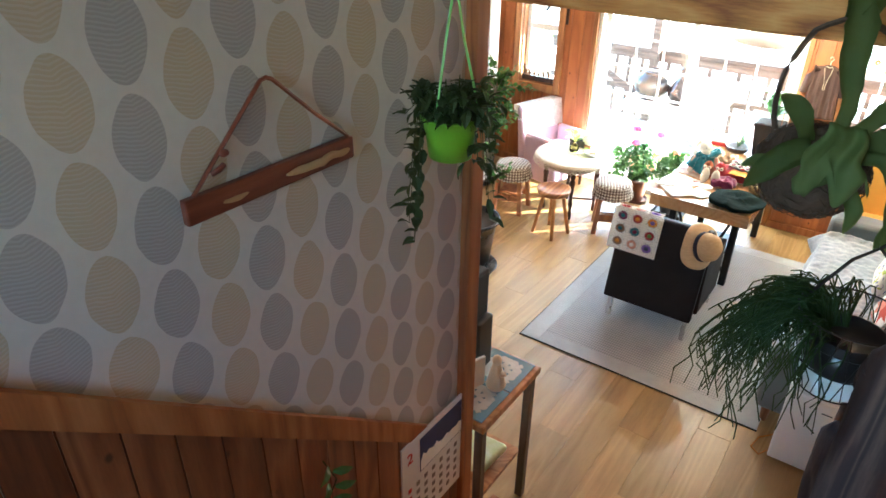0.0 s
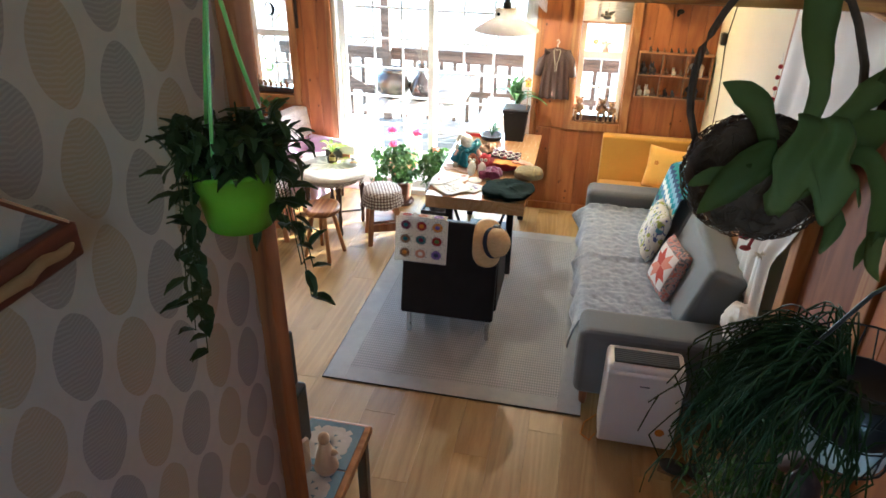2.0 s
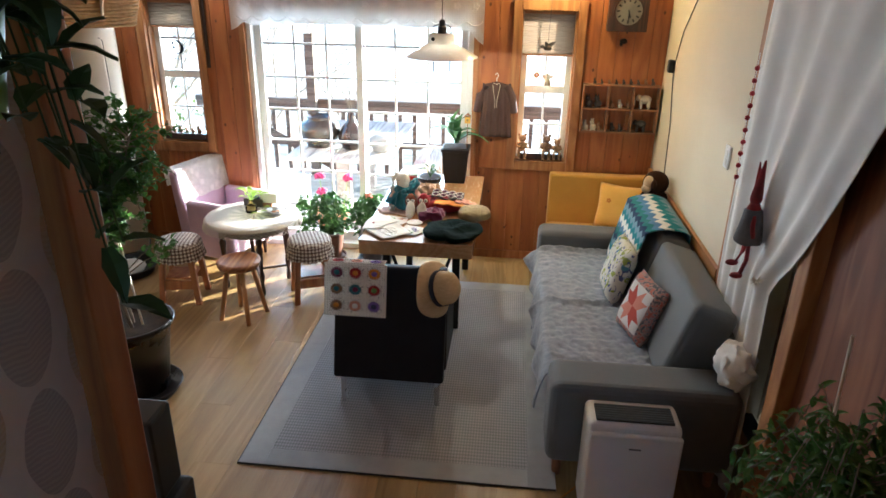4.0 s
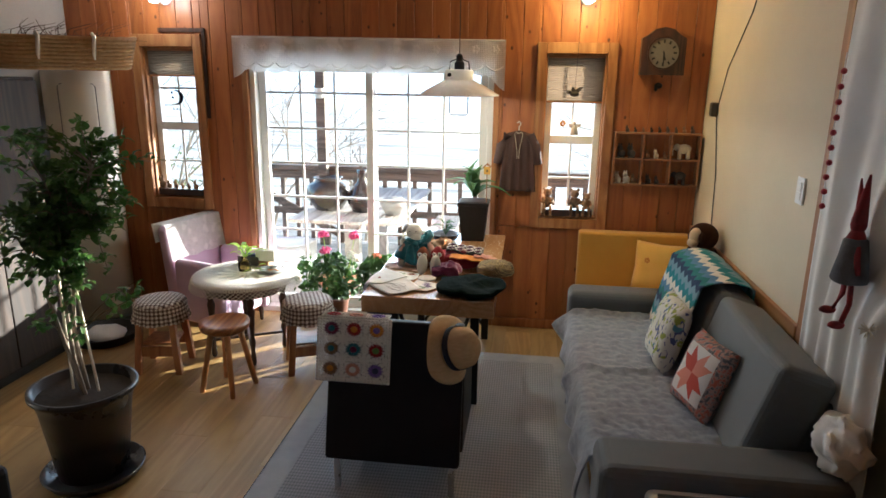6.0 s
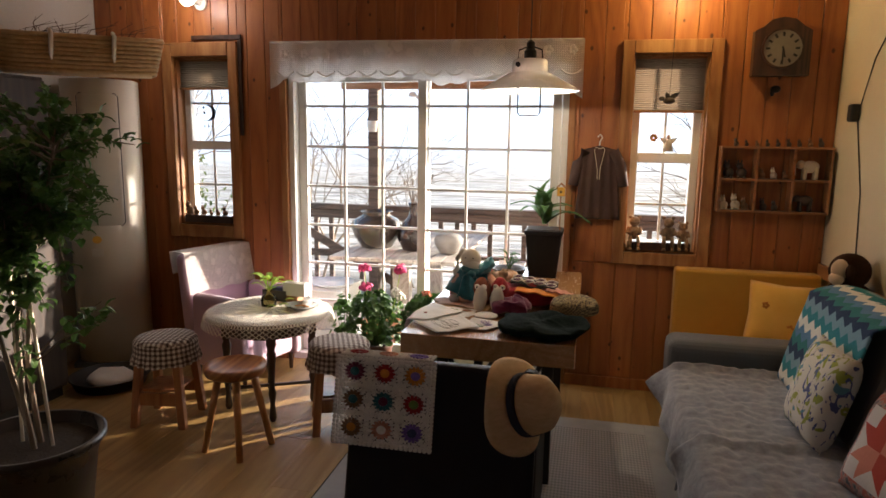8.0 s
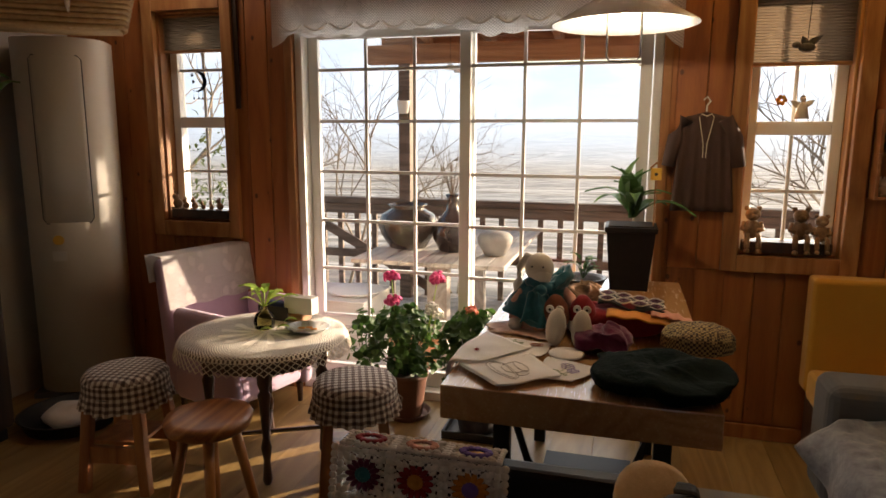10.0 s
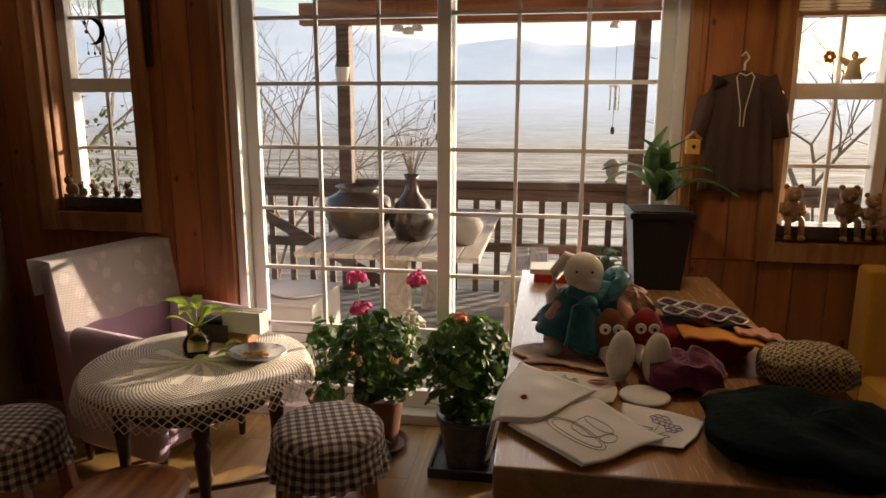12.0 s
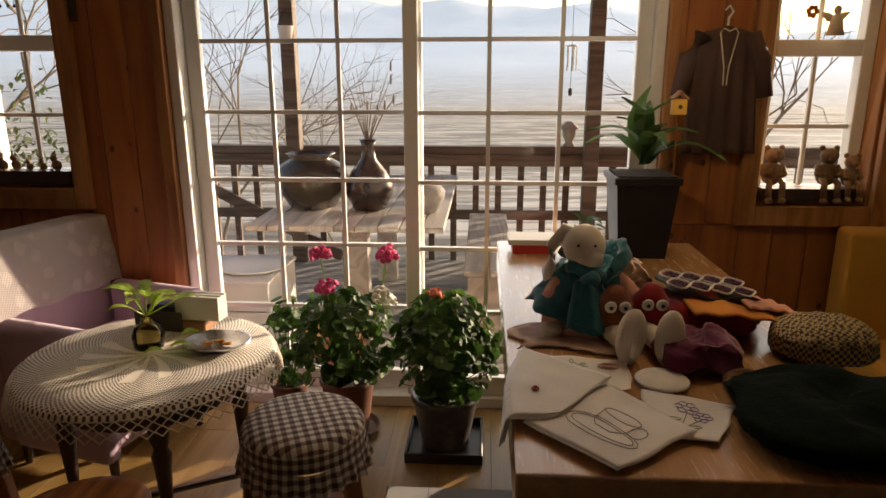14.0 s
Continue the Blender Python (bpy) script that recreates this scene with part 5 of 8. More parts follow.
BRANCHW = wood("dark_branch_wood", (0.018, 0.008, 0.007), (0.042, 0.019, 0.016), (0.12, 0.07, 0.05), knots=False, rough=0.65, coat=0.0, bmp=0.4, scale=2.0)
part("newel", gnarled(0.30, 1.12, 0.952, 2.27, 0.042, -0.03, 3.1), BRANCHW, bl, smooth=True)
part("baluster", gnarled(0.285, 1.44, 0.762, 1.86, 0.03, -0.05, 7.7), BRANCHW, bl, smooth=True)
rl = B()
tube(rl, [(0.275, 1.12, 2.2), (0.28, 1.3, 2.04), (0.285, 1.44, 1.87), (0.29, 1.55, 1.75)], 0.016, 10)
part("handrail", rough_up(rl, 20, 0.006), BRANCHW, bl, smooth=True)

# leafy shoot beside the calendar
r = random.Random(23)
sg = thing("leaf_sprig", "trailing shoot with teal green leaves at the wainscot", "plant", (-0.75, 1.0, 1.12))
part("stem", tube(B(), [(-0.105, 0.0, 0.0), (-0.04, 0.0, 0.12), (0.0, 0.02, 0.26), (0.0, -0.02, 0.36)], 0.0022, 5), LEAF_HOYA, sg)
for k, (dy, dz, ln) in enumerate(((-0.02, 0.33, 0.05), (0.03, 0.3, 0.055), (-0.035, 0.27, 0.04), (0.04, 0.24, 0.06), (0.01, 0.2, 0.05))):
    t = B()
    leaf(t, (0, dy * 0.3, dz), (0.02, dy * 0.3 + math.copysign(ln, dy), dz - 0.02), 0.026, up=Vector((1, 0, 0.3)))
    part("leaf", t, LEAF_DRAC, sg)

# small tile-topped table beside the post, with what stands on it
tt = thing("tile_table", "small table with a blue and white tiled top", "table", (-1.06, 2.13, 0))
part("frame", box(B(), -0.25, 0.25, -0.245, 0.245, 0.80, 0.838, 0.006), STOOLW, tt)
TILEB = basic("blue_tile_glaze", (0.18, 0.30, 0.38), (0.26, 0.40, 0.48), 0.25, 8, 60, 0.02, coat=0.5)
TILEW = basic("white_tile_glaze", (0.66, 0.68, 0.66), (0.74, 0.75, 0.73), 0.25, 8, 60, 0.02, coat=0.5)
for i in range(2):
    for j in range(2):
        cx, cy = -0.115 + 0.23 * i, -0.115 + 0.23 * j
        tl = part("tile", box(B(), cx - 0.112, cx + 0.112, cy - 0.112, cy + 0.112, 0.8385, 0.845, 0.002, 1), TILEB, tt)
        mo = B()
        for k in range(8):
            a = k * math.pi / 4
            box(mo, 0.012, 0.085 if k % 2 == 0 else 0.1, -0.012, 0.012, 0.8453, 0.8466, m=Matrix.Translation((cx, cy, 0)) @ Matrix.Rotation(a, 4, "Z"))
            lathe(mo, [(0.013, 0.8453), (0.022, 0.8453), (0.022, 0.8464), (0.013, 0.8464)], 12, Matrix.Translation((cx + 0.07 * math.cos(a + 0.39), cy + 0.07 * math.sin(a + 0.39), 0)))
        part("motif", mo, TILEW, tl, "white curled ornament")
for sx in (-1, 1):
    for sy in (-1, 1):
        part("leg", box(B(), sx * 0.215 - 0.02, sx * 0.215 + 0.02, sy * 0.21 - 0.02, sy * 0.21 + 0.02, 0, 0.799, 0.004, 1), DARKW, tt)
part("shelf", box(B(), -0.2, 0.2, -0.2, 0.2, 0.3, 0.32), STOOLW, tt)
o = put("picture_board", box(B(), -0.09, 0.09, -0.008, 0.008, 0, 0.15, 0.003), HATCH, (-0.99, 2.03, 0.847), rz=70)
tagged(o, "blank white board standing on the tiled table", "board")
sp = thing("loudspeaker", "black two-part loudspeaker on the tiled table", "loudspeaker", (-1.10, 2.2, 0.847))
part("cabinet", box(B(), -0.09, 0.09, -0.06, 0.06, 0.0, 0.27, 0.012), BLACKPL, sp)
part("cabinet", box(B(), -0.07, 0.065, -0.05, 0.05, 0.272, 0.5, 0.01), BLACKPL, sp)
o = put("figurine", ball(ball(lathe(B(), [(0.035, 0), (0.045, 0.02), (0.03, 0.09), (0.018, 0.13), (0, 0.14)], 14), (0, 0, 0.15), (0.022, 0.022, 0.026), 10), (0.02, 0, 0.09), (0.03, 0.015, 0.015), 8), SKINF, (-0.9, 2.12, 0.847), smooth=True)
tagged(o, "small pale wooden figurine on the tiled table", "figurine")
o = put("yellow_cloth", rough_up(box(B(), -0.12, 0.12, -0.1, 0.1, 0, 0.06, 0.02, 3), 14, 0.02), basic("pale_green_print", (0.55, 0.62, 0.25), (0.75, 0.76, 0.6), 0.9, 26, 120, 0.3), (-1.02, 2.15, 0.335), smooth=True)
tagged(o, "folded pale green printed cloth on the lower shelf", "cloth")

# weeping plant at the foot of the stairs
wp = thing("weeping_plant", "tall weeping fig with small leaves in a dark pot", "plant", (0.66, 2.5, 0))
part("pot", lathe(B(), [(0.12, 0), (0.15, 0.25), (0.165, 0.26), (0.165, 0.29), (0.15, 0.29), (0.14, 0.26), (0, 0.26)], 24), POTBLK, wp, smooth=True)
part("stake", tube(B(), [(0, 0.05, 0.25), (-0.02, 0.11, 1.44)], 0.005, 6), ROPE, wp)
r = random.Random(19)
t, st = B(), B()
for k in range(135):
    a, z0 = r.uniform(0, 6.283), r.uniform(0.55, 1.22)
    c = Vector((math.cos(a), math.sin(a), 0))
    rr = r.uniform(0.1, 0.32)
    p = [Vector((0, 0, z0 - 0.1)), c * rr * 0.6 + Vector((0, 0, z0 + 0.06)), c * rr + Vector((0, 0, z0 - r.uniform(0.05, 0.35)))]
    tube(st, p, 0.003, 4, 0.0015)
    for i in range(22):
        f = i / 21
        q = p[0].lerp(p[1], f * 2) if f < 0.5 else p[1].lerp(p[2], f * 2 - 1)
        d = (rnd_dir(r) + Vector((0, 0, -0.5))).normalized()
        leaf(t, q, q + d * r.uniform(0.03, 0.055), 0.019)
tube(st, [(0, 0, 0.26), (0.02, 0, 0.7), (0, 0.02, 1.2)], 0.012, 6, 0.005)
tagged(part("stem", st, BARK, wp), kind="stuff")
tagged(part("foliage", t, LEAF_TREE, wp), kind="stuff")

# ---- things: the right wall ----
cu = B()
def curtain(u, v):
    """Hangs from the rod at v = 1, drawn back to the tie at z 1.1."""
    z = 2.3 - 2.28 * (1 - v)
    far = 4.22
    if z > 1.12:
        k = ((z - 1.12) / 1.18) ** 0.75
        near = 3.62 - 0.75 * k
        farr = far - 0.0 * k
    else:
        k = (1.12 - z) / 1.1
        near, farr = 3.62 - 0.05 * k, far
    yy = near + (farr - near) * u
    wave = 0.011 * math.sin(u * 34) * (0.5 + 0.5 * (1 - k if z > 1.12 else 1)) + 0.01 * math.sin(u * 15 + z * 2)
    return Vector((EX - 0.045 + wave, yy, z))
sheet(cu, curtain, 120, 26, 0.003)
cth = thing("door_curtain", "white voile curtain tied back over the doorway", "curtain")
part("cloth", cu, CURTAIN, cth, smooth=True)
part("rod", tube(B(), [(EX - 0.05, 2.7, 2.31), (EX - 0.05, 4.3, 2.31)], 0.01, 8), TRIM, cth)
tb = B()
for k in range(40):
    d = rnd_dir(r)
    tube(tb, [(0, 0, 0), d * 0.03], 0.003, 3, 0.001)
bmesh.ops.transform(tb, matrix=Matrix.Translation((EX - 0.09, 3.64, 1.12)), verts=tb.verts)
part("tie", tb, ROPE, cth, "pale tasselled tie-back")

elf = B()
lathe(elf, [(0.045, 0.17), (0.05, 0.18), (0.032, 0.3), (0.02, 0.33), (0.0, 0.335)], 14)
ball(elf, (0, 0, 0.35), (0.026, 0.024, 0.03), 10)
tube(elf, [(0, 0, 0.36), (0.0, -0.01, 0.44), (0, -0.02, 0.52)], 0.026, 8, 0.004)
tube(elf, [(0, 0.0, 0.36), (0.0, 0.02, 0.44), (0, 0.035, 0.50)], 0.018, 8, 0.003)
tube(elf, [(0, -0.015, 0.18), (0, -0.03, 0.08), (-0.02, -0.03, 0.0)], 0.009, 6)
tube(elf, [(0, 0.02, 0.18), (0, 0.03, 0.1), (-0.02, 0.045, 0.03)], 0.009, 6)
ball(elf, (-0.03, -0.03, 0.005), (0.03, 0.018, 0.014), 8)
ball(elf, (-0.03, 0.05, 0.033), (0.03, 0.018, 0.014), 8)
tube(elf, [(0, 0.02, 0.3), (-0.01, 0.05, 0.24), (0, 0.055, 0.19)], 0.01, 6)
tube(elf, [(0, -0.02, 0.3), (-0.01, -0.05, 0.24), (0, -0.05, 0.19)], 0.01, 6)
pin = lathe(B(), [(0.056, 0.155), (0.06, 0.165), (0.044, 0.25), (0.036, 0.3), (0.03, 0.305)], 16, cap=False)
tagged(put("doll_pinafore", rough_up(pin, 30, 0.004), basic("grey_felt", (0.07, 0.068, 0.07), (0.14, 0.135, 0.14), 0.95, 20, 200, 0.5), (EX - 0.1, 3.80, 1.08), smooth=True), "grey felt pinafore on the elf doll", "doll dress")
tagged(put("elf_doll", elf, basic("red_grey_felt", (0.10, 0.022, 0.024), (0.34, 0.02, 0.025), 0.95, 18, 160, 0.6), (EX - 0.1, 3.80, 1.08), smooth=True), "red felt elf doll hung on the curtain", "doll")
bd = thing("bead_garland", "string of small red felt balls on the curtain", "garland", (EX - 0.085, 4.13, 1.43))
part("string", tube(B(), [(0, 0, 0), (0, 0.01, 0.26), (0, 0, 0.56)], 0.0015, 4), WHITECL, bd)
bead = part("bead", ball(B(), (0, 0, 0), (0.012, 0.012, 0.012), 8), REDK, bd)
for k in range(1, 10):
    share("bead", bead, bd, (0, 0.003 * (k % 3), 0.055 * k))
sw = thing("light_switch", "white double rocker light switch", "switch", (EX - 0.001, 4.55, 1.36))
part("plate", box(B(), -0.01, 0, -0.04, 0.04, 0, 0.12, 0.004), WHITEPL, sw)
part("rocker", box(B(), -0.014, -0.01, -0.022, 0.022, 0.02, 0.056, 0.002, 1), WHITEP, sw)
part("rocker", box(B(), -0.014, -0.01, -0.022, 0.022, 0.06, 0.1, 0.002, 1), WHITEP, sw)
wi = thing("cable", "black cable with a plug box on the cream wall", "cable")
part("wire", tube(B(), [(EX - 0.006, 5.85, 0.87), (EX - 0.006, 5.9, 1.3), (EX - 0.006, 6.05, 1.68), (EX - 0.006, 5.9, 1.95), (EX - 0.006, 5.55, 2.25), (EX - 0.006, 5.3, 2.64)], 0.0035, 5), BLACKPL, wi)
part("plug", box(B(), EX - 0.045, EX - 0.001, 6.02, 6.09, 1.65, 1.74, 0.012), BLACKPL, wi)

# ---- sofa corner ----
sofa = thing("sofa", "grey upholstered two-seat sofa with wooden feet", "sofa", (0, 0, 0))
part("base", box(B(), 0.03, 0.84, 3.84, 5.54, 0.13, 0.31, 0.02), SOFAG, sofa)
part("seat_cushion", box(B(), 0.0, 0.62, 3.86, 4.685, 0.3, 0.43, 0.035, 3), SOFAG, sofa)
part("seat_cushion", box(B(), 0.0, 0.62, 4.695, 5.53, 0.3, 0.43, 0.035, 3), SOFAG, sofa)
part("arm", box(B(), -0.02, 0.84, 3.58, 3.85, 0.13, 0.57, 0.05, 4), SOFAG, sofa)
part("arm", box(B(), -0.02, 0.84, 5.53, 5.76, 0.13, 0.57, 0.05, 4), SOFAG, sofa)
part("back", box(B(), 0.70, 0.85, 3.86, 5.54, 0.13, 0.74, 0.03), SOFAG, sofa)
shear = Matrix.Translation((0.6, 0, 0.43)) @ Matrix.Rotation(radians(17), 4, "Y")
part("back_cushion", box(B(), -0.09, 0.13, 3.855, 4.70, -0.02, 0.45, 0.04, 4, m=shear), SOFAG, sofa)
part("back_cushion", box(B(), -0.09, 0.12, 4.71, 5.50, -0.02, 0.45, 0.045, 4, m=shear), SOFAG, sofa)
for a, b in ((0.05, 3.68), (0.05, 5.66), (0.78, 3.68), (0.78, 5.66)):
    part("leg", lathe(B(), [(0.02, 0), (0.03, 0.132)], 14, Matrix.Translation((a, b, 0))), STOOLRED, sofa)


def throw(name, y0, y1, seed):
    def f(u, v):
        x = -0.07 + 0.62 * u
        yy = y0 + (y1 - y0) * v + 0.012 * math.sin(9 * u + seed)
        z = 0.443 + 0.009 * noise.noise(Vector((x * 11, yy * 11, seed))) + 0.009 * noise.noise(Vector((x * 30, yy * 26, seed))) + 0.022 * max(0, (v - 0.94) / 0.06)
        if u < 0.12:
            d = (0.12 - u) / 0.12
            x = -0.015 - 0.04 * math.sin(d * 1.4) - 0.016 * d * math.sin(yy * 21 + seed) - 0.05 * d * max(0, (v - 0.85) / 0.15)
            z = 0.437 - (0.19 - 0.13 * max(0, (v - 0.8) / 0.2)) * d ** 1.2 + 0.02 * d * math.sin(yy * 9 + seed)
        return Vector((x, yy, z))
    o = put(name, sheet(B(), f, 70, 90, 0.008), FLEECE, smooth=True)
    return tagged(o, "pale grey fleece throw spread on the sofa seat", "throw", "sofa throws")


throw("sofa_throw", 3.87, 4.69, 1.0)
throw("sofa_throw", 4.67, 5.52, 5.0)


def drape(u, v):
    yy = 4.78 + 0.70 * u + 0.01 * math.sin(v * 9)
    q = v * 0.95
    if q < 0.5:
        p = Vector((0.485 + 0.36 * q * 0.55, yy, 0.46 + 0.42 * q / 0.5))
    elif q < 0.7:
        k = (q - 0.5) / 0.2
        p = Vector((0.585 + 0.255 * k, yy, 0.885 + 0.03 * math.sin(k * 3.1)))
    else:
        k = (q - 0.7) / 0.25
        p = Vector((0.85, yy, 0.88 - 0.08 * k))
    return p + Vector((-0.02, 0, 0.004 * math.sin(yy * 40)))


bl = B()
sheet(bl, lambda u, v: drape(u, v), 30, 40, 0.006)
o = put("zigzag_blanket", bl, ZIGZAG, smooth=True)
uv_xy(o, lambda c, n: ((c.y - 4.78) / 0.7, (c.z + c.x) * 0.9))
tagged(o, "teal, navy and white zigzag crochet blanket over the sofa back", "blanket")


def pillow(name, mat, loc, w, h, d, rx, rz, label):
    t = cushion(B(), w, h, d)
    bmesh.ops.transform(t, matrix=Matrix.Rotation(radians(rz), 4, "Z") @ Matrix.Rotation(radians(rx), 4, "X"), verts=t.verts)
    zmin = min(v.co.z for v in t.verts)
    bmesh.ops.translate(t, vec=(0, 0, -zmin), verts=t.verts)
    o = put(name, t, mat, loc, smooth=True)
    return tagged(o, label, "cushion")


def floral():
    m, N, L, P = material("floral_embroidery")
    v = coords(N, L, (1, 1, 1), False)
    base = (0.62, 0.60, 0.52)
    n1 = noisef(N, L, v, 14, 2, 0.4, 1.5)
    n2 = noisef(N, L, coords(N, L, (1.3, 1.3, 0.8), False), 17, 2, 0.4, 2.0)
    n3 = noisef(N, L, coords(N, L, (0.9, 1.2, 1.4), False), 12, 2, 0.4, 1.0)
    c = mixc(N, L, ramp(N, L, n1, [(0.56, (0, 0, 0)), (0.58, (1, 1, 1))]), base, (0.30, 0.34, 0.06))
    c = mixc(N, L, ramp(N, L, n2, [(0.60, (0, 0, 0)), (0.62, (1, 1, 1))]), c, (0.08, 0.10, 0.24))
    c = mixc(N, L, ramp(N, L, n3, [(0.63, (0, 0, 0)), (0.65, (1, 1, 1))]), c, (0.10, 0.25, 0.32))
    L.new(c, P.inputs["Base Color"])
    P.inputs["Roughness"].default_value = 0.9
    bump(N, L, P, noisef(N, L, v, 300, 2), 0.3, 0.002)
    return m


def patchmat():
    """Star patchwork: white ground, red points, printed border."""
    m, N, L, P = material("star_patchwork")
    tc, sp = N.new("ShaderNodeTexCoord"), N.new("ShaderNodeSeparateXYZ")
    L.new(tc.outputs["UV"], sp.inputs[0])
    a = calc(N, L, "ABSOLUTE", sp.outputs[0])
    b = calc(N, L, "ABSOLUTE", sp.outputs[1])
    lo_, hi_ = calc(N, L, "MINIMUM", a, b), calc(N, L, "MAXIMUM", a, b)
    star = calc(N, L, "MULTIPLY", calc(N, L, "LESS_THAN", lo_, 0.34), calc(N, L, "GREATER_THAN", lo_, calc(N, L, "SUBTRACT", hi_, 0.34)))
    half = calc(N, L, "GREATER_THAN", calc(N, L, "MULTIPLY", sp.outputs[0], sp.outputs[1]), 0.0)
    border = calc(N, L, "GREATER_THAN", hi_, 0.70)
    v = tc.outputs["Object"]
    pr = ramp(N, L, noisef(N, L, v, 55, 3), [(0.38, (0.10, 0.10, 0.11)), (0.5, (0.42, 0.30, 0.26)), (0.6, (0.45, 0.12, 0.08))])
    c = mixc(N, L, star, (0.66, 0.62, 0.58), mixc(N, L, half, (0.45, 0.06, 0.035), (0.60, 0.22, 0.15)))
    L.new(mixc(N, L, border, c, pr), P.inputs["Base Color"])
    P.inputs["Roughness"].default_value = 0.9
    bump(N, L, P, noisef(N, L, v, 90, 3), 0.4, 0.004)
    return m


o = pillow("floral_cushion", floral(), (0.44, 4.83, 0.445), 0.36, 0.37, 0.13, -16, -88, "white cushion embroidered with blue and green flowers")
o = pillow("patchwork_cushion", patchmat(), (0.50, 4.33, 0.445), 0.33, 0.35, 0.12, -20, -76, "square patchwork cushion with a red star")
m_ = Matrix.Rotation(radians(-76), 3, "Z") @ Matrix.Rotation(radians(-20), 3, "X")
ctr = sum((v.co for v in o.data.vertices), Vector()) / len(o.data.vertices)
uv_xy(o, lambda c, n: tuple(((m_.inverted() @ (c - ctr)) / 0.17)[i] for i in (0, 2)))

ys = thing("yellow_bench_seat", "mustard upholstered corner bench along the window wall", "bench", (0, 0, 0))
part("backrest", box(B(), 0.07, 0.85, 6.21, 6.325, 0.30, 0.81, 0.02, 3), YELLOW, ys)
part("seat", box(B(), 0.07, 0.85, 5.79, 6.205, 0.28, 0.42, 0.03, 3), YELLOW, ys)
part("base", box(B(), 0.1, 0.82, 5.8, 6.3, 0.0, 0.279), DARKW, ys)
pillow("yellow_cushion", YELLOW2, (0.62, 6.08, 0.425), 0.36, 0.36, 0.12, -14, -24, "bright yellow cushion with small stitched motifs")
YC = bpy.data.objects["yellow_cushion"]
for mx_, mz_ in ((-0.07, 0.24), (0.06, 0.13), (-0.02, 0.07)):
    mt = B()
    for k in range(5):
        a = k * 1.2566
        ball(mt, (mx_ + 0.012 * math.cos(a), -0.068 - 0.04 * (0.18 - mz_), mz_ + 0.012 * math.sin(a)), (0.009, 0.003, 0.009), 6)
    bmesh.ops.rotate(mt, cent=(0, 0, 0), matrix=Matrix.Rotation(radians(-24), 3, "Z"), verts=mt.verts)
    part("motif", mt, ORANGE, YC, "small stitched bee motif")
mk = B()
ball(mk, (0, 0, 0.16), (0.09, 0.085, 0.085), 18)
ball(mk, (0, 0, 0.04), (0.1, 0.09, 0.08), 16)
ball(mk, (-0.03, -0.09, 0.17), (0.02, 0.03, 0.035), 8)
ball(mk, (0.05, 0.085, 0.17), (0.02, 0.03, 0.035), 8)
mo = tagged(put("plush_monkey", mk, MONKEYF, (0.77, 5.62, 0.57 + 0.22), smooth=True), "brown plush monkey peering over the sofa back", "toy")
mf = ball(ball(B(), (-0.058, -0.048, 0.172), (0.038, 0.04, 0.05), 14), (-0.072, -0.055, 0.132), (0.034, 0.036, 0.03), 12)
part("face", mf, SKINF, mo, "pale plush face", True)
o = put("white_bag", rough_up(rough_up(ball(B(), (0, 0, 0.11), (0.07, 0.12, 0.105), 44, e=0.85), 13, 0.03), 34, 0.018), WHITECL, (0.79, 3.67, 0.575), smooth=True)
tagged(o, "crumpled white cloth bag on the sofa arm", "bag")

ap = thing("air_purifier", "white boxy air purifier standing beside the sofa", "air purifier", (0.335, 3.47, 0))
part("body", box(B(), -0.2, 0.2, -0.075, 0.12, 0.012, 0.52, 0.03, 4), WHITEPL, ap)
part("front_panel", box(B(), -0.198, 0.198, -0.105, -0.077, 0.015, 0.49, 0.012, 3), WHITEPL, ap)
g = part("grille", box(B(), -0.165, 0.165, -0.05, 0.06, 0.5205, 0.525), BLACKPL, ap, "dark slotted outlet")
sl = part("slat", box(B(), -0.165, 0.165, 0, 0.005, 0.5255, 0.532), GREYPL, g)
sl.location.y = -0.045
for k in range(1, 7):
    share("slat", sl, g, (0, -0.045 + 0.0165 * k, 0))
part("badge", box(B(), -0.025, 0.025, -0.107, -0.1052, 0.42, 0.427), GREYPL, ap)
part("sticker", lathe(B(), [(0, 0), (0.025, 0), (0.025, 0.001), (0, 0.001)], 18, Matrix.Translation((0.12, -0.1052, 0.13)) @ Matrix.Rotation(radians(90), 4, "X")), ORANGE, ap, "round rating sticker")
for k in range(3):
    part("foot", box(B(), -0.16 + 0.15 * k, -0.12 + 0.15 * k, -0.06, 0.1, 0, 0.012), GREYPL, ap)
o = put("power_cord", tube(B(), [(0.16, 3.6, 0.01), (0.07, 3.5, 0.006), (0.05, 3.4, 0.006), (0.1, 3.36, 0.006), (0.13, 3.42, 0.006)], 0.004, 5), ORANGE)
tagged(o, "thin orange cord curled on the floor", "cord")
for k, (sx, sy, rz) in enumerate([(0.58, 3.22, 70), (0.70, 3.2, 60)]):
    s_ = thing("slipper", "patterned knitted house slipper on the floor", "slipper", (sx, sy, 0.0), rz, "pair of slippers")
    part("sole", box(B(), -0.045, 0.045, -0.12, 0.12, 0, 0.012, 0.005), BROWNK, s_)
    part("upper", rough_up(ball(B(), (0, 0.05, 0.03), (0.045, 0.075, 0.035), 14), 30, 0.004), CHARC, s_, "speckled knitted upper", True)

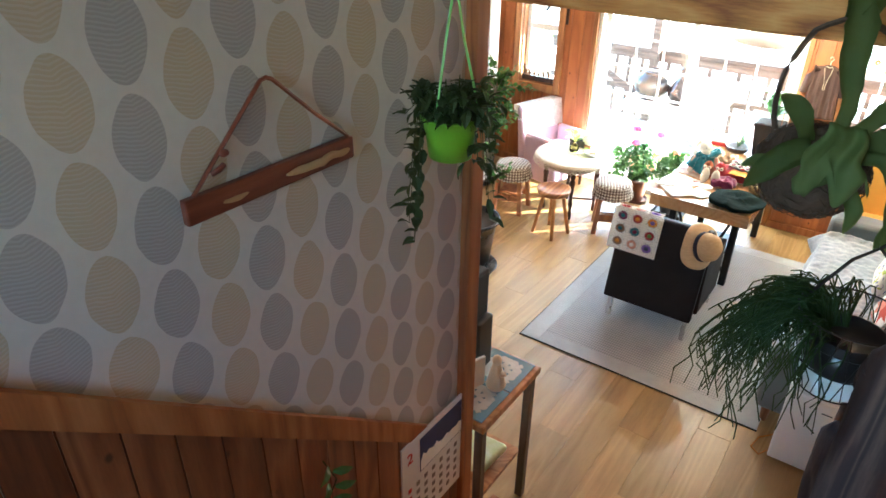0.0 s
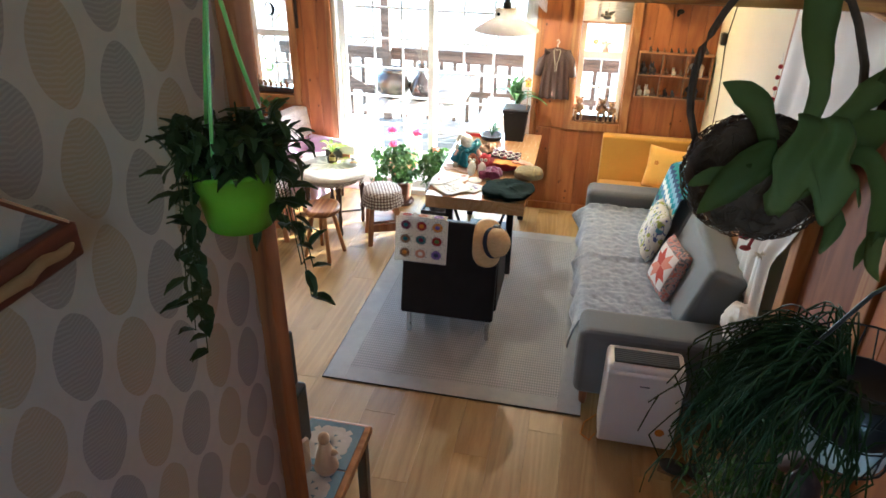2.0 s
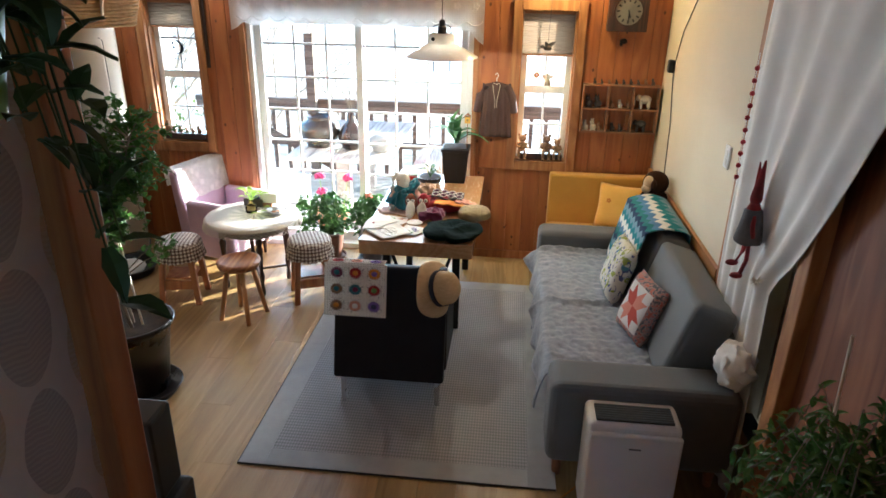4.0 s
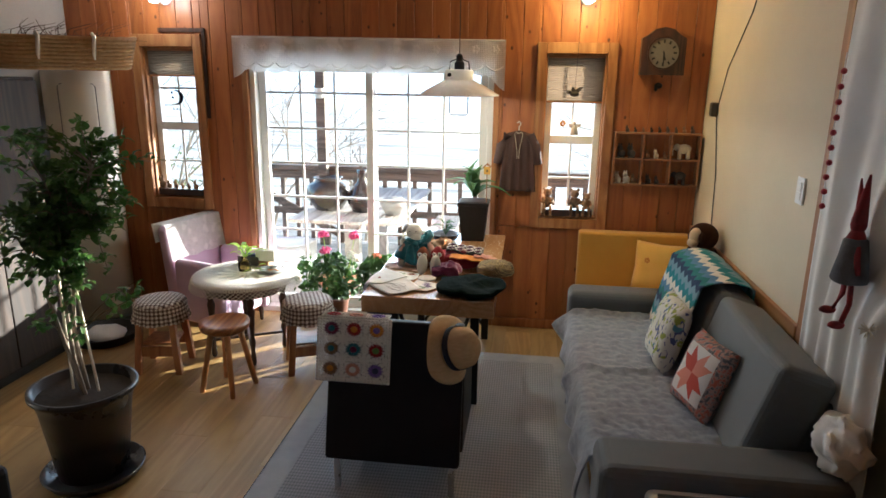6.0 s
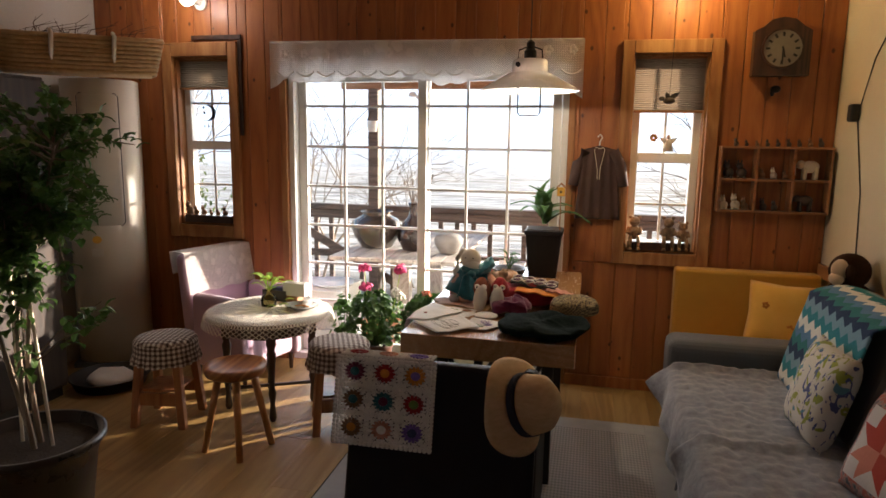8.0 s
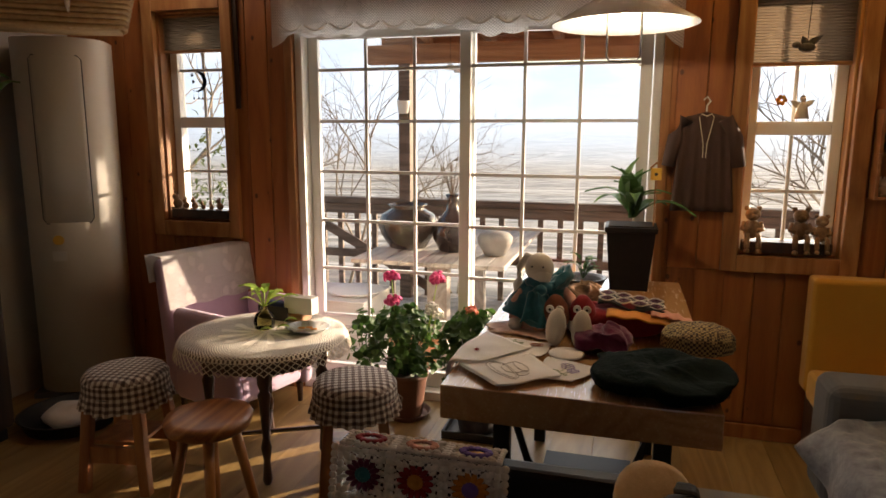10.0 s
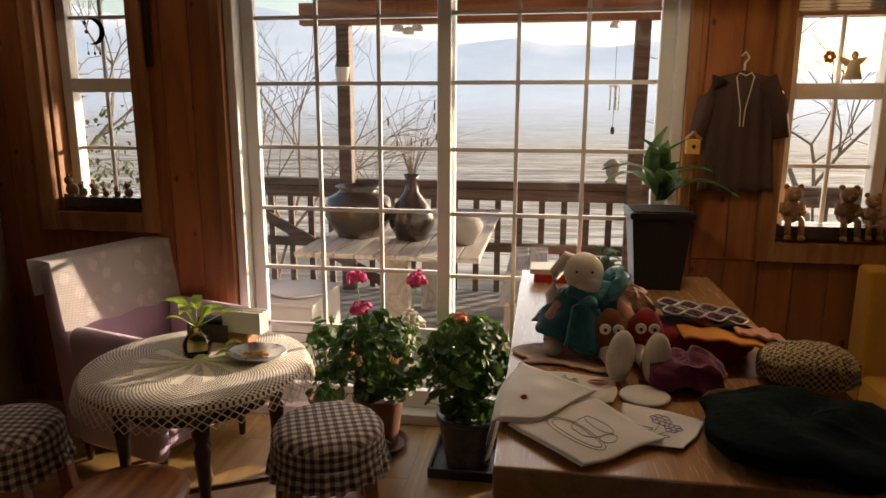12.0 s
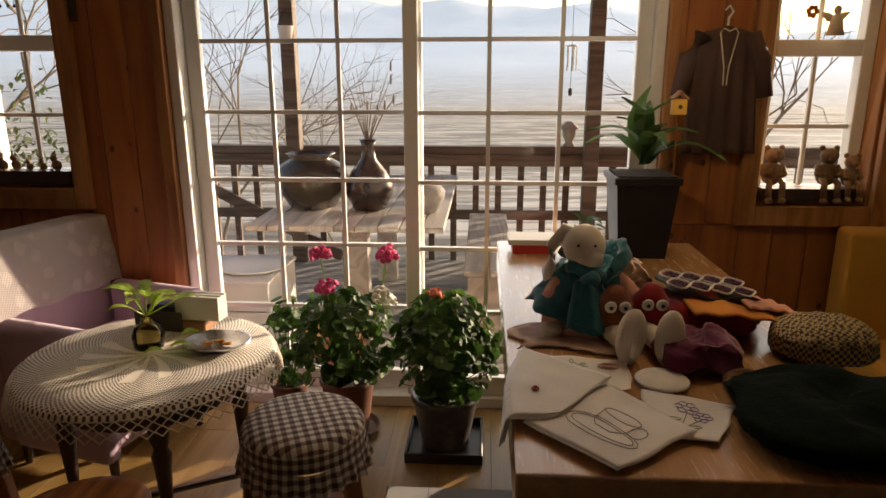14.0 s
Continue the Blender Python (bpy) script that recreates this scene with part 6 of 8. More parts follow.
# ---- rug and armchair ----
rg = thing("rug", "grey flat-woven rug with a plain border", "rug", (0, 0, 0))
part("weave", box(B(), -1.40, -0.09, 3.67, 5.67, 0.0, 0.0085), RUG, rg)
bd_ = B()
for a, b, c, d in ((-1.535, -1.40, 3.545, 5.80), (-0.09, 0.045, 3.545, 5.80), (-1.40, -0.09, 3.545, 3.67), (-1.40, -0.09, 5.67, 5.80)):
    box(bd_, a, b, c, d, 0, 0.009, 0.002, 1)
part("border", bd_, basic("rug_border", (0.33, 0.335, 0.34), (0.41, 0.415, 0.42), 0.9, 12, 300, 0.4), rg)
part("edge", box(box(B(), -1.537, 0.047, 3.541, 3.545, 0, 0.0095), -1.539, -1.535, 3.541, 5.80, 0, 0.0095), CHARC, rg)

ac = thing("armchair", "low black leather armchair on steel legs", "armchair", (-0.86, 4.12, 0.009))
bk_ = box(B(), -0.33, 0.295, 0.02, 0.075, 0.155, 0.79, 0.016, 3)
for v in bk_.verts:
    v.co.y += (v.co.z - 0.18) * 0.24 - 0.02
part("back", bk_, LEATHER, ac)
part("seat", box(B(), -0.265, 0.23, 0.14, 0.64, 0.15, 0.41, 0.03, 3), LEATHER, ac)
part("arm", box(B(), -0.33, -0.267, 0.17, 0.64, 0.13, 0.54, 0.015, 3), LEATHER, ac)
part("arm", box(B(), 0.232, 0.295, 0.17, 0.64, 0.13, 0.54, 0.015, 3), LEATHER, ac)
for sx in (-0.275, 0.26):
    for sy in (0.02, 0.6):
        part("leg", box(B(), sx - 0.014, sx + 0.014, sy - 0.014, sy + 0.014, 0, 0.154 if sy < 0.1 else 0.129, 0.002, 1), CHROME, ac)

cb = thing("crochet_blanket", "granny square crochet cloth over the chair back", "blanket", (-1.068, 4.072, 0.032))
cb.rotation_euler = (radians(-13.2), 0, 0)
SQ = 0.105
PALETTE = [(MAGENTA, TEAL), (REDK, ORANGE), (ORANGE, PURPLE), (BROWNK, TEAL), (TEAL, MAGENTA), (REDK, GREENT), (BROWNK, ORANGE), (PEACH, WOOLW), (PURPLE, BLUECL)]


def square_bits():
    """One puffy open-work square: white stitches, petals, centre."""
    net = B()
    h = SQ / 2 - 0.004
    for k in range(4):
        mm = Matrix.Rotation(k * math.pi / 2, 4, "Y")
        for q in (-0.72, -0.36, 0.0, 0.36, 0.72):
            ball(net, mm @ Vector((q * h, 0, h)), (0.0105, 0.005, 0.0062), 7, mm)
        ball(net, mm @ Vector((h, 0, h)), (0.008, 0.005, 0.008), 7)
        ball(net, mm @ Vector((h * 0.72, -0.002, h * 0.72)), (0.013, 0.005, 0.007), 7, mm @ Matrix.Rotation(radians(-45), 4, "Y"))
    for k in range(16):
        a = (k + 0.5) * math.pi / 8
        ball(net, (math.cos(a) * 0.039, -0.001, math.sin(a) * 0.039), (0.0085, 0.0045, 0.0048), 7, Matrix.Rotation(-a, 4, "Y"))
    pet = B()
    for k in range(14):
        a = k * math.pi / 7
        ball(pet, (math.cos(a) * 0.0255, -0.003, math.sin(a) * 0.0255), (0.0115, 0.0045, 0.0058), 7, Matrix.Rotation(-a, 4, "Y"))
    mid = ball(ball(B(), (0, -0.004, 0), (0.0165, 0.004, 0.0165), 12), (0, -0.007, 0), (0.008, 0.004, 0.008), 8)
    return net, pet, mid


for i in range(3):
    for j in range(3):
        net, pet, mid = square_bits()
        for q in (net, pet, mid):
            bmesh.ops.scale(q, vec=(1, 1, 0.88), verts=q.verts)
            bmesh.ops.translate(q, vec=(-SQ + SQ * i, -0.005, 0.751 - SQ * 0.88 * j), verts=q.verts)
        s_ = part("square", net, WOOLW, cb)
        part("petals", pet, PALETTE[i + 3 * j][0], s_)
        part("centre", mid, PALETTE[i + 3 * j][1], s_)
part("ground", sheet(B(), lambda u, v: Vector((-0.162 + 0.324 * u, -0.002, 0.515 + 0.285 * v)), 8, 8), WOOLNET, cb, "white open-work stitches")
rim = B()
for k in range(22):
    f = k / 21
    for p in ((-0.166 + 0.332 * f, -0.005, 0.513), (-0.167, -0.005, 0.516 + 0.28 * f), (0.167, -0.005, 0.516 + 0.28 * f)):
        ball(rim, p, (0.0085, 0.005, 0.0075), 6)
part("edging", rim, WOOLW, cb)
fold = B()
for i in range(3):
    for j in range(1):
        nn, pp, mm_ = square_bits()
        pp.free(), mm_.free()
        bmesh.ops.transform(nn, matrix=Matrix.Translation((0, 0, 0.804)) @ Matrix.Rotation(radians(11.8), 4, "X") @ Matrix.Translation((-SQ + SQ * i, 0.026, 0)) @ Matrix.Diagonal((1, 0.55, 1, 1)) @ Matrix.Rotation(radians(-90), 4, "X"), verts=nn.verts)
        join(fold, nn)
part("fold", fold, WOOLW, cb)
for i in range(3):
    fl = B()
    for k in range(12):
        a = k * math.pi / 6
        ball(fl, (-SQ + SQ * i + math.cos(a) * 0.025, 0.026 + math.sin(a) * 0.013, 0.813 + 0.003 * math.sin(a)), (0.009, 0.009, 0.004), 6)
    part("petals", fl, (REDK, PEACH, PURPLE)[i], cb)

ht = thing("straw_hat", "straw sun hat with a navy band on the chair corner", "hat", (-0.605, 4.21, 0.715))
ht.scale = (1.12, 1.12, 1.12)
tilt = Vector((0.84, -0.40, 0.34)).to_track_quat("Z", "Y").to_matrix().to_4x4()
br = B()
sheet(br, lambda u, v: Vector(((0.085 + 0.065 * v) * math.cos(u * 6.2832), (0.085 + 0.065 * v) * 0.92 * math.sin(u * 6.2832), -0.03 * v ** 1.5 + 0.012 * math.sin(3 * u * 6.2832) * v)), 40, 5, 0.003)
bmesh.ops.transform(br, matrix=tilt, verts=br.verts)
part("brim", br, STRAW, ht, smooth=True)
part("crown", lathe(B(), [(0.086, 0), (0.084, 0.03), (0.076, 0.07), (0.05, 0.095), (0, 0.1)], 28, tilt, False), STRAW, ht, smooth=True)
part("band", lathe(B(), [(0.0885, 0.004), (0.0865, 0.03), (0.087, 0.031), (0.089, 0.004)], 28, tilt, False), NAVY, ht, smooth=True)

# ---- desk ----
dk = thing("desk", "wooden worktable on an iron sewing-machine base", "table", (0, 0, 0))
part("top", box(B(), -1.175, -0.46, 4.78, 6.30, 0.645, 0.74, 0.004), DESKW, dk)
for a in (-1.05, -0.58):
    for yy in (5.05, 6.05):
        part("leg", box(B(), a - 0.025, a + 0.025, yy - 0.025, yy + 0.025, 0.009, 0.644, 0.004, 1), IRON, dk)
for yy in (5.05, 6.05):
    sc = B()
    tube(sc, [(-1.03, yy, 0.6), (-0.97, yy, 0.42), (-0.93, yy, 0.36), (-0.7, yy, 0.36), (-0.66, yy, 0.42), (-0.6, yy, 0.6)], 0.012, 6)
    tube(sc, [(-1.03, yy, 0.12), (-0.9, yy, 0.3), (-0.73, yy, 0.3), (-0.6, yy, 0.12)], 0.012, 6)
    for k in range(8):
        box(sc, -0.92 + 0.028 * k, -0.904 + 0.028 * k, yy - 0.004, yy + 0.004, 0.3, 0.36)
    part("scrollwork", sc, IRON, dk)
part("treadle", box(B(), -0.98, -0.65, 5.35, 5.7, 0.12, 0.135), IRON, dk)

D = 0.74
PINKCL = basic("pale_pink_cotton", (0.62, 0.44, 0.34), (0.72, 0.55, 0.45), 0.9, 14, 260, 0.3)
OWLB = basic("rust_brown_knit", (0.13, 0.035, 0.016), (0.22, 0.07, 0.03), 0.95, 30, 140, 0.9)
DOLL = (-0.98, 5.42, D)
bunny = B()
ball(bunny, (-0.012, -0.03, 0.215), (0.05, 0.045, 0.052), 24)
ball(bunny, (-0.004, -0.045, 0.192), (0.036, 0.034, 0.034), 18)
tube(bunny, [(-0.005, -0.02, 0.17), (0, 0, 0.13)], 0.026, 12)
# an ear falls beside the cheek
for pts_ in ([(-0.02, -0.02, 0.24), (-0.055, -0.01, 0.25), (-0.082, 0.0, 0.205), (-0.088, -0.002, 0.15), (-0.078, -0.008, 0.10)],):
    e_ = tube(B(), pts_, 0.014, 10, 0.022)
    join(bunny, e_)
ball(bunny, (-0.085, -0.075, 0.024), (0.026, 0.03, 0.022), 14)
for fx, fy, lean in ((0.068, -0.215, 0.12), (0.148, -0.222, 0.05)):
    tube(bunny, [(fx - 0.04, -0.05, 0.035), (fx - 0.015, -0.13, 0.034), (fx, fy + 0.01, 0.036)], 0.024, 12)
    ball(bunny, (fx, fy, 0.062), (0.032, 0.026, 0.064), 16, Matrix.Rotation(lean, 4, "Y"))
tagged(put("rabbit_doll", bunny, LINEN, DOLL, smooth=True), "cream cloth rabbit doll sitting on the worktable", "doll")
for dx in (-0.032, 0.006):
    tagged(put("button_eye", ball(B(), (dx, -0.0745, 0.226), (0.0035, 0.003, 0.0035), 8), BLACKPL, DOLL), "tiny black button eye of the rabbit doll", "button", "doll eyes")
dress = thing("doll_dress", "peach printed dress worn by the rabbit doll", "dress", DOLL)
DRESSM = basic("peach_print", (0.62, 0.27, 0.19), (0.70, 0.45, 0.36), 0.9, 34, 200, 0.3)
t = lathe(B(), [(0.0, 0.001), (0.095, 0.001), (0.1, 0.03), (0.082, 0.08), (0.06, 0.13), (0.03, 0.165), (0, 0.168)], 28)
rough_up(t, 22, 0.008)
part("skirt", t, DRESSM, dress, smooth=True)
part("sleeve", rough_up(tube(B(), [(-0.045, -0.01, 0.145), (-0.085, -0.045, 0.09), (-0.086, -0.07, 0.04)], 0.026, 12, 0.022), 30, 0.004), DRESSM, dress, smooth=True)
part("sleeve", rough_up(tube(B(), [(0.045, -0.01, 0.145), (0.095, -0.03, 0.11), (0.125, -0.06, 0.075)], 0.027, 12, 0.022), 30, 0.004), DRESSM, dress, smooth=True)
shw = thing("shawl", "teal knitted shawl round the rabbit doll", "shawl", DOLL)


def cape(u, v):
    """Falls from the neck over shoulders and chest, longest in front."""
    a = u * 6.2832
    front = max(0.0, -math.sin(a))
    rr = 0.042 + 0.086 * v ** 0.8 + 0.012 * math.sin(6 * a + 4 * v) * v + 0.007 * noise.noise(Vector((math.cos(a) * 3, math.sin(a) * 3, v * 5)))
    drop = 0.10 + 0.03 * front + 0.014 * math.sin(3 * a)
    return Vector((rr * 1.08 * math.cos(a), rr * 0.9 * math.sin(a) - 0.006, 0.172 - drop * v + 0.01 * math.sin(v * 9) * (1 - v)))


def flap(u, v):
    """The knotted end that hangs before the chest."""
    w = 0.028 + 0.034 * v
    return Vector((-0.005 + (2 * u - 1) * w + 0.01 * v, -0.095 - 0.035 * v + 0.008 * math.sin(u * 9), 0.142 - 0.098 * v + 0.008 * math.sin(u * 6)))


def shoulder_fold(u, v):
    """The thick fold that stands up beside the cheek."""
    a = -1.25 + 2.9 * u
    rr = 0.062 + 0.02 * math.sin(v * 3.1) + 0.006 * noise.noise(Vector((u * 6, v * 4, 3)))
    lift = 0.082 * math.sin(math.pi * (0.12 + 0.8 * u)) ** 0.8
    return Vector((rr * math.cos(a) + 0.014 + 0.012 * v, rr * math.sin(a) - 0.008, 0.145 + v * lift))


part("wrap", rough_up(sheet(B(), cape, 72, 20, 0.006), 40, 0.006), TEAL, shw, smooth=True)
part("fold", rough_up(sheet(B(), shoulder_fold, 44, 14, 0.02), 45, 0.006), TEAL, shw, smooth=True)
part("end", rough_up(sheet(B(), flap, 16, 18, 0.008), 40, 0.006), TEAL, shw, smooth=True)
roll = [(0.05 * math.cos(a), 0.045 * math.sin(a) - 0.02, 0.158 + 0.012 * math.sin(2 * a)) for a in np.linspace(-2.6, 0.6, 16)]
part("collar", rough_up(tube(B(), roll, 0.017, 12, 0.02), 40, 0.005), TEAL, shw, smooth=True)
part("knot", rough_up(ball(B(), (-0.002, -0.082, 0.148), (0.024, 0.017, 0.02), 16), 40, 0.006), TEAL, shw, smooth=True)
cl = sheet(B(), lambda u, v: Vector((-0.11 + 0.22 * u + 0.02 * math.sin(7 * v), -0.1 + 0.15 * v + 0.02 * math.sin(5 * u), 0.004 + 0.012 * abs(noise.noise(Vector((u * 5, v * 5, 2)))))), 24, 18, 0.003)
tagged(put("pink_cloth", cl, PINKCL, (-1.04, 5.36, D + 0.002), smooth=True), "pale pink cloth spread under the rabbit doll", "cloth")
for ox, oy, mm_ in ((-0.925, 5.325, OWLB), (-0.838, 5.345, REDK)):
    ow = ball(ball(B(), (0, 0, 0.07), (0.045, 0.04, 0.07), 14), (0, 0, 0.02), (0.04, 0.04, 0.02), 12)
    rough_up(ow, 45, 0.006)
    o = tagged(put("owl_toy", ow, mm_, (ox, oy, D), smooth=True), "small knitted owl with round white eyes", "toy", "knitted owls")
    for s in (-1, 1):
        e = part("eye", lathe(B(), [(0, 0), (0.014, 0), (0.012, 0.006), (0, 0.006)], 14, Matrix.Translation((s * 0.016, -0.034, 0.098)) @ Matrix.Rotation(radians(90), 4, "X")), WOOLW, o, "white round eye")
        part("pupil", ball(B(), (s * 0.016, -0.042, 0.098), (0.005, 0.003, 0.005), 8), BLACKPL, e)


def heap(name, mat, loc, s, label, cat, rz=0, amp=0.02, sc=12, e=0.8):
    t = ball(B(), (0, 0, s[2]), s, 54, e=e)
    for v in t.verts:
        if v.co.z < s[2]:
            v.co.z = max(0, v.co.z * 0.4)
    rough_up(t, sc, amp)
    rough_up(t, 70, 0.005)
    zmin = min(v.co.z for v in t.verts)
    bmesh.ops.translate(t, vec=(0, 0, -zmin), verts=t.verts)
    return tagged(put(name, t, mat, loc, rz, smooth=True), label, cat)


heap("red_scarf", REDK, (-0.72, 5.42, D), (0.17, 0.1, 0.042), "heaped crimson crochet scarf on the worktable", "scarf", 10)
heap("magenta_hat", MAGENTA, (-0.765, 5.20, D), (0.095, 0.075, 0.03), "soft magenta knitted hat", "hat", 15, 0.028, 18)
heap("brown_wool", BROWNK, (-0.86, 5.62, D), (0.09, 0.07, 0.05), "fluffy brown and cream wool bundle", "wool", 30, 0.03, 24)
t = sheet(B(), lambda u, v: Vector((-0.79 + 0.22 * u, 5.36 + 0.16 * v + 0.03 * u, D + 0.115 - 0.03 * u + 0.008 * math.sin(9 * u + 5 * v))), 20, 12, 0.006)
o = tagged(put("charcoal_crochet", t, CHARC, smooth=True), "charcoal crochet strip with cream flower motifs", "crochet")
PLUMK = basic("plum_crochet", (0.045, 0.010, 0.022), (0.09, 0.022, 0.045), 0.95, 30, 140, 0.8)
for i in range(4):
    for j in range(2):
        cx, cy, cz = -0.762 + 0.054 * i, 5.40 + 0.075 * j + 0.008 * i, D + 0.1225 - 0.0085 * i
        fl = B()
        for q in range(6):
            a = q * 1.047
            ball(fl, (cx + 0.011 * math.cos(a), cy + 0.016 * math.sin(a), cz), (0.009, 0.012, 0.004), 8)
        m_ = part("motif", fl, PLUMK, o, "dark plum crochet flower", True)
        part("edge", tube(B(), [(cx + 0.0245 * math.cos(a) * (1 + 0.1 * math.cos(4 * a)), cy + 0.034 * math.sin(a) * (1 + 0.1 * math.cos(4 * a)), cz + 0.001) for a in np.linspace(0, 6.2832, 25)], 0.0026, 5), LINEN, m_, "cream crochet outline", True)
t = sheet(B(), lambda u, v: Vector((-0.76 + 0.27 * u, 5.27 + 0.10 * v + 0.04 * u, D + 0.094 - 0.05 * u * u + 0.003 * math.sin(22 * u))), 40, 8, 0.006)
tagged(put("orange_crochet", t, ORANGE, smooth=True), "orange and peach crochet edging draped over the scarf", "crochet")
t = sheet(B(), lambda u, v: Vector((-0.62 + 0.16 * u, 5.33 + 0.08 * v + 0.04 * u, D + 0.09 - 0.05 * u * u + 0.003 * math.sin(25 * u))), 30, 8, 0.006)
tagged(put("peach_crochet", t, PEACH, smooth=True), "peach crochet strip beside the orange edging", "crochet")


def tweed():
    m, N, L, P = material("tweed_check")
    v = N.new("ShaderNodeTexCoord").outputs["Object"]
    ck = N.new("ShaderNodeTexChecker")
    ck.inputs["Scale"].default_value = 130
    ck.inputs[1].default_value, ck.inputs[2].default_value = (0.42, 0.32, 0.14, 1), (0.05, 0.035, 0.03, 1)
    L.new(v, ck.inputs[0])
    L.new(ck.outputs[0], P.inputs["Base Color"])
    P.inputs["Roughness"].default_value = 0.95
    bump(N, L, P, noisef(N, L, v, 200, 2), 0.5, 0.003)
    return m


heap("tweed_cap", tweed(), (-0.48, 5.27, D), (0.11, 0.1, 0.045), "brown and ochre tweed cap", "hat", 0, 0.006, 8, 1.0)
heap("green_hat", GREENK, (-0.60, 4.94, D), (0.18, 0.17, 0.024), "dark green knitted hat lying flat", "hat", -6, 0.024, 11, 0.75)
t = B()
for k in range(34):
    a = k * 0.19
    ball(t, (-0.725 + 0.05 * math.cos(a) + 0.002 * k, 5.13 + 0.045 * math.sin(a) - 0.004 * k, D + 0.012), (0.012, 0.012, 0.01), 6)
tagged(put("rope_trim", t, BROWNK, smooth=True), "twisted brown cord beside the green hat", "cord")


def napkin(name, pts, z, label, motif, layers=1, over=0.0):
    a, b, c, d = [Vector((*p, 0)) for p in pts]
    h = thing(name, label, "cloth", (0, 0, z), group="embroidered napkins")

    def f(u, v):
        p = a.lerp(b, u).lerp(d.lerp(c, u), v)
        p.z = 0.006 * noise.noise(Vector((p.x * 13, p.y * 13, z * 40))) + 0.006
        p.x += 0.003 * math.sin(9 * v + z * 90) * (1 if u in (0, 1) else 0.5)
        if p.x < -1.185:
            p.z -= (-1.185 - p.x) * 1.6
            p.x = -1.185 - (-1.185 - p.x) * 0.35
        return p
    for k in range(layers):
        part("layer", sheet(B(), lambda u, v: f(u, v) + Vector((0.004 * k, 0.004 * k, 0.0018 * k)), 24, 24, 0.0014), WHITECL, h, smooth=True)
    top = 0.0018 * layers + 0.001
    for mat, lines in motif:
        mm_ = B()
        for line in lines:
            tube(mm_, [f(u, v) + Vector((0, 0, top)) for u, v in line], 0.0007, 4)
        part("stitching", mm_, mat, h)
    return h


def loop(cx, cy, rx, ry, n=16, a0=0.0, a1=6.2832):
    return [(cx + rx * math.cos(a0 + (a1 - a0) * k / n), cy + ry * math.sin(a0 + (a1 - a0) * k / n)) for k in range(n + 1)]


CUP = [loop(0.5, 0.66, 0.2, 0.07), [(0.3, 0.66), (0.34, 0.46), (0.42, 0.38), (0.58, 0.38), (0.66, 0.46), (0.7, 0.66)], loop(0.75, 0.55, 0.08, 0.09), loop(0.5, 0.37, 0.33, 0.10), loop(0.5, 0.36, 0.38, 0.14)]
FLOW = [loop(0.5 + 0.09 * math.cos(k), 0.68 + 0.09 * math.sin(k), 0.05, 0.05, 8) for k in range(6)] + [loop(0.68 + 0.08 * math.cos(k), 0.5 + 0.08 * math.sin(k), 0.045, 0.045, 8) for k in range(6)]
STEM = [[(0.5, 0.6), (0.45, 0.35), (0.4, 0.2)], [(0.66, 0.42), (0.55, 0.3), (0.42, 0.2)], loop(0.33, 0.4, 0.09, 0.03, 8), loop(0.6, 0.24, 0.1, 0.03, 8)]
ROSE = [loop(0.78, 0.70, 0.03 + 0.018 * k, 0.03 + 0.014 * k, 10) for k in range(6)]
HEART = [loop(0.42, 0.42, 0.012 + 0.012 * k, 0.010 + 0.009 * k, 8) for k in range(4)]
SPRIG = [[(0.42, 0.8), (0.5, 0.72), (0.56, 0.7)], loop(0.4, 0.83, 0.02, 0.05, 8), loop(0.52, 0.78, 0.03, 0.02, 8)]
napkin("napkin", [(-0.935, 4.90), (-0.83, 4.875), (-0.757, 5.01), (-0.92, 5.065)], D + 0.002, "white napkin embroidered with violet flowers", [(PURPLE, FLOW), (GREENT, STEM)], 1)
napkin("napkin", [(-1.10, 5.00), (-0.935, 5.065), (-0.916, 5.205), (-1.12, 5.22)], D + 0.004, "white napkin with a pink stitched flower", [(PEACH, ROSE), (GREENT, SPRIG)], 1)
napkin("napkin", [(-1.154, 4.916), (-1.018, 4.776), (-0.867, 4.897), (-0.98, 5.063)], D + 0.008, "white napkin embroidered with a cup and saucer", [(GREYT, CUP)], 2)
napkin("napkin", [(-1.215, 4.905), (-1.095, 4.93), (-0.984, 5.078), (-1.149, 5.225)], D + 0.014, "folded white napkin with a small red stitched motif", [(REDK, HEART)], 3)
o = put("round_coaster", lathe(B(), [(0, 0), (0.052, 0), (0.054, 0.004), (0.05, 0.008), (0, 0.008)], 26), WHITECL, (-0.868, 5.105, D + 0.008), smooth=True)
tagged(o, "round white embroidered coaster", "coaster")

pb = thing("red_box", "flat red and green boxes under a white one", "box", (-1.05, 6.17, D))
part("box", box(B(), -0.075, 0.075, -0.06, 0.06, 0, 0.03, 0.002, 1), REDP, pb)
part("box", box(B(), -0.09, 0.08, -0.06, 0.07, 0.031, 0.05, 0.002, 1), HATCH, pb)

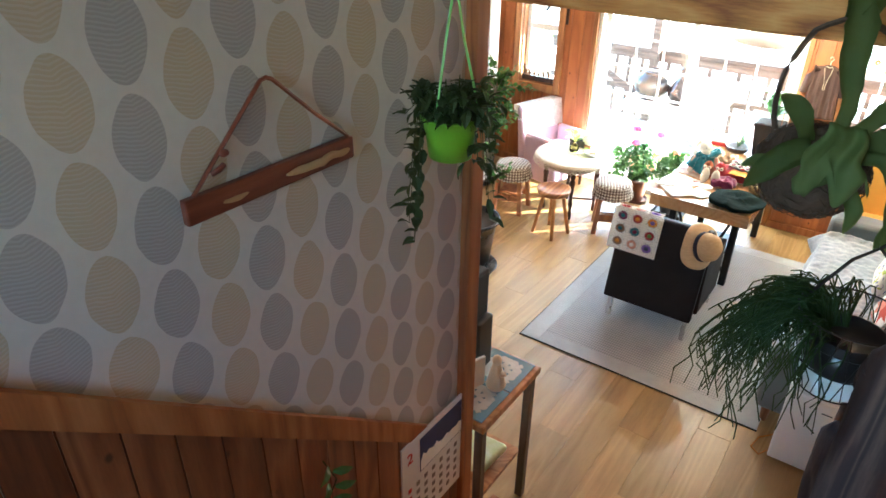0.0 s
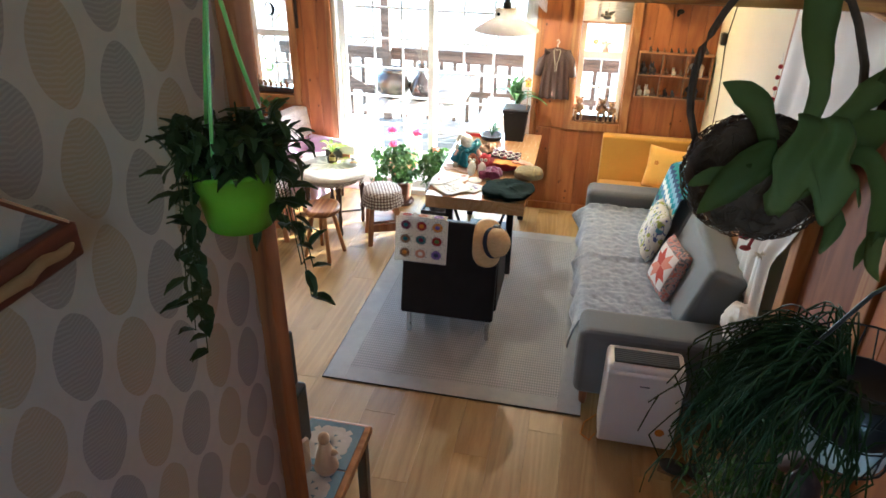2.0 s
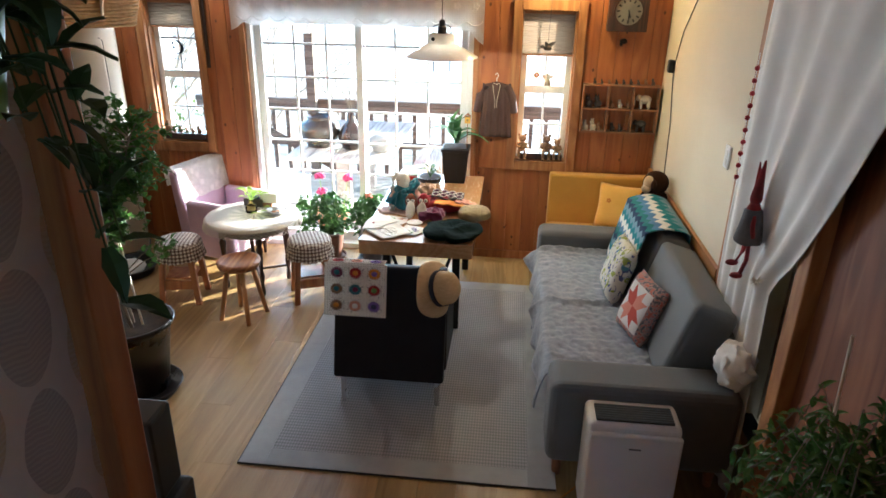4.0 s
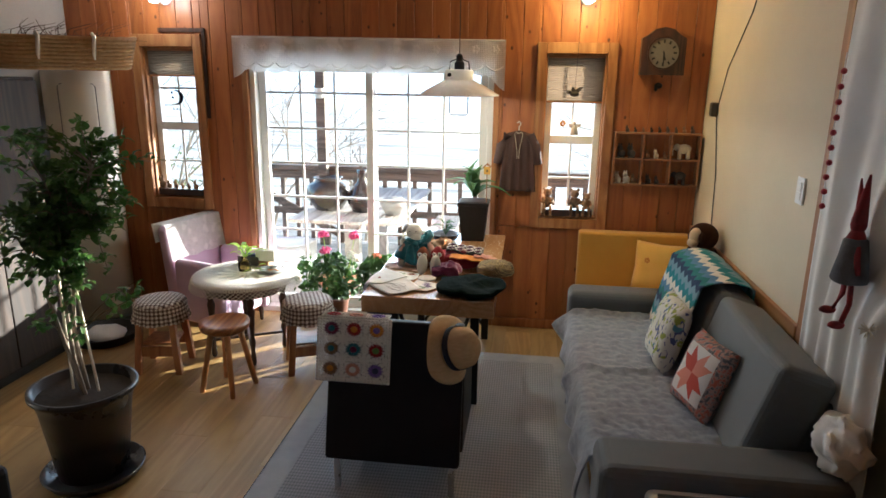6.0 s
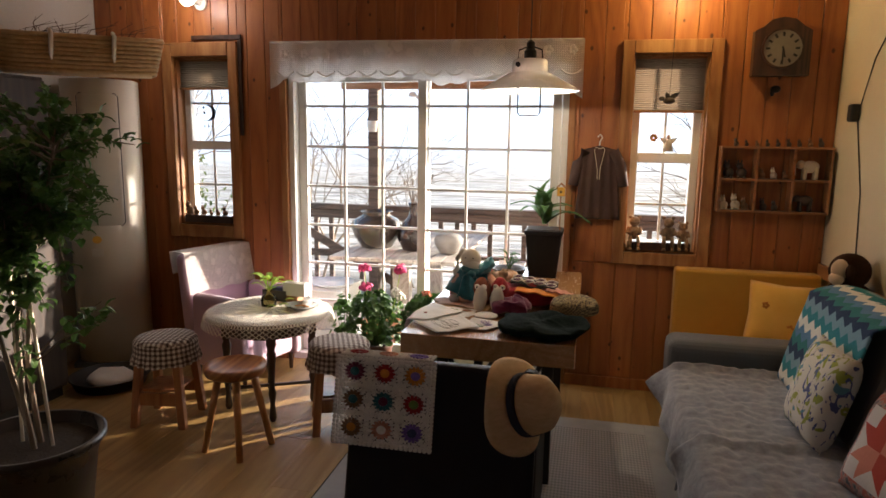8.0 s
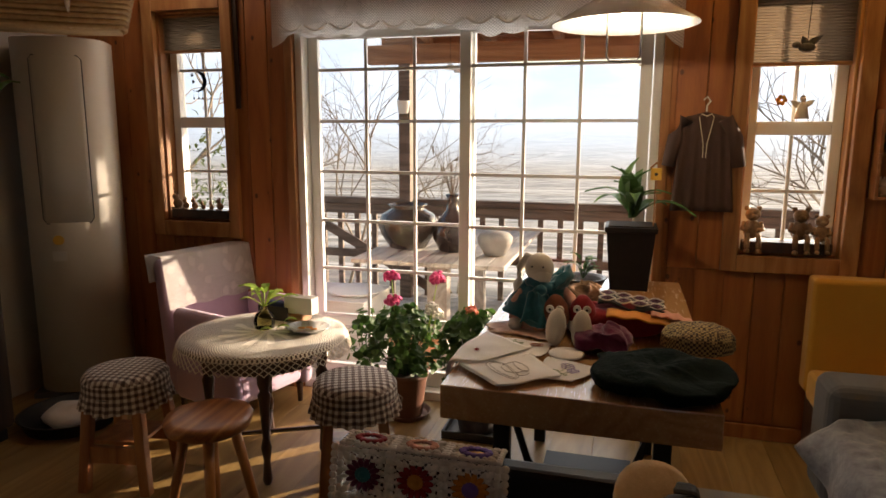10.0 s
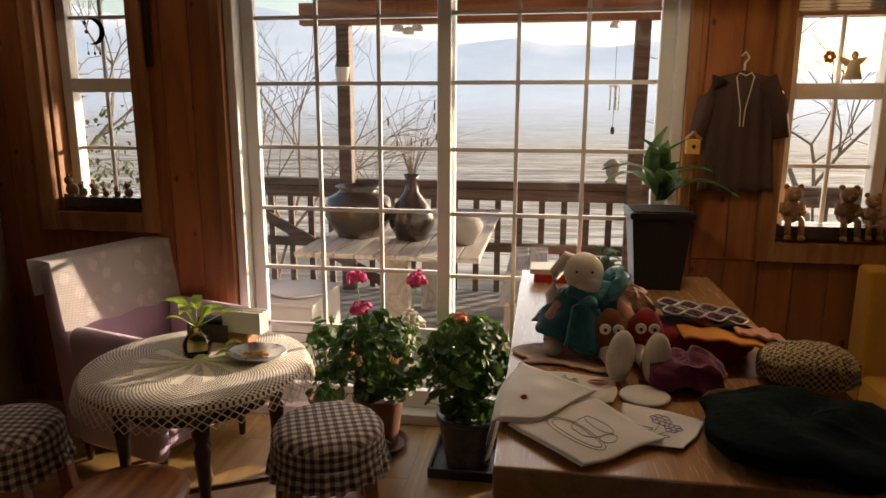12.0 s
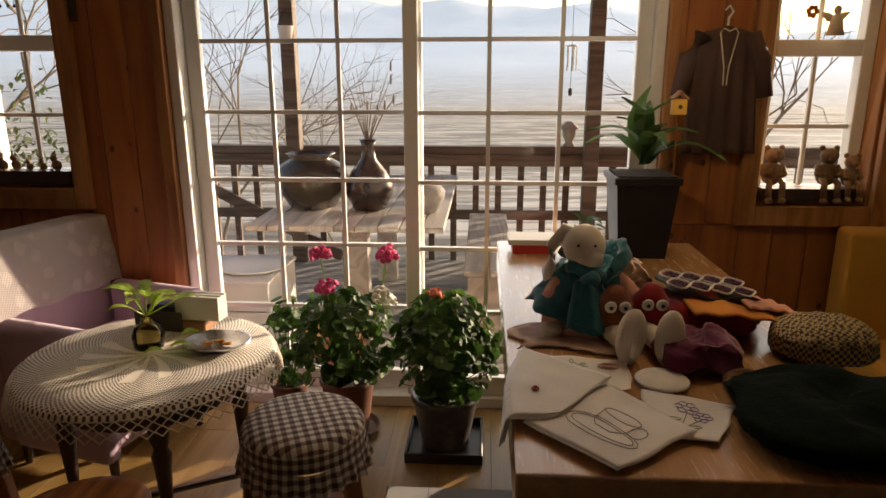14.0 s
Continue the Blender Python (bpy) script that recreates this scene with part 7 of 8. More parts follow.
bw = thing("bonsai_bowl", "small plant in a shallow black bowl", "plant", (-0.885, 6.07, D))
part("bowl", lathe(B(), [(0.05, 0), (0.085, 0.012), (0.1, 0.045), (0.104, 0.05), (0.095, 0.05), (0.08, 0.035), (0, 0.035)], 28), POTBLK, bw, smooth=True)
part("soil", lathe(B(), [(0, 0.043), (0.09, 0.041)], 18, cap=False), SOIL, bw)
t = B()
r = random.Random(31)
for k in range(15):
    a, up = r.uniform(0, 6.283), r.uniform(0.02, 0.1)
    c = Vector((math.cos(a) * 0.02, math.sin(a) * 0.02, 0.04 + up))
    tube(t, [(0, 0, 0.04), c], 0.002, 4)
    leaf(t, c, c + Vector((math.cos(a), math.sin(a), r.uniform(-0.1, 0.6))) * r.uniform(0.04, 0.07), 0.028)
part("foliage", t, LEAF_DRAC, bw)

pt = thing("tall_planter", "dark square planter with a dracaena on the worktable", "plant", (-0.69, 6.15, D))
t = B()
bmesh.ops.create_cone(t, cap_ends=True, segments=4, radius1=0.112, radius2=0.145, depth=0.27, matrix=Matrix.Translation((0, 0, 0.135)) @ Matrix.Rotation(radians(45), 4, "Z"))
PLANTERM = basic("planter_glaze", (0.008, 0.007, 0.007), (0.018, 0.014, 0.013), 0.5, 6, 60, 0.1, spec=0.2)
part("pot", t, PLANTERM, pt)
part("rim", box(B(), -0.11, 0.11, -0.11, 0.11, 0.255, 0.278, 0.004), PLANTERM, pt)
part("soil", box(B(), -0.095, 0.095, -0.095, 0.095, 0.279, 0.283), SOIL, pt)
t = B()
for k in range(17):
    a, el = k * 2.4 + r.uniform(-0.3, 0.3), 0.25 + 1.15 * k / 16
    ln = r.uniform(0.19, 0.28)
    d = Vector((math.cos(a) * math.cos(el), math.sin(a) * math.cos(el), math.sin(el)))
    b0 = Vector((r.uniform(-0.015, 0.015), r.uniform(-0.015, 0.015), 0.3 + r.uniform(0, 0.06)))
    leaf(t, b0, b0 + d * ln + Vector((0, 0, -0.05 * math.cos(el))), 0.066, curl=0.26, n=6)
part("foliage", t, LEAF_DRAC, pt)
bh = thing("bird_house", "tiny yellow wooden bird house on a stick", "ornament", (-0.60, 6.10, 1.02))
part("stick", tube(B(), [(0, 0, 0), (0, 0, 0.22)], 0.003, 5), TRIM, bh)
part("house", box(B(), -0.022, 0.022, -0.018, 0.018, 0.2, 0.25, 0.002, 1), YELLOW2, bh)
rf = B()
box(rf, -0.034, 0.004, -0.024, 0.024, -0.003, 0.003, m=Matrix.Translation((0, 0, 0.272)) @ Matrix.Rotation(radians(-42), 4, "Y"))
box(rf, -0.004, 0.034, -0.024, 0.024, -0.003, 0.003, m=Matrix.Translation((0, 0, 0.272)) @ Matrix.Rotation(radians(42), 4, "Y"))
part("roof", rf, TRIM, bh)
part("hole", lathe(B(), [(0, 0), (0.007, 0), (0.007, 0.001), (0, 0.001)], 12, Matrix.Translation((0, -0.0185, 0.225)) @ Matrix.Rotation(radians(90), 4, "X")), BLACKPL, bh)

# ---- table corner ----
rt = thing("round_table", "small dark round table on turned legs", "table", (-2.18, 5.57, 0))
rt.scale = (1.1, 1.1, 1.0)
part("tabletop", lathe(B(), [(0, 0.535), (0.30, 0.535), (0.31, 0.545), (0.31, 0.56), (0.3, 0.568), (0, 0.568)], 48), DARKW, rt, smooth=True)
part("apron", lathe(B(), [(0.21, 0.46), (0.22, 0.46), (0.22, 0.534), (0.21, 0.534)], 32, cap=False), DARKW, rt)
for k in range(4):
    a = 0.5 + k * math.pi / 2
    part("leg", lathe(B(), [(0.012, 0), (0.018, 0.02), (0.012, 0.1), (0.02, 0.16), (0.012, 0.2), (0.02, 0.34), (0.024, 0.38), (0.016, 0.4), (0.024, 0.43), (0.024, 0.534)], 14, Matrix.Translation((0.215 * math.cos(a), 0.215 * math.sin(a), 0))), DARKW, rt, smooth=True)
part("stretcher", tube(tube(B(), [(-0.19, -0.1, 0.12), (0.19, 0.1, 0.12)], 0.01, 6), [(-0.1, 0.19, 0.12), (0.1, -0.19, 0.12)], 0.01, 6), DARKW, rt)


def doily_mat():
    m, N, L, P = material("cream_crochet_doily")
    tc, sp = N.new("ShaderNodeTexCoord"), N.new("ShaderNodeSeparateXYZ")
    L.new(tc.outputs["Object"], sp.inputs[0])
    x, y_ = sp.outputs[0], sp.outputs[1]
    rad = calc(N, L, "SQRT", calc(N, L, "ADD", calc(N, L, "MULTIPLY", x, x), calc(N, L, "MULTIPLY", y_, y_)))
    ang = calc(N, L, "ARCTAN2", y_, x)
    star = calc(N, L, "SINE", calc(N, L, "ADD", calc(N, L, "MULTIPLY", ang, 12.0), calc(N, L, "MULTIPLY", rad, 18.0)))
    ring = calc(N, L, "SINE", calc(N, L, "MULTIPLY_ADD", noisef(N, L, tc.outputs["Object"], 9, 2), 5.0, calc(N, L, "MULTIPLY", rad, 560.0)))
    spoke = calc(N, L, "SINE", calc(N, L, "MULTIPLY", ang, 120.0))
    hole = calc(N, L, "MULTIPLY", calc(N, L, "GREATER_THAN", calc(N, L, "MULTIPLY", ring, spoke), 0.12), calc(N, L, "GREATER_THAN", calc(N, L, "ADD", calc(N, L, "MULTIPLY", star, calc(N, L, "LESS_THAN", rad, 0.17)), noisef(N, L, tc.outputs["Object"], 20, 2)), 0.25))
    P.inputs["Base Color"].default_value = (0.84, 0.79, 0.69, 1)
    P.inputs["Roughness"].default_value = 0.95
    tp, mx = N.new("ShaderNodeBsdfTransparent"), N.new("ShaderNodeMixShader")
    L.new(calc(N, L, "MULTIPLY", hole, 0.9), mx.inputs[0])
    L.new(P.outputs[0], mx.inputs[1]), L.new(tp.outputs[0], mx.inputs[2])
    L.new(mx.outputs[0], N["Material Output"].inputs[0])
    bump(N, L, P, star, 0.3, 0.002)
    return m


DOILY = doily_mat()
dl = thing("doily", "cream crochet doily with a looped lace hem", "tablecloth", (-2.18, 5.57, 0.570))
dl.scale = (1.1, 1.1, 1.0)
part("cloth", lathe(B(), [(0, 0.003), (0.1, 0.0035), (0.2, 0.003), (0.305, 0.003), (0.316, -0.004), (0.322, -0.02)], 72, cap=False), DOILY, dl, smooth=True)
hem = B()
for row in range(4):
    n = 66
    for k in range(n):
        a, b = (k + 0.5 * (row % 2)) * 6.2832 / n, (k + 0.5 + 0.5 * (row % 2)) * 6.2832 / n
        c = (k + 1 + 0.5 * (row % 2)) * 6.2832 / n
        r0, z0, z1 = 0.322 + 0.003 * row, -0.018 - 0.012 * row, -0.032 - 0.012 * row
        tube(hem, [(r0 * math.cos(a), r0 * math.sin(a), z0), ((r0 + 0.003) * math.cos(b), (r0 + 0.003) * math.sin(b), z1), (r0 * math.cos(c), r0 * math.sin(c), z0)], 0.0022, 4)
part("hem", hem, LINEN, dl)

gv = thing("glass_vase", "small amber glass vase with lime green sprigs", "vase", (-2.20, 5.61, 0.574))
part("bottle", lathe(B(), [(0.02, 0), (0.03, 0.004), (0.033, 0.03), (0.026, 0.048), (0.012, 0.058), (0.011, 0.068), (0.016, 0.073), (0.009, 0.07), (0.009, 0.06), (0, 0.055)], 24), BOTTLE, gv, smooth=True)
t = B()
r = random.Random(40)
for k in range(16):
    d = Vector((r.uniform(-0.035, 0.05), r.uniform(-0.03, 0.03), r.uniform(0.015, 0.06)))
    p = Vector((0, 0, 0.07))
    tube(t, [p, p + d], 0.0015, 4)
    leaf(t, p + d, p + d + Vector((d.x, d.y, 0.005)).normalized() * 0.05, 0.028)
for p in ((0.06, -0.03, 0.015), (0.02, -0.06, 0.012), (0.07, 0.0, 0.03)):
    leaf(t, p, Vector(p) + Vector((0.035, 0.01, 0.004)), 0.028)
gv.scale = (1.4, 1.4, 1.4)
tagged(part("foliage", t, LEAF_LIME, gv), kind="stuff")
o = put("silver_dish", lathe(B(), [(0, 0.003), (0.05, 0.003), (0.075, 0.014), (0.08, 0.015), (0.076, 0.011), (0.05, 0.0), (0, 0.0)], 32), CHROME, (-2.005, 5.63, 0.574), smooth=True)
o.scale = (1.25, 1.05, 1.5)
tagged(o, "oval silver dish with a fluted rim", "dish")
for k in range(3):
    o = put("dry_leaf", rough_up(ball(B(), (0, 0, 0.006), (0.018, 0.012, 0.004), 8), 60, 0.006), ORANGE, (-2.03 + 0.028 * k, 5.625 + 0.016 * (k % 2), 0.581), smooth=True)
    tagged(o, "curled dry leaf in the dish", "leaf", "dry leaves")
nb = thing("napkin_holder", "wooden holder with paper napkins and a navy packet", "napkin holder", (-2.18, 5.78, 0.574), -6)
nb.scale = (1.45, 1.3, 1.15)
part("block", box(B(), -0.09, 0.07, -0.03, 0.03, 0, 0.03, 0.003, 1), SHELFW, nb)
part("side", box(B(), -0.09, 0.02, -0.034, -0.031, 0, 0.055), FIGD, nb)
for k in range(5):
    part("napkin", box(B(), 0.0, 0.1, -0.022 + 0.009 * k, -0.015 + 0.009 * k, 0.031, 0.098 - 0.003 * (k % 2), 0.001, 1), WHITECL, nb)
part("packet", box(B(), -0.07, 0.03, -0.02, 0.012, 0.031, 0.068, 0.004, 1), BLUECL, nb)


def gingham_stool(loc, rz):
    s = thing("covered_stool", "wooden stool with a brown gingham seat cover", "stool", loc, rz, "gingham stools")
    c = lathe(B(), [(0, 0.478), (0.12, 0.476), (0.15, 0.468), (0.163, 0.45), (0.165, 0.41), (0.163, 0.40)], 44, cap=False)
    o = part("cover", c, GINGHAM, s, "brown and white gingham cover", True)
    G = 0.026

    def uvs(co, n):
        return (co.x / G, co.y / G) if abs(n.z) > 0.5 else (math.atan2(co.y, co.x) * 0.165 / G, co.z / G)
    uv_xy(o, uvs)
    sk = B()
    sheet(sk, lambda u, v: Vector(((0.166 + (0.012 + 0.007 * math.sin(u * 150)) * v) * math.cos(u * 6.2832), (0.166 + (0.012 + 0.007 * math.sin(u * 150)) * v) * math.sin(u * 6.2832), 0.402 - 0.062 * v + 0.004 * math.sin(u * 40))), 150, 4)
    o = part("frill", sk, GINGHAM, s, "gathered gingham frill", True)
    uv_xy(o, lambda co, n: (math.atan2(co.y, co.x) * 0.165 / G, co.z / G))
    part("seat", lathe(B(), [(0, 0.42), (0.15, 0.42), (0.155, 0.44), (0.15, 0.455), (0, 0.455)], 28), STOOLRED, s)
    part("tie", tube(B(), [(0.165, -0.02, 0.402), (0.185, 0.0, 0.38), (0.18, 0.02, 0.345)], 0.003, 4), GREYT, s)
    for sx in (-1, 1):
        for sy in (-1, 1):
            leg = box(B(), -0.02, 0.02, -0.02, 0.02, 0, 0.43, 0.003, 1)
            for v in leg.verts:
                k = 1 - v.co.z / 0.43
                v.co.x += sx * (0.095 + 0.035 * k)
                v.co.y += sy * (0.095 + 0.035 * k)
            part("leg", leg, STOOLRED, s)
        part("stretcher", box(B(), -0.1, 0.1, sx * 0.115 - 0.012, sx * 0.115 + 0.012, 0.12, 0.19, 0.003, 1), STOOLRED, s)
    part("shelf", box(B(), -0.1, 0.1, -0.1, 0.1, 0.19, 0.205), STOOLRED, s)
    return s


st = gingham_stool((-2.63, 5.26, 0), 10)
copy_thing(st, pose(-1.70, 5.42, 0, 0, 0, 24))

ws = thing("wooden_stool", "honey coloured stool with a live-edge slab seat", "stool", (-2.085, 5.03, 0), 0)
seat = lathe(B(), [(0, 0.385), (0.12, 0.385), (0.145, 0.40), (0.152, 0.425), (0.147, 0.437), (0.12, 0.44), (0.06, 0.434), (0, 0.432)], 40)
for v in seat.verts:
    k = 1 + 0.06 * noise.noise(Vector((v.co.x * 9, v.co.y * 9, 0)))
    v.co.x, v.co.y = v.co.x * k, v.co.y * k
part("seat", seat, STOOLTOP, ws, "slab seat with rippled grain", True)
for k in range(4):
    a = 0.55 + k * math.pi / 2
    c, s_ = math.cos(a), math.sin(a)
    part("leg", tube(B(), [(0.16 * c, 0.16 * s_, 0.0), (0.08 * c, 0.08 * s_, 0.39)], 0.016, 10, 0.019), STOOLW, ws, smooth=True)

pc = thing("lilac_armchair", "lilac tub armchair with a lace cloth over its back", "armchair", (-2.60, 6.03, 0), -16)
pc.scale = (0.78, 0.88, 0.99)
part("seat", box(B(), -0.2, 0.3, -0.24, 0.24, 0.12, 0.42, 0.04, 3), PINKF, pc)
bk = box(B(), -0.33, -0.2, -0.3, 0.3, 0.1, 0.80, 0.045, 4)
for v in bk.verts:
    if v.co.z > 0.4:
        v.co.x -= (v.co.z - 0.4) * 0.22
part("back", bk, PINKF, pc, smooth=True)
for s_ in (-1, 1):
    ar = box(B(), -0.22, 0.32, s_ * 0.27 - 0.045, s_ * 0.27 + 0.045, 0.1, 0.57, 0.04, 4)
    part("arm", ar, PINKF, pc, smooth=True)
for sx in (-0.25, 0.26):
    for sy in (-0.24, 0.24):
        part("leg", lathe(B(), [(0.015, 0), (0.022, 0.11)], 10, Matrix.Translation((sx, sy, 0))), DARKW, pc)


def chair_cloth(u, v):
    y_ = -0.315 + 0.63 * u
    q = v
    if q < 0.6:
        z = 0.56 + 0.265 * q / 0.6
        x = -0.18 - (z - 0.4) * 0.22
    elif q < 0.75:
        k = (q - 0.6) / 0.15
        z = 0.825 - 0.008 * abs(k - 0.5)
        x = -0.275 - 0.155 * k
    else:
        k = (q - 0.75) / 0.25
        z = 0.82 - 0.14 * k
        x = -0.44 + 0.03 * k
    return Vector((x, y_, z + 0.006 * math.sin(y_ * 30) * (1 if q < 0.1 else 0)))


o = put("lace_cloth", sheet(B(), chair_cloth, 30, 40), LACECH, (-2.60, 6.03, 0), -16, smooth=True)
o.scale = (0.78, 0.88, 0.99)
tagged(o, "white floral lace cloth on the lilac chair", "lace cloth")


MOSAIC = basic("mosaic_pot", (0.02, 0.02, 0.024), (0.14, 0.12, 0.11), 0.35, 22, 60, 0.3)


def geranium(loc, potmat, pot, n, heads, spread, height, label, seed):
    r = random.Random(seed)
    g = thing("geranium", label, "plant", loc, group="potted geraniums")
    part("pot", lathe(B(), pot, 26), potmat, g, smooth=True)
    top = max(z for _, z in pot)
    if potmat is MOSAIC:
        w_ = 0.14
        tray = box(B(), -w_, w_, -w_, w_, 0, 0.008, 0.002, 1)
        for a_, b_, c_, d_ in ((-w_, w_, -w_, -w_ + 0.01), (-w_, w_, w_ - 0.01, w_), (-w_, -w_ + 0.01, -w_ + 0.011, w_ - 0.011), (w_ - 0.01, w_, -w_ + 0.011, w_ - 0.011)):
            box(tray, a_, b_, c_, d_, 0.0081, 0.04, 0.003, 1)
        part("saucer", tray, BLACKPL, g, "black square plastic tray")
    else:
        part("saucer", lathe(B(), [(0, 0), (pot[1][0] + 0.03, 0), (pot[1][0] + 0.045, 0.025), (pot[1][0] + 0.04, 0.025), (pot[1][0] + 0.028, 0.006), (0, 0.006)], 26), potmat, g)
    part("soil", lathe(B(), [(0, top - 0.014), (pot[1][0], top - 0.016)], 18, cap=False), SOIL, g)
    lv, sm = B(), B()
    for k in range(int(n * 1.7)):
        a, rr, z = r.uniform(0, 6.283), spread * math.sqrt(r.random()), top + height * r.random() ** 0.8
        rr *= 0.6 + 0.5 * math.sin(math.pi * min(1, (z - top) / height * 0.9 + 0.1))
        c = Vector((rr * math.cos(a), rr * math.sin(a), z))
        if k % 4 == 0:
            tube(sm, [(0.02 * math.cos(a), 0.02 * math.sin(a), top - 0.02), (c.x * 0.5, c.y * 0.5, (top + z) / 2), c], 0.0022, 4, 0.0015)
        # a round leaf with a wavy rim
        s_, nrm = r.uniform(0.014, 0.029), (Vector((math.cos(a) * 0.7, math.sin(a) * 0.7, 0.6)) + rnd_dir(r) * 0.6).normalized()
        u = nrm.orthogonal().normalized()
        w = nrm.cross(u)
        mid = lv.verts.new(c - nrm * s_ * 0.2)
        ring = [lv.verts.new(c + (u * math.cos(q * 0.7854) + w * math.sin(q * 0.7854)) * s_ * r.uniform(0.85, 1.1) + nrm * s_ * r.uniform(-0.1, 0.2)) for q in range(8)]
        for q in range(8):
            lv.faces.new((mid, ring[q], ring[(q + 1) % 8]))
    tagged(part("foliage", lv, LEAF_GERA, g), kind="stuff")
    tagged(part("stem", sm, LEAF_GERA, g), kind="stuff")
    for (hx, hy, hz), mat, rad in heads:
        f = B()
        for k in range(34):
            d = rnd_dir(r, -0.4)
            p = Vector((hx, hy, hz)) + d * rad * r.uniform(0.6, 1)
            ball(f, p, (rad * 0.3, rad * 0.3, rad * 0.16), 6, d.to_track_quat("Z", "Y").to_matrix().to_4x4())
        b_ = part("bloom", f, mat, g)
        part("stalk", tube(B(), [(hx * 0.6, hy * 0.6, top + height * 0.4), (hx, hy, hz)], 0.0025, 5), LEAF_LIME, b_)


geranium((-1.74, 6.17, 0), POTBRN, [(0.07, 0), (0.075, 0.01), (0.1, 0.2), (0.108, 0.21), (0.108, 0.23), (0.1, 0.23), (0.09, 0.2), (0, 0.2)], 230,
         [((-0.09, 0.03, 0.70), PINKFL, 0.04), ((-0.05, -0.06, 0.60), PINKFL, 0.042), ((0.17, -0.04, 0.72), PINKFL, 0.042), ((0.15, -0.06, 0.575), WHITEFL, 0.038), ((0.17, -0.04, 0.545), WHITEFL, 0.03)],
         0.19, 0.33, "geranium with pink blooms in a brown clay pot", 51)
geranium((-1.36, 6.09, 0), MOSAIC, [(0.085, 0), (0.09, 0.03), (0.12, 0.19), (0.128, 0.195), (0.128, 0.215), (0.12, 0.215), (0.11, 0.19), (0, 0.19)], 330,
         [((-0.04, 0.03, 0.575), SALMONFL, 0.032)], 0.19, 0.36, "bushy geranium in a dark mosaic pot", 52)
geranium((-1.99, 6.24, 0), POTBRN, [(0.05, 0), (0.055, 0.01), (0.07, 0.15), (0.075, 0.155), (0.075, 0.17), (0.07, 0.17), (0.06, 0.15), (0, 0.15)], 60, [], 0.09, 0.34, "small leafy geranium in a brown pot", 53)

# ---- left corner ----
acx = thing("air_conditioner", "tall ivory floor-standing air conditioner", "air conditioner", (-3.58, 6.02, 0), 28)
acx.scale = (1.1, 1.0, 1.0)
t = B()
prof = [(-0.2, 0.15)] + [(-0.2 * math.cos(a), -0.15 * math.sin(a)) for a in np.linspace(0, math.pi, 13)] + [(0.2, 0.15)]
lo, hi = [t.verts.new((x, y_, 0.03)) for x, y_ in prof], [t.verts.new((x, y_, 1.88)) for x, y_ in prof]
t.faces.new(lo), t.faces.new(hi)
for k in range(15):
    t.faces.new((lo[k], lo[(k + 1) % 15], hi[(k + 1) % 15], hi[k]))
part("body", t, ACWHITE, acx, smooth=True)
part("foot", box(B(), -0.21, 0.21, -0.13, 0.16, 0, 0.029), GREYPL, acx)
g = sheet(B(), lambda u, v: Vector((-0.088 + 0.21 * u, -0.15 * math.sqrt(1 - ((-0.088 + 0.21 * u) / 0.2) ** 2) - 0.0012, 0.95 + 0.835 * v)), 16, 1, 0.0008)
part("outlet_panel", g, ACWHITE, acx, smooth=True)
SEAM = [(-0.09, 0.97), (-0.09, 1.77), (-0.075, 1.79), (0.11, 1.79), (0.125, 1.77), (0.125, 0.97), (0.11, 0.945), (-0.075, 0.945), (-0.09, 0.97)]
part("seam", tube(B(), [(x, -0.15 * math.sqrt(1 - (x / 0.2) ** 2) - 0.0015, z) for x, z in SEAM], 0.0028, 4), GREYPL, acx)
part("badge", lathe(B(), [(0, 0), (0.025, 0), (0.025, 0.003), (0, 0.003)], 18, Matrix.Translation((-0.03, -0.1505, 0.86)) @ Matrix.Rotation(radians(90), 4, "X")), YELLOW2, acx)
part("label", box(B(), -0.06, 0.0, -0.153, -0.1505, 0.75, 0.80), HATCH, acx)

cbn = thing("cabinet", "tall dark wooden cabinet under the wicker basket", "cabinet", (-3.62, 4.93, 0))
part("body", box(B(), -0.22, 0.2, -0.48, 0.48, 0.06, 1.84, 0.006), DARKM, cbn)
part("plinth", box(B(), -0.2, 0.18, -0.46, 0.46, 0, 0.059), BLACKPL, cbn)
for s_ in (-1, 1):
    dr = part("door", box(B(), 0.201, 0.22, 0.005 if s_ > 0 else -0.47, 0.47 if s_ > 0 else -0.005, 0.08, 1.82, 0.004), DARKM, cbn)
    part("handle", tube(B(), [(0.235, s_ * 0.05, 0.9), (0.235, s_ * 0.05, 1.02)], 0.006, 6), IRON, dr)

wk = thing("wicker_basket", "long woven wicker basket with rope bands and twigs", "basket", (-3.45, 5.72, 1.885), 36)
sl = B()
for row in range(9):
    z, grow = 0.01 + 0.024 * row, 0.006 * row
    L_, W_ = 0.42 + grow, 0.13 + grow * 0.6
    pts = []
    for k in range(33):
        a = k * 6.2832 / 32
        pts.append((L_ * math.copysign(abs(math.cos(a)) ** 0.5, math.cos(a)), W_ * math.copysign(abs(math.sin(a)) ** 0.5, math.sin(a)), z + 0.012 * abs(math.cos(a)) ** 3))
    tube(sl, pts, 0.013, 6)
box(sl, -0.4, 0.4, -0.11, 0.11, 0.002, 0.014)
part("weave", sl, WICKER, wk, smooth=True)
for x in (-0.12, 0.2):
    part("band", tube(B(), [(x, -0.12, 0.0), (x, -0.155, 0.1), (x + 0.01, -0.185, 0.21), (x, -0.15, 0.23)], 0.012, 8), ROPE, wk, "pale rope band", True)
t = B()
r = random.Random(61)
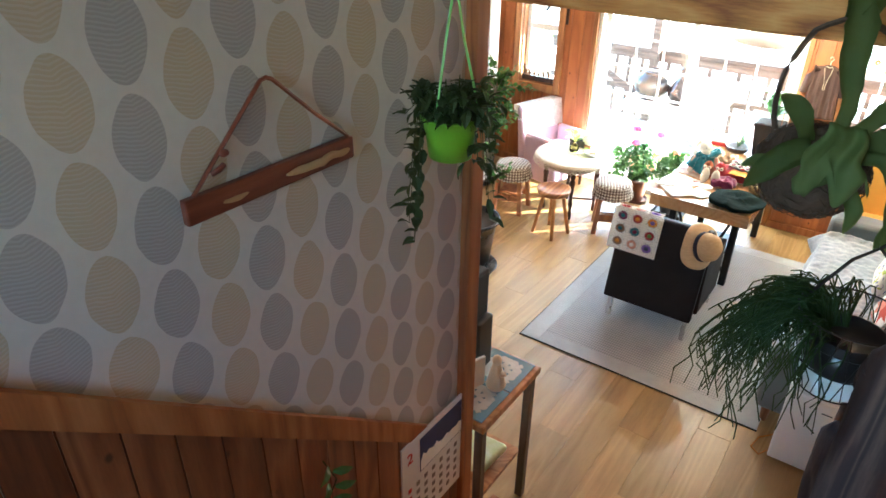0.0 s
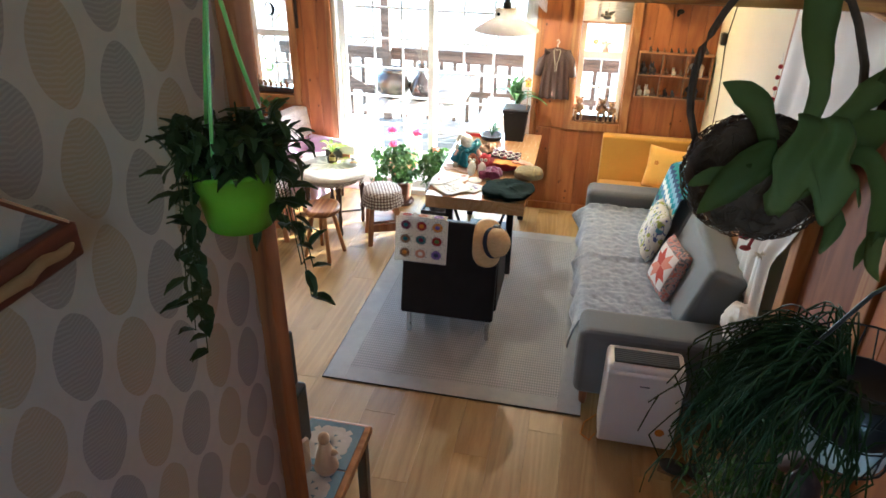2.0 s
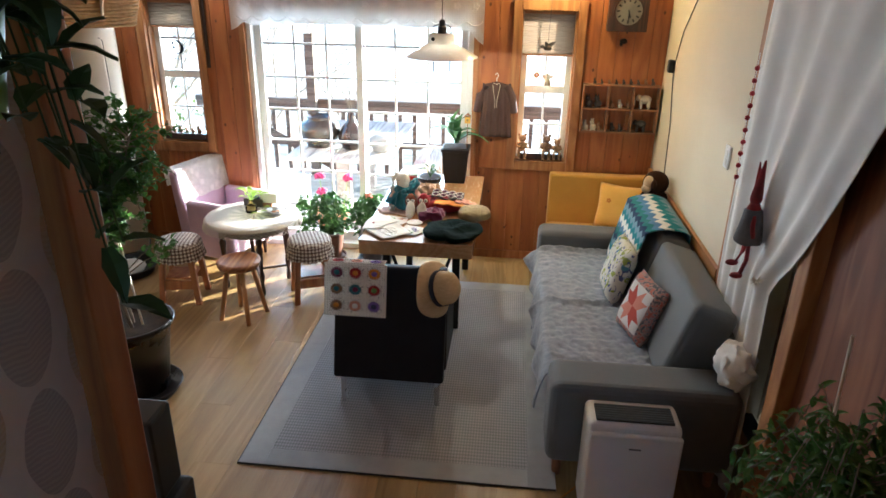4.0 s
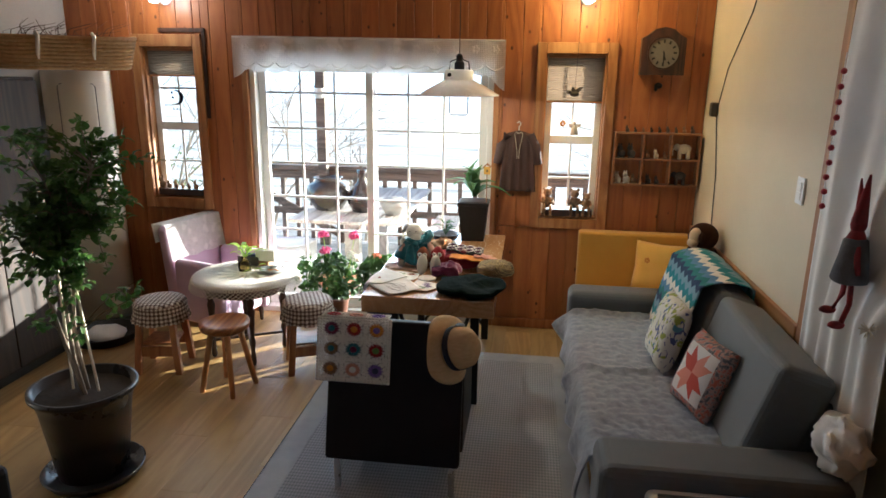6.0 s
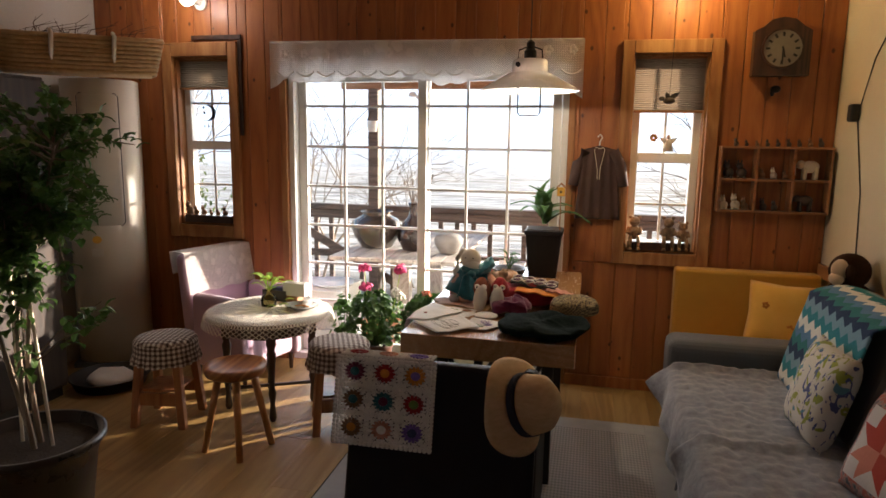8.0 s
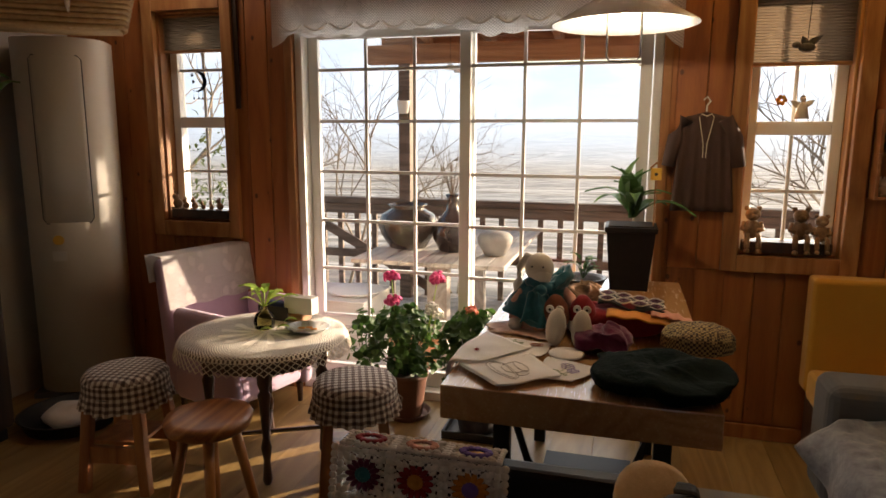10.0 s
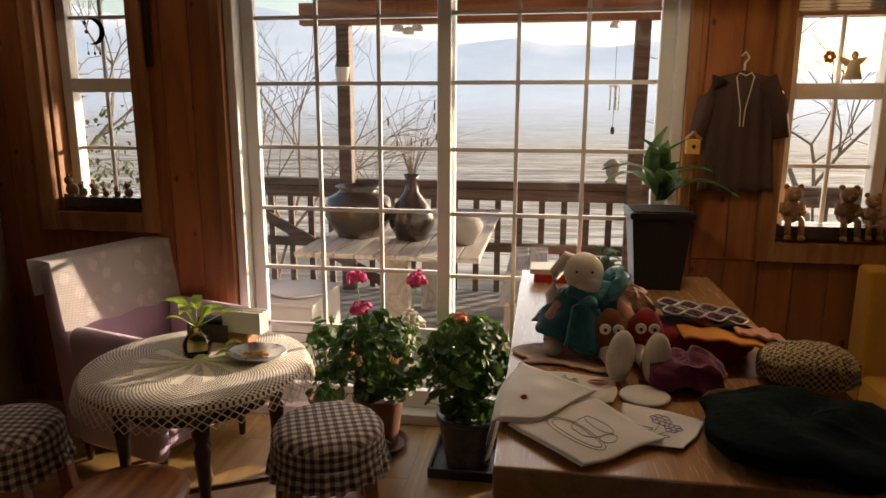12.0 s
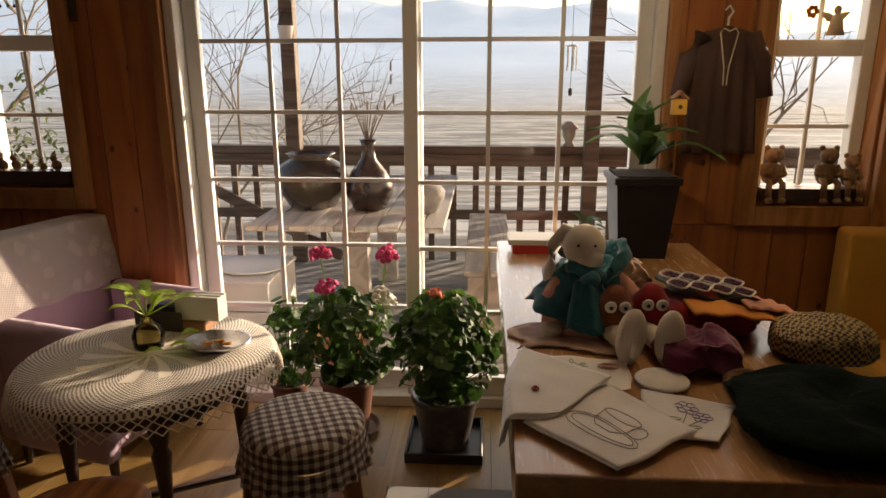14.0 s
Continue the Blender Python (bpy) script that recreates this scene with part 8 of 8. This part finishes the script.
for k in range(60):
    p = Vector((r.uniform(-0.35, 0.3), r.uniform(-0.08, 0.08), 0.1))
    d = Vector((r.uniform(-0.2, 0.25), r.uniform(-0.1, 0.1), r.uniform(0.1, 0.25)))
    tube(t, [p, p + d * 0.6 + Vector((0, 0, 0.03)), p + d + Vector((0.06, 0, -0.02))], 0.003, 4, 0.001)
tagged(part("twig", t, BARK_DARK, wk), kind="stuff")

cbed = thing("pet_bed", "black oval tray with a white pad on the floor", "pet bed", (-3.30, 5.62, 0))
part("tray", lathe(B(), [(0, 0), (0.2, 0), (0.225, 0.06), (0.235, 0.065), (0.22, 0.065), (0.195, 0.012), (0, 0.012)], 32), BLACKPL, cbed, smooth=True)
part("pad", rough_up(ball(B(), (0, 0, 0.04), (0.14, 0.13, 0.05), 18), 12, 0.02), WHITECL, cbed, smooth=True)


def potted_tree():
    r = random.Random(71)
    g = thing("potted_tree", "young fig tree in a large dark glazed pot", "plant", (-2.33, 4.08, 0))
    part("pot", lathe(B(), [(0.15, 0.03), (0.155, 0.03), (0.2, 0.38), (0.215, 0.43), (0.235, 0.45), (0.235, 0.47), (0.218, 0.47), (0.205, 0.42), (0, 0.42)], 40), POTBLK, g, smooth=True)
    part("saucer", lathe(B(), [(0, 0), (0.2, 0), (0.23, 0.045), (0.222, 0.048), (0.2, 0.02), (0, 0.02)], 32), POTBLK, g, smooth=True)
    part("soil", lathe(B(), [(0, 0.432), (0.206, 0.428)], 20, cap=False), SOIL, g)
    for a, b in (((-0.07, 0.02, 0.43), (-0.09, 0.05, 1.05)), ((0.06, 0.02, 0.43), (-0.02, 0.04, 1.1))):
        part("stake", tube(B(), [a, b], 0.006, 6), ROPE, g, "pale support stake")
    tr, lv = B(), B()
    trunks = [[(0.02, -0.02, 0.42), (-0.03, 0, 0.6), (-0.05, 0.02, 0.85), (0.06, 0.0, 1.35)], [(-0.02, 0.02, 0.42), (-0.06, 0, 0.65), (-0.1, -0.02, 0.9), (-0.06, 0.02, 1.42)], [(0.0, 0.03, 0.42), (-0.05, 0.05, 0.7), (-0.02, 0.06, 1.0), (0.15, 0.04, 1.5)]]
    for p in trunks:
        tube(tr, p, 0.011, 6, 0.006)
    for k in range(125):
        p = r.choice(trunks)
        f = r.uniform(0.76, 1.0)
        i = min(2, int(f * 3))
        b0 = Vector(p[i]).lerp(Vector(p[i + 1]), f * 3 - i)
        d = (rnd_dir(r) + Vector((0, 0, 0.25))).normalized()
        ln = r.uniform(0.10, 0.34)
        if d.x > 0.4:
            ln *= 0.8
        m1, e = b0 + d * ln * 0.5 + Vector((0, 0, 0.03)), b0 + d * ln + Vector((0, 0, -0.05 * ln))
        if e.z > 1.68:
            e.z = 1.68 - r.random() * 0.1
        tube(tr, [b0, m1, e], 0.004, 4, 0.0015)
        for q in range(20):
            f = q / 19 * 0.62 + 0.38
            c = b0.lerp(m1, f * 2) if f < 0.5 else m1.lerp(e, f * 2 - 1)
            c += rnd_dir(r) * 0.02
            dd = (d + rnd_dir(r) * 1.2 + Vector((0, 0, -0.3))).normalized()
            leaf(lv, c, c + dd * r.uniform(0.03, 0.048), r.uniform(0.028, 0.04), curl=0.2, n=3)
    # two low side shoots
    for e in ((0.34, 0.0, 0.93), (0.28, 0.05, 0.97), (-0.2, 0.0, 0.78)):
        b0, e = Vector((-0.05, 0.01, 0.68)), Vector(e)
        tube(tr, [b0, b0.lerp(e, 0.5) + Vector((0, 0, 0.03)), e], 0.004, 4, 0.0015)
        for q in range(16):
            c = b0.lerp(e, 0.6 + 0.4 * q / 15) + rnd_dir(r) * 0.03
            leaf(lv, c, c + rnd_dir(r) * 0.042, 0.034, n=3)
    part("trunk", tr, BARK, g)
    tagged(part("crown", lv, LEAF_TREE, g), kind="stuff")


potted_tree()

# ---- on the window wall ----
va = B()


def valance(u, v):
    x = -2.51 + 2.0 * u
    low = 0.205 + 0.02 * abs(math.sin(u * 47)) + 0.045 * math.sin(u * 7.6 + 0.3) ** 4 + 0.02 * noise.noise(Vector((u * 9, 0, 0)))
    end = max(0.0, 1 - min(u, 1 - u) / 0.045)
    low += 0.09 * end
    return Vector((x, NY - 0.05 + 0.008 * math.sin(u * 60), 2.14 - 0.015 * u - low * v))


sheet(va, valance, 200, 12)
vt = thing("lace_valance", "white lace valance with a scalloped hem", "valance")
part("cloth", va, LACE, vt, smooth=True)
for k in range(14):
    x = -2.40 + 0.14 * k
    t = B()
    for q in range(5):
        a = q * 1.257
        ball(t, (x + 0.02 * math.cos(a), NY - 0.06, 2.06 + 0.018 * math.sin(a)), (0.012, 0.002, 0.014), 8)
    part("flower", t, WHITECL, vt)
    t = tube(B(), [(x - 0.06 + 0.12 * q / 8, NY - 0.06, 1.95 - 0.03 * math.sin(q * 0.3927)) for q in range(9)], 0.006, 5)
    part("scallop", t, WHITECL, vt)
part("rod", tube(B(), [(-2.5, NY - 0.045, 2.135), (-0.52, NY - 0.045, 2.12)], 0.008, 8), WHITEP, vt)


def blind(name, x0, x1, z0, z1, label):
    t = B()
    n = int((z1 - z0) / 0.012)
    sheet(t, lambda u, v: Vector((x0 + (x1 - x0) * u, NY + 0.05 + (0.008 if int(v * n * 2 + 0.01) % 2 else -0.008), z0 + (z1 - z0) * v)), 1, n * 2)
    b = thing(name, label, "blind")
    part("pleats", t, BLIND, b)
    part("rail", box(B(), x0, x1, NY + 0.035, NY + 0.065, z0 - 0.015, z0, 0.003, 1), SHELFW, b)
    part("rail", box(B(), x0, x1, NY + 0.035, NY + 0.065, z1 - 0.002, z1 + 0.012, 0.003, 1), SHELFW, b)


blind("pleated_blind", -3.235, -2.845, 1.86, 2.035, "grey pleated blind half raised in the window")
blind("pleated_blind", -0.21, 0.18, 1.72, 2.015, "brown pleated blind half drawn in the window")

fr = thing("dark_frame", "thin dark wooden frame hung behind the casing", "frame")
part("bar", box(B(), -3.10, -2.735, NY - 0.014, NY - 0.001, 2.165, 2.195, 0.002, 1), DARKW, fr)
part("bar", box(B(), -2.762, -2.735, NY - 0.014, NY - 0.001, 1.54, 2.164, 0.002, 1), DARKW, fr)

ck = thing("wall_clock", "dark wooden wall clock with an arched top", "clock", (0.552, NY - 0.002, 1.905))
t = B()
arch = [(-0.145, 0), (0.145, 0), (0.145, 0.24), (0.10, 0.265), (0.06, 0.30), (0, 0.312), (-0.06, 0.30), (-0.10, 0.265), (-0.145, 0.24)]
fa, fb = [t.verts.new((x, -0.06, z)) for x, z in arch], [t.verts.new((x, 0, z)) for x, z in arch]
t.faces.new(fa), t.faces.new(fb)
for k in range(9):
    t.faces.new((fa[k], fa[(k + 1) % 9], fb[(k + 1) % 9], fb[k]))
part("case", t, DARKW, ck)
RX = Matrix.Rotation(radians(90), 4, "X")
dial = part("dial", lathe(B(), [(0, 0), (0.098, 0), (0.098, 0.006), (0, 0.006)], 40, Matrix.Translation((0, -0.061, 0.145)) @ RX), DIALM, ck, "aged white dial with dark hour marks")
part("ring", lathe(B(), [(0.098, 0), (0.108, 0), (0.108, 0.012), (0.098, 0.012)], 40, Matrix.Translation((0, -0.061, 0.145)) @ RX, False), DARKW, ck)
for k in range(12):
    a = k * math.pi / 6
    part("hour_mark", box(B(), -0.006, 0.006, -0.0695, -0.0675, 0.064, 0.086, m=Matrix.Translation((0, 0, 0.145)) @ Matrix.Rotation(a, 4, "Y")), BLACKPL, dial)
part("hand", box(B(), -0.004, 0.004, -0.072, -0.0705, -0.01, 0.07, m=Matrix.Translation((0, 0, 0.145)) @ Matrix.Rotation(radians(178), 4, "Y")), BLACKPL, dial)
part("hand", box(B(), -0.005, 0.005, -0.0735, -0.0722, -0.01, 0.05, m=Matrix.Translation((0, 0, 0.145)) @ Matrix.Rotation(radians(166), 4, "Y")), BLACKPL, dial)
o = put("wall_hook", ball(ball(B(), (0, -0.02, 0), (0.028, 0.02, 0.02), 12), (-0.015, -0.02, -0.02), (0.012, 0.01, 0.02), 8), IRON, (0.545, NY - 0.001, 1.835), smooth=True)
tagged(o, "small dark metal hook under the clock", "hook")

sf = thing("display_shelf", "small wooden wall shelf with six compartments", "shelf", (0.275, NY, 1.145))
for z in (0, 0.18, 0.36):
    part("board", box(B(), 0, 0.585, -0.09, -0.001, z, z + 0.012, 0.001, 1), SHELFW, sf)
for x in (0, 0.191, 0.382, 0.573):
    for z in (0.0125, 0.1925):
        part("divider", box(B(), x, x + 0.012, -0.09, -0.001, z, z + 0.167), SHELFW, sf)


def animal(name, loc, s, mat, label, kind_):
    t = B()
    if kind_ == "elephant":
        ball(t, (0, 0, 0.62), (0.42, 0.22, 0.3), 12)
        ball(t, (-0.42, 0, 0.72), (0.2, 0.17, 0.22), 10)
        tube(t, [(-0.55, 0, 0.75), (-0.68, 0, 0.5), (-0.66, 0, 0.2)], 0.08, 6, 0.05)
        for x in (-0.25, 0.25):
            for y_ in (-0.12, 0.12):
                tube(t, [(x, y_, 0.6), (x, y_, 0)], 0.1, 6)
    else:
        ball(t, (0, 0, 0.3), (0.3, 0.2, 0.3), 10)
        ball(t, (-0.12, -0.03, 0.7), (0.2, 0.18, 0.2), 10)
        ball(t, (-0.2, 0.05, 0.92), (0.06, 0.04, 0.12), 6)
        ball(t, (-0.02, 0.05, 0.92), (0.06, 0.04, 0.12), 6)
        for x in (-0.2, 0.15):
            ball(t, (x, -0.18, 0.06), (0.09, 0.14, 0.07), 6)
    bmesh.ops.scale(t, vec=(s, s, s), verts=t.verts)
    return tagged(put(name, t, mat, loc, smooth=True), label, "figurine", "shelf figurines")


SX, SZ = 0.275, 1.158
r = random.Random(83)
animal("elephant_figurine", (0.755, NY - 0.05, SZ + 0.18), 0.115, FIGW, "carved ivory-coloured elephant figurine", "elephant")
animal("elephant_figurine", (0.745, NY - 0.05, SZ), 0.1, FIGD, "dark carved elephant figurine", "elephant")
for x, z, m_, s_ in ((0.32, 0, FIGW, 0.08), (0.38, 0, FIGW, 0.09), (0.43, 0, FIGB, 0.07), (0.53, 0, FIGD, 0.07), (0.59, 0, FIGD, 0.06), (0.33, 0.18, FIGD, 0.1), (0.40, 0.18, FIGD, 0.1), (0.51, 0.18, FIGB, 0.06), (0.57, 0.18, FIGW, 0.065), (0.63, 0.18, FIGB, 0.05)):
    animal("animal_figurine", (x, NY - 0.05, SZ + z), s_, m_, "small seated animal figurine on the wall shelf", "seated")
for k in range(9):
    animal("animal_figurine", (0.36 + 0.055 * k, NY - 0.05, SZ + 0.36), r.uniform(0.035, 0.06), r.choice([FIGD, FIGD, FIGB]), "tiny dark animal figurine on top of the shelf", "seated")

shirt = thing("hanging_shirt", "small brown shirt on a white hanger", "shirt", (-0.395, NY - 0.03, 1.07))


def body(u, v):
    w = 0.095 + 0.035 * (1 - v)
    x = -w + 2 * w * u
    drop = 0.025 * abs(2 * u - 1) if v > 0.9 else 0
    return Vector((x, -0.016 - 0.010 * math.sin(u * 26) * (1 - v * 0.8), 0.44 * v - drop * (v - 0.9) * 10))


part("body", sheet(B(), body, 40, 16, 0.012), SHIRTB, shirt, smooth=True)
for s_ in (-1, 1):
    part("sleeve", tube(B(), [(s_ * 0.08, -0.012, 0.41), (s_ * 0.125, -0.012, 0.33), (s_ * 0.148, -0.012, 0.2)], 0.034, 10, 0.03), SHIRTB, shirt, smooth=True)
    part("cord", tube(B(), [(0, -0.034, 0.42), (s_ * 0.02, -0.034, 0.43), (s_ * 0.03, -0.034, 0.415), (s_ * 0.008, -0.035, 0.3), (s_ * 0.006, -0.035, 0.24)], 0.0025, 4), ROPE, shirt)
part("hanger", tube(B(), [(0, -0.012, 0.43), (0, -0.012, 0.465), (0.014, -0.012, 0.485), (0.0, -0.012, 0.505), (-0.014, -0.012, 0.49)], 0.004, 6), WHITEP, shirt)

pd = thing("pendant_lamp", "white enamel pendant lamp with a wire guard, lit", "lamp", (-0.75, 5.55, 0))
part("cord", tube(B(), [(0, 0, 2.0), (0, 0, CEIL)], 0.003, 5), BLACKPL, pd)
part("shade", lathe(B(), [(0.242, 1.772), (0.24, 1.776), (0.10, 1.855), (0.085, 1.86), (0.085, 1.91), (0.075, 1.92), (0.0, 1.922), (0.0, 1.916), (0.07, 1.914), (0.08, 1.905), (0.08, 1.852), (0.236, 1.77)], 44, cap=False), ENAMEL, pd, smooth=True)
part("cap", lathe(B(), [(0.03, 1.92), (0.03, 1.96), (0.02, 1.97), (0.02, 2.0), (0.008, 2.01), (0, 2.01)], 18), BLACKPL, pd)
part("handle", tube(B(), [(-0.06, 0, 1.92), (-0.055, 0, 1.965), (0, 0, 1.985), (0.055, 0, 1.965), (0.06, 0, 1.92)], 0.004, 6), IRON, pd)
part("knob", lathe(B(), [(0, 0), (0.012, 0), (0.012, 0.012), (0, 0.012)], 12, Matrix.Translation((-0.05, -0.07, 1.89)) @ RX), BLACKPL, pd)
part("guard", tube(B(), [(-0.055, 0, 1.84), (-0.055, 0, 1.67), (-0.045, 0, 1.655), (0.045, 0, 1.655), (0.055, 0, 1.67), (0.055, 0, 1.84)], 0.004, 6), IRON, pd)
bb = part("bulb", ball(B(), (0, 0, 1.842), (0.028, 0.028, 0.035), 14), BULBW, pd, "glowing bulb", True)

for x, m_, lab in ((-3.02, BULB, "lit white globe lamp high on the boards"), (0.03, BULBW, "lit warm globe lamp high on the boards")):
    w_ = thing("wall_lamp", lab, "lamp", (x, NY, 2.40), group="wall lamps")
    part("plate", lathe(B(), [(0.045, 0), (0.045, 0.015), (0.02, 0.025), (0.015, 0.09)], 18, Matrix.Translation((0, -0.001, 0)) @ RX), WHITEP, w_)
    g_ = part("globe", ball(B(), (0, -0.16, 0), (0.045, 0.045, 0.045), 16), m_, w_, "glowing globe", True)

# sills
for x, cx in ((-3.21, -3.04), (-0.20, -0.02)):
    o = put("sill_box", box(box(B(), x, x + 0.36, NY - 0.012, NY + 0.06, 0, 0.05, 0.002, 1), x + 0.02, x + 0.34, NY - 0.014, NY - 0.0125, 0.01, 0.04), DARKW, (0, 0, 0.935 if x < -1 else 0.889))
    tagged(o, "narrow dark wooden box on the window sill", "box", "sill boxes")


def bear(loc, s, label):
    t = B()
    ball(t, (0, 0, 0.42), (0.26, 0.22, 0.3), 14)
    ball(t, (0, -0.04, 0.86), (0.22, 0.2, 0.2), 14)
    ball(t, (0, -0.22, 0.82), (0.1, 0.08, 0.08), 8)
    for s_ in (-1, 1):
        ball(t, (s_ * 0.17, 0, 1.04), (0.08, 0.05, 0.08), 8)
        tube(t, [(s_ * 0.14, -0.1, 0.3), (s_ * 0.16, -0.3, 0.22), (s_ * 0.16, -0.34, -0.12)], 0.08, 8)
        ball(t, (s_ * 0.16, -0.38, -0.2), (0.09, 0.13, 0.08), 8)
        tube(t, [(s_ * 0.22, 0, 0.62), (s_ * 0.28, -0.12, 0.42), (s_ * 0.14, -0.24, 0.4)], 0.07, 8)
    bmesh.ops.scale(t, vec=(s, s, s), verts=t.verts)
    return tagged(put("bear_figurine", t, FIGB, loc, smooth=True), label, "figurine", "sill bears")


bear((-0.165, NY + 0.01, 0.93), 0.15, "brown bear figurine with dangling legs on the sill")
bear((0.03, NY + 0.01, 0.93), 0.15, "taller brown bear figurine in dress on the sill")
bear((0.115, NY + 0.01, 0.93), 0.125, "smaller brown bear figurine on the sill")
for k in range(6):
    animal("animal_figurine", (-3.19 + 0.055 * k, NY + 0.02, 0.984), 0.10 if k == 0 else r.uniform(0.05, 0.07), FIGB, "little pottery animal on the window sill", "seated")
an = B()
lathe(an, [(0.03, 0), (0.02, 0.05), (0.01, 0.07), (0, 0.072)], 12)
ball(an, (0, 0, 0.085), (0.014, 0.014, 0.016), 8)
for s_ in (-1, 1):
    leaf(an, (0, 0.005, 0.05), (s_ * 0.05, 0.005, 0.08), 0.03, up=Vector((0, 1, 0)))
tube(an, [(0, 0, 0.1), (0, 0, 0.22)], 0.001, 3)
tagged(put("angel_ornament", an, FIGW, (0.0, NY + 0.03, 1.48), smooth=True), "small cream angel hanging in the window", "ornament")
fo = B()
for k in range(6):
    ball(fo, (0.014 * math.cos(k), 0, 0.014 * math.sin(k)), (0.01, 0.006, 0.01), 8)
tube(fo, [(0, 0, 0.02), (0, 0, 0.15)], 0.001, 3)
tagged(put("flower_ornament", fo, ORANGE, (-0.085, NY + 0.03, 1.56), smooth=True), "orange felt flower hanging in the window", "ornament")
pg = B()
ball(pg, (0, 0, 0), (0.035, 0.015, 0.02), 10)
ball(pg, (-0.04, 0, 0.012), (0.018, 0.012, 0.014), 8)
for s_ in (-1, 1):
    leaf(pg, (0, 0, 0.01), (0.02 + 0.04 * s_, 0.0, 0.05), 0.03, up=Vector((0, 1, 0)))
tube(pg, [(0, 0, 0.01), (0.01, 0, 0.35)], 0.002, 4)
tagged(put("flying_ornament", pg, FIGD, (-0.02, NY - 0.04, 1.77), smooth=True), "dark carved winged ornament before the blind", "ornament")
mn = B()
mpts_o = [(0.055 * math.cos(a), 0.055 * math.sin(a)) for a in np.linspace(-2.2, 2.2, 22)]
mpts_i = [(-0.02 + 0.05 * math.cos(a), 0.05 * math.sin(a)) for a in np.linspace(1.95, -1.95, 22)]
lo = [mn.verts.new((x, 0, z)) for x, z in mpts_o]
li = [mn.verts.new((x, 0, z)) for x, z in reversed(mpts_i)]
for k in range(21):
    mn.faces.new((lo[k], lo[k + 1], li[k + 1], li[k]))
bmesh.ops.solidify(mn, geom=mn.faces[:], thickness=0.006)
ball(mn, (-0.035, 0, 0.035), (0.009, 0.004, 0.009), 8)
ball(mn, (-0.03, 0, 0.0), (0.009, 0.004, 0.009), 8)
tube(mn, [(0.0, 0, 0.05), (0.0, 0, 0.14)], 0.001, 3)
for x in (-0.03, 0.0, 0.025):
    tube(mn, [(x, 0, -0.045), (x, 0, -0.085)], 0.001, 3)
    ball(mn, (x, 0, -0.09), (0.005, 0.004, 0.007), 6)
tagged(put("moon_ornament", mn, NAVY, (-3.02, NY + 0.03, 1.69)), "dark crescent moon ornament hanging in the window", "ornament")

# ---- boards of the window wall, planks of the floor ----
x = WX
while x < EX - 0.005:
    x2 = min(x + 0.128, EX - 0.001)
    holes = [(-3.32, -2.765, 0.835, 2.15), (-2.465, -0.545, -1, 2.04), (-0.29, 0.262, 0.80, 2.115)]
    rows = [(0.0705, 0.797), (0.80, CEIL - 0.002)] if x > -0.6 else [(0.0705, CEIL - 0.002)]
    for z0_, z1_ in rows:
        for a, b, c, d in cut_spans(x + 0.0015, x2 - 0.0015, z0_, z1_, holes):
            if b - a > 0.006 and d - c > 0.02:
                lowered = 0.004 if z1_ < 0.9 else 0
                part("board", box(B(), a, b, NY + lowered, NY + 0.0115, c, d, 0.0025, 1), PINE, wall_north)
    x = x2

floor = tagged(put("floor", box(B(), WX - 0.1, 1.2, 1.5, NY + 0.17, -0.12, -0.011), BLACKPL), "oak laminate floor of long planks", "floor", kind="structure")
PW, PL = 0.19, 1.2
plank = part("plank", box(B(), 0.0003, PW - 0.0003, 0.0003, PL - 0.0003, -0.0105, 0, 0.0008, 1), FLOORW, floor)
plank.location = (WX - PW, 1.5, 0)
cols = int((1.23 - WX) / PW)
for i in range(cols):
    y_ = 1.5 - (i * 0.47) % PL
    while y_ < NY:
        if y_ + PL > 1.62:
            if y_ + PL < NY + 0.02:
                share("plank", plank, floor, (WX + PW * i, y_, 0))
            else:
                s_ = max(0.02, (NY + 0.01 - y_) / PL)
                share("plank", plank, floor, (WX + PW * i, y_, 0), (0, 0, 0), (1, s_, 1))
        y_ += PL
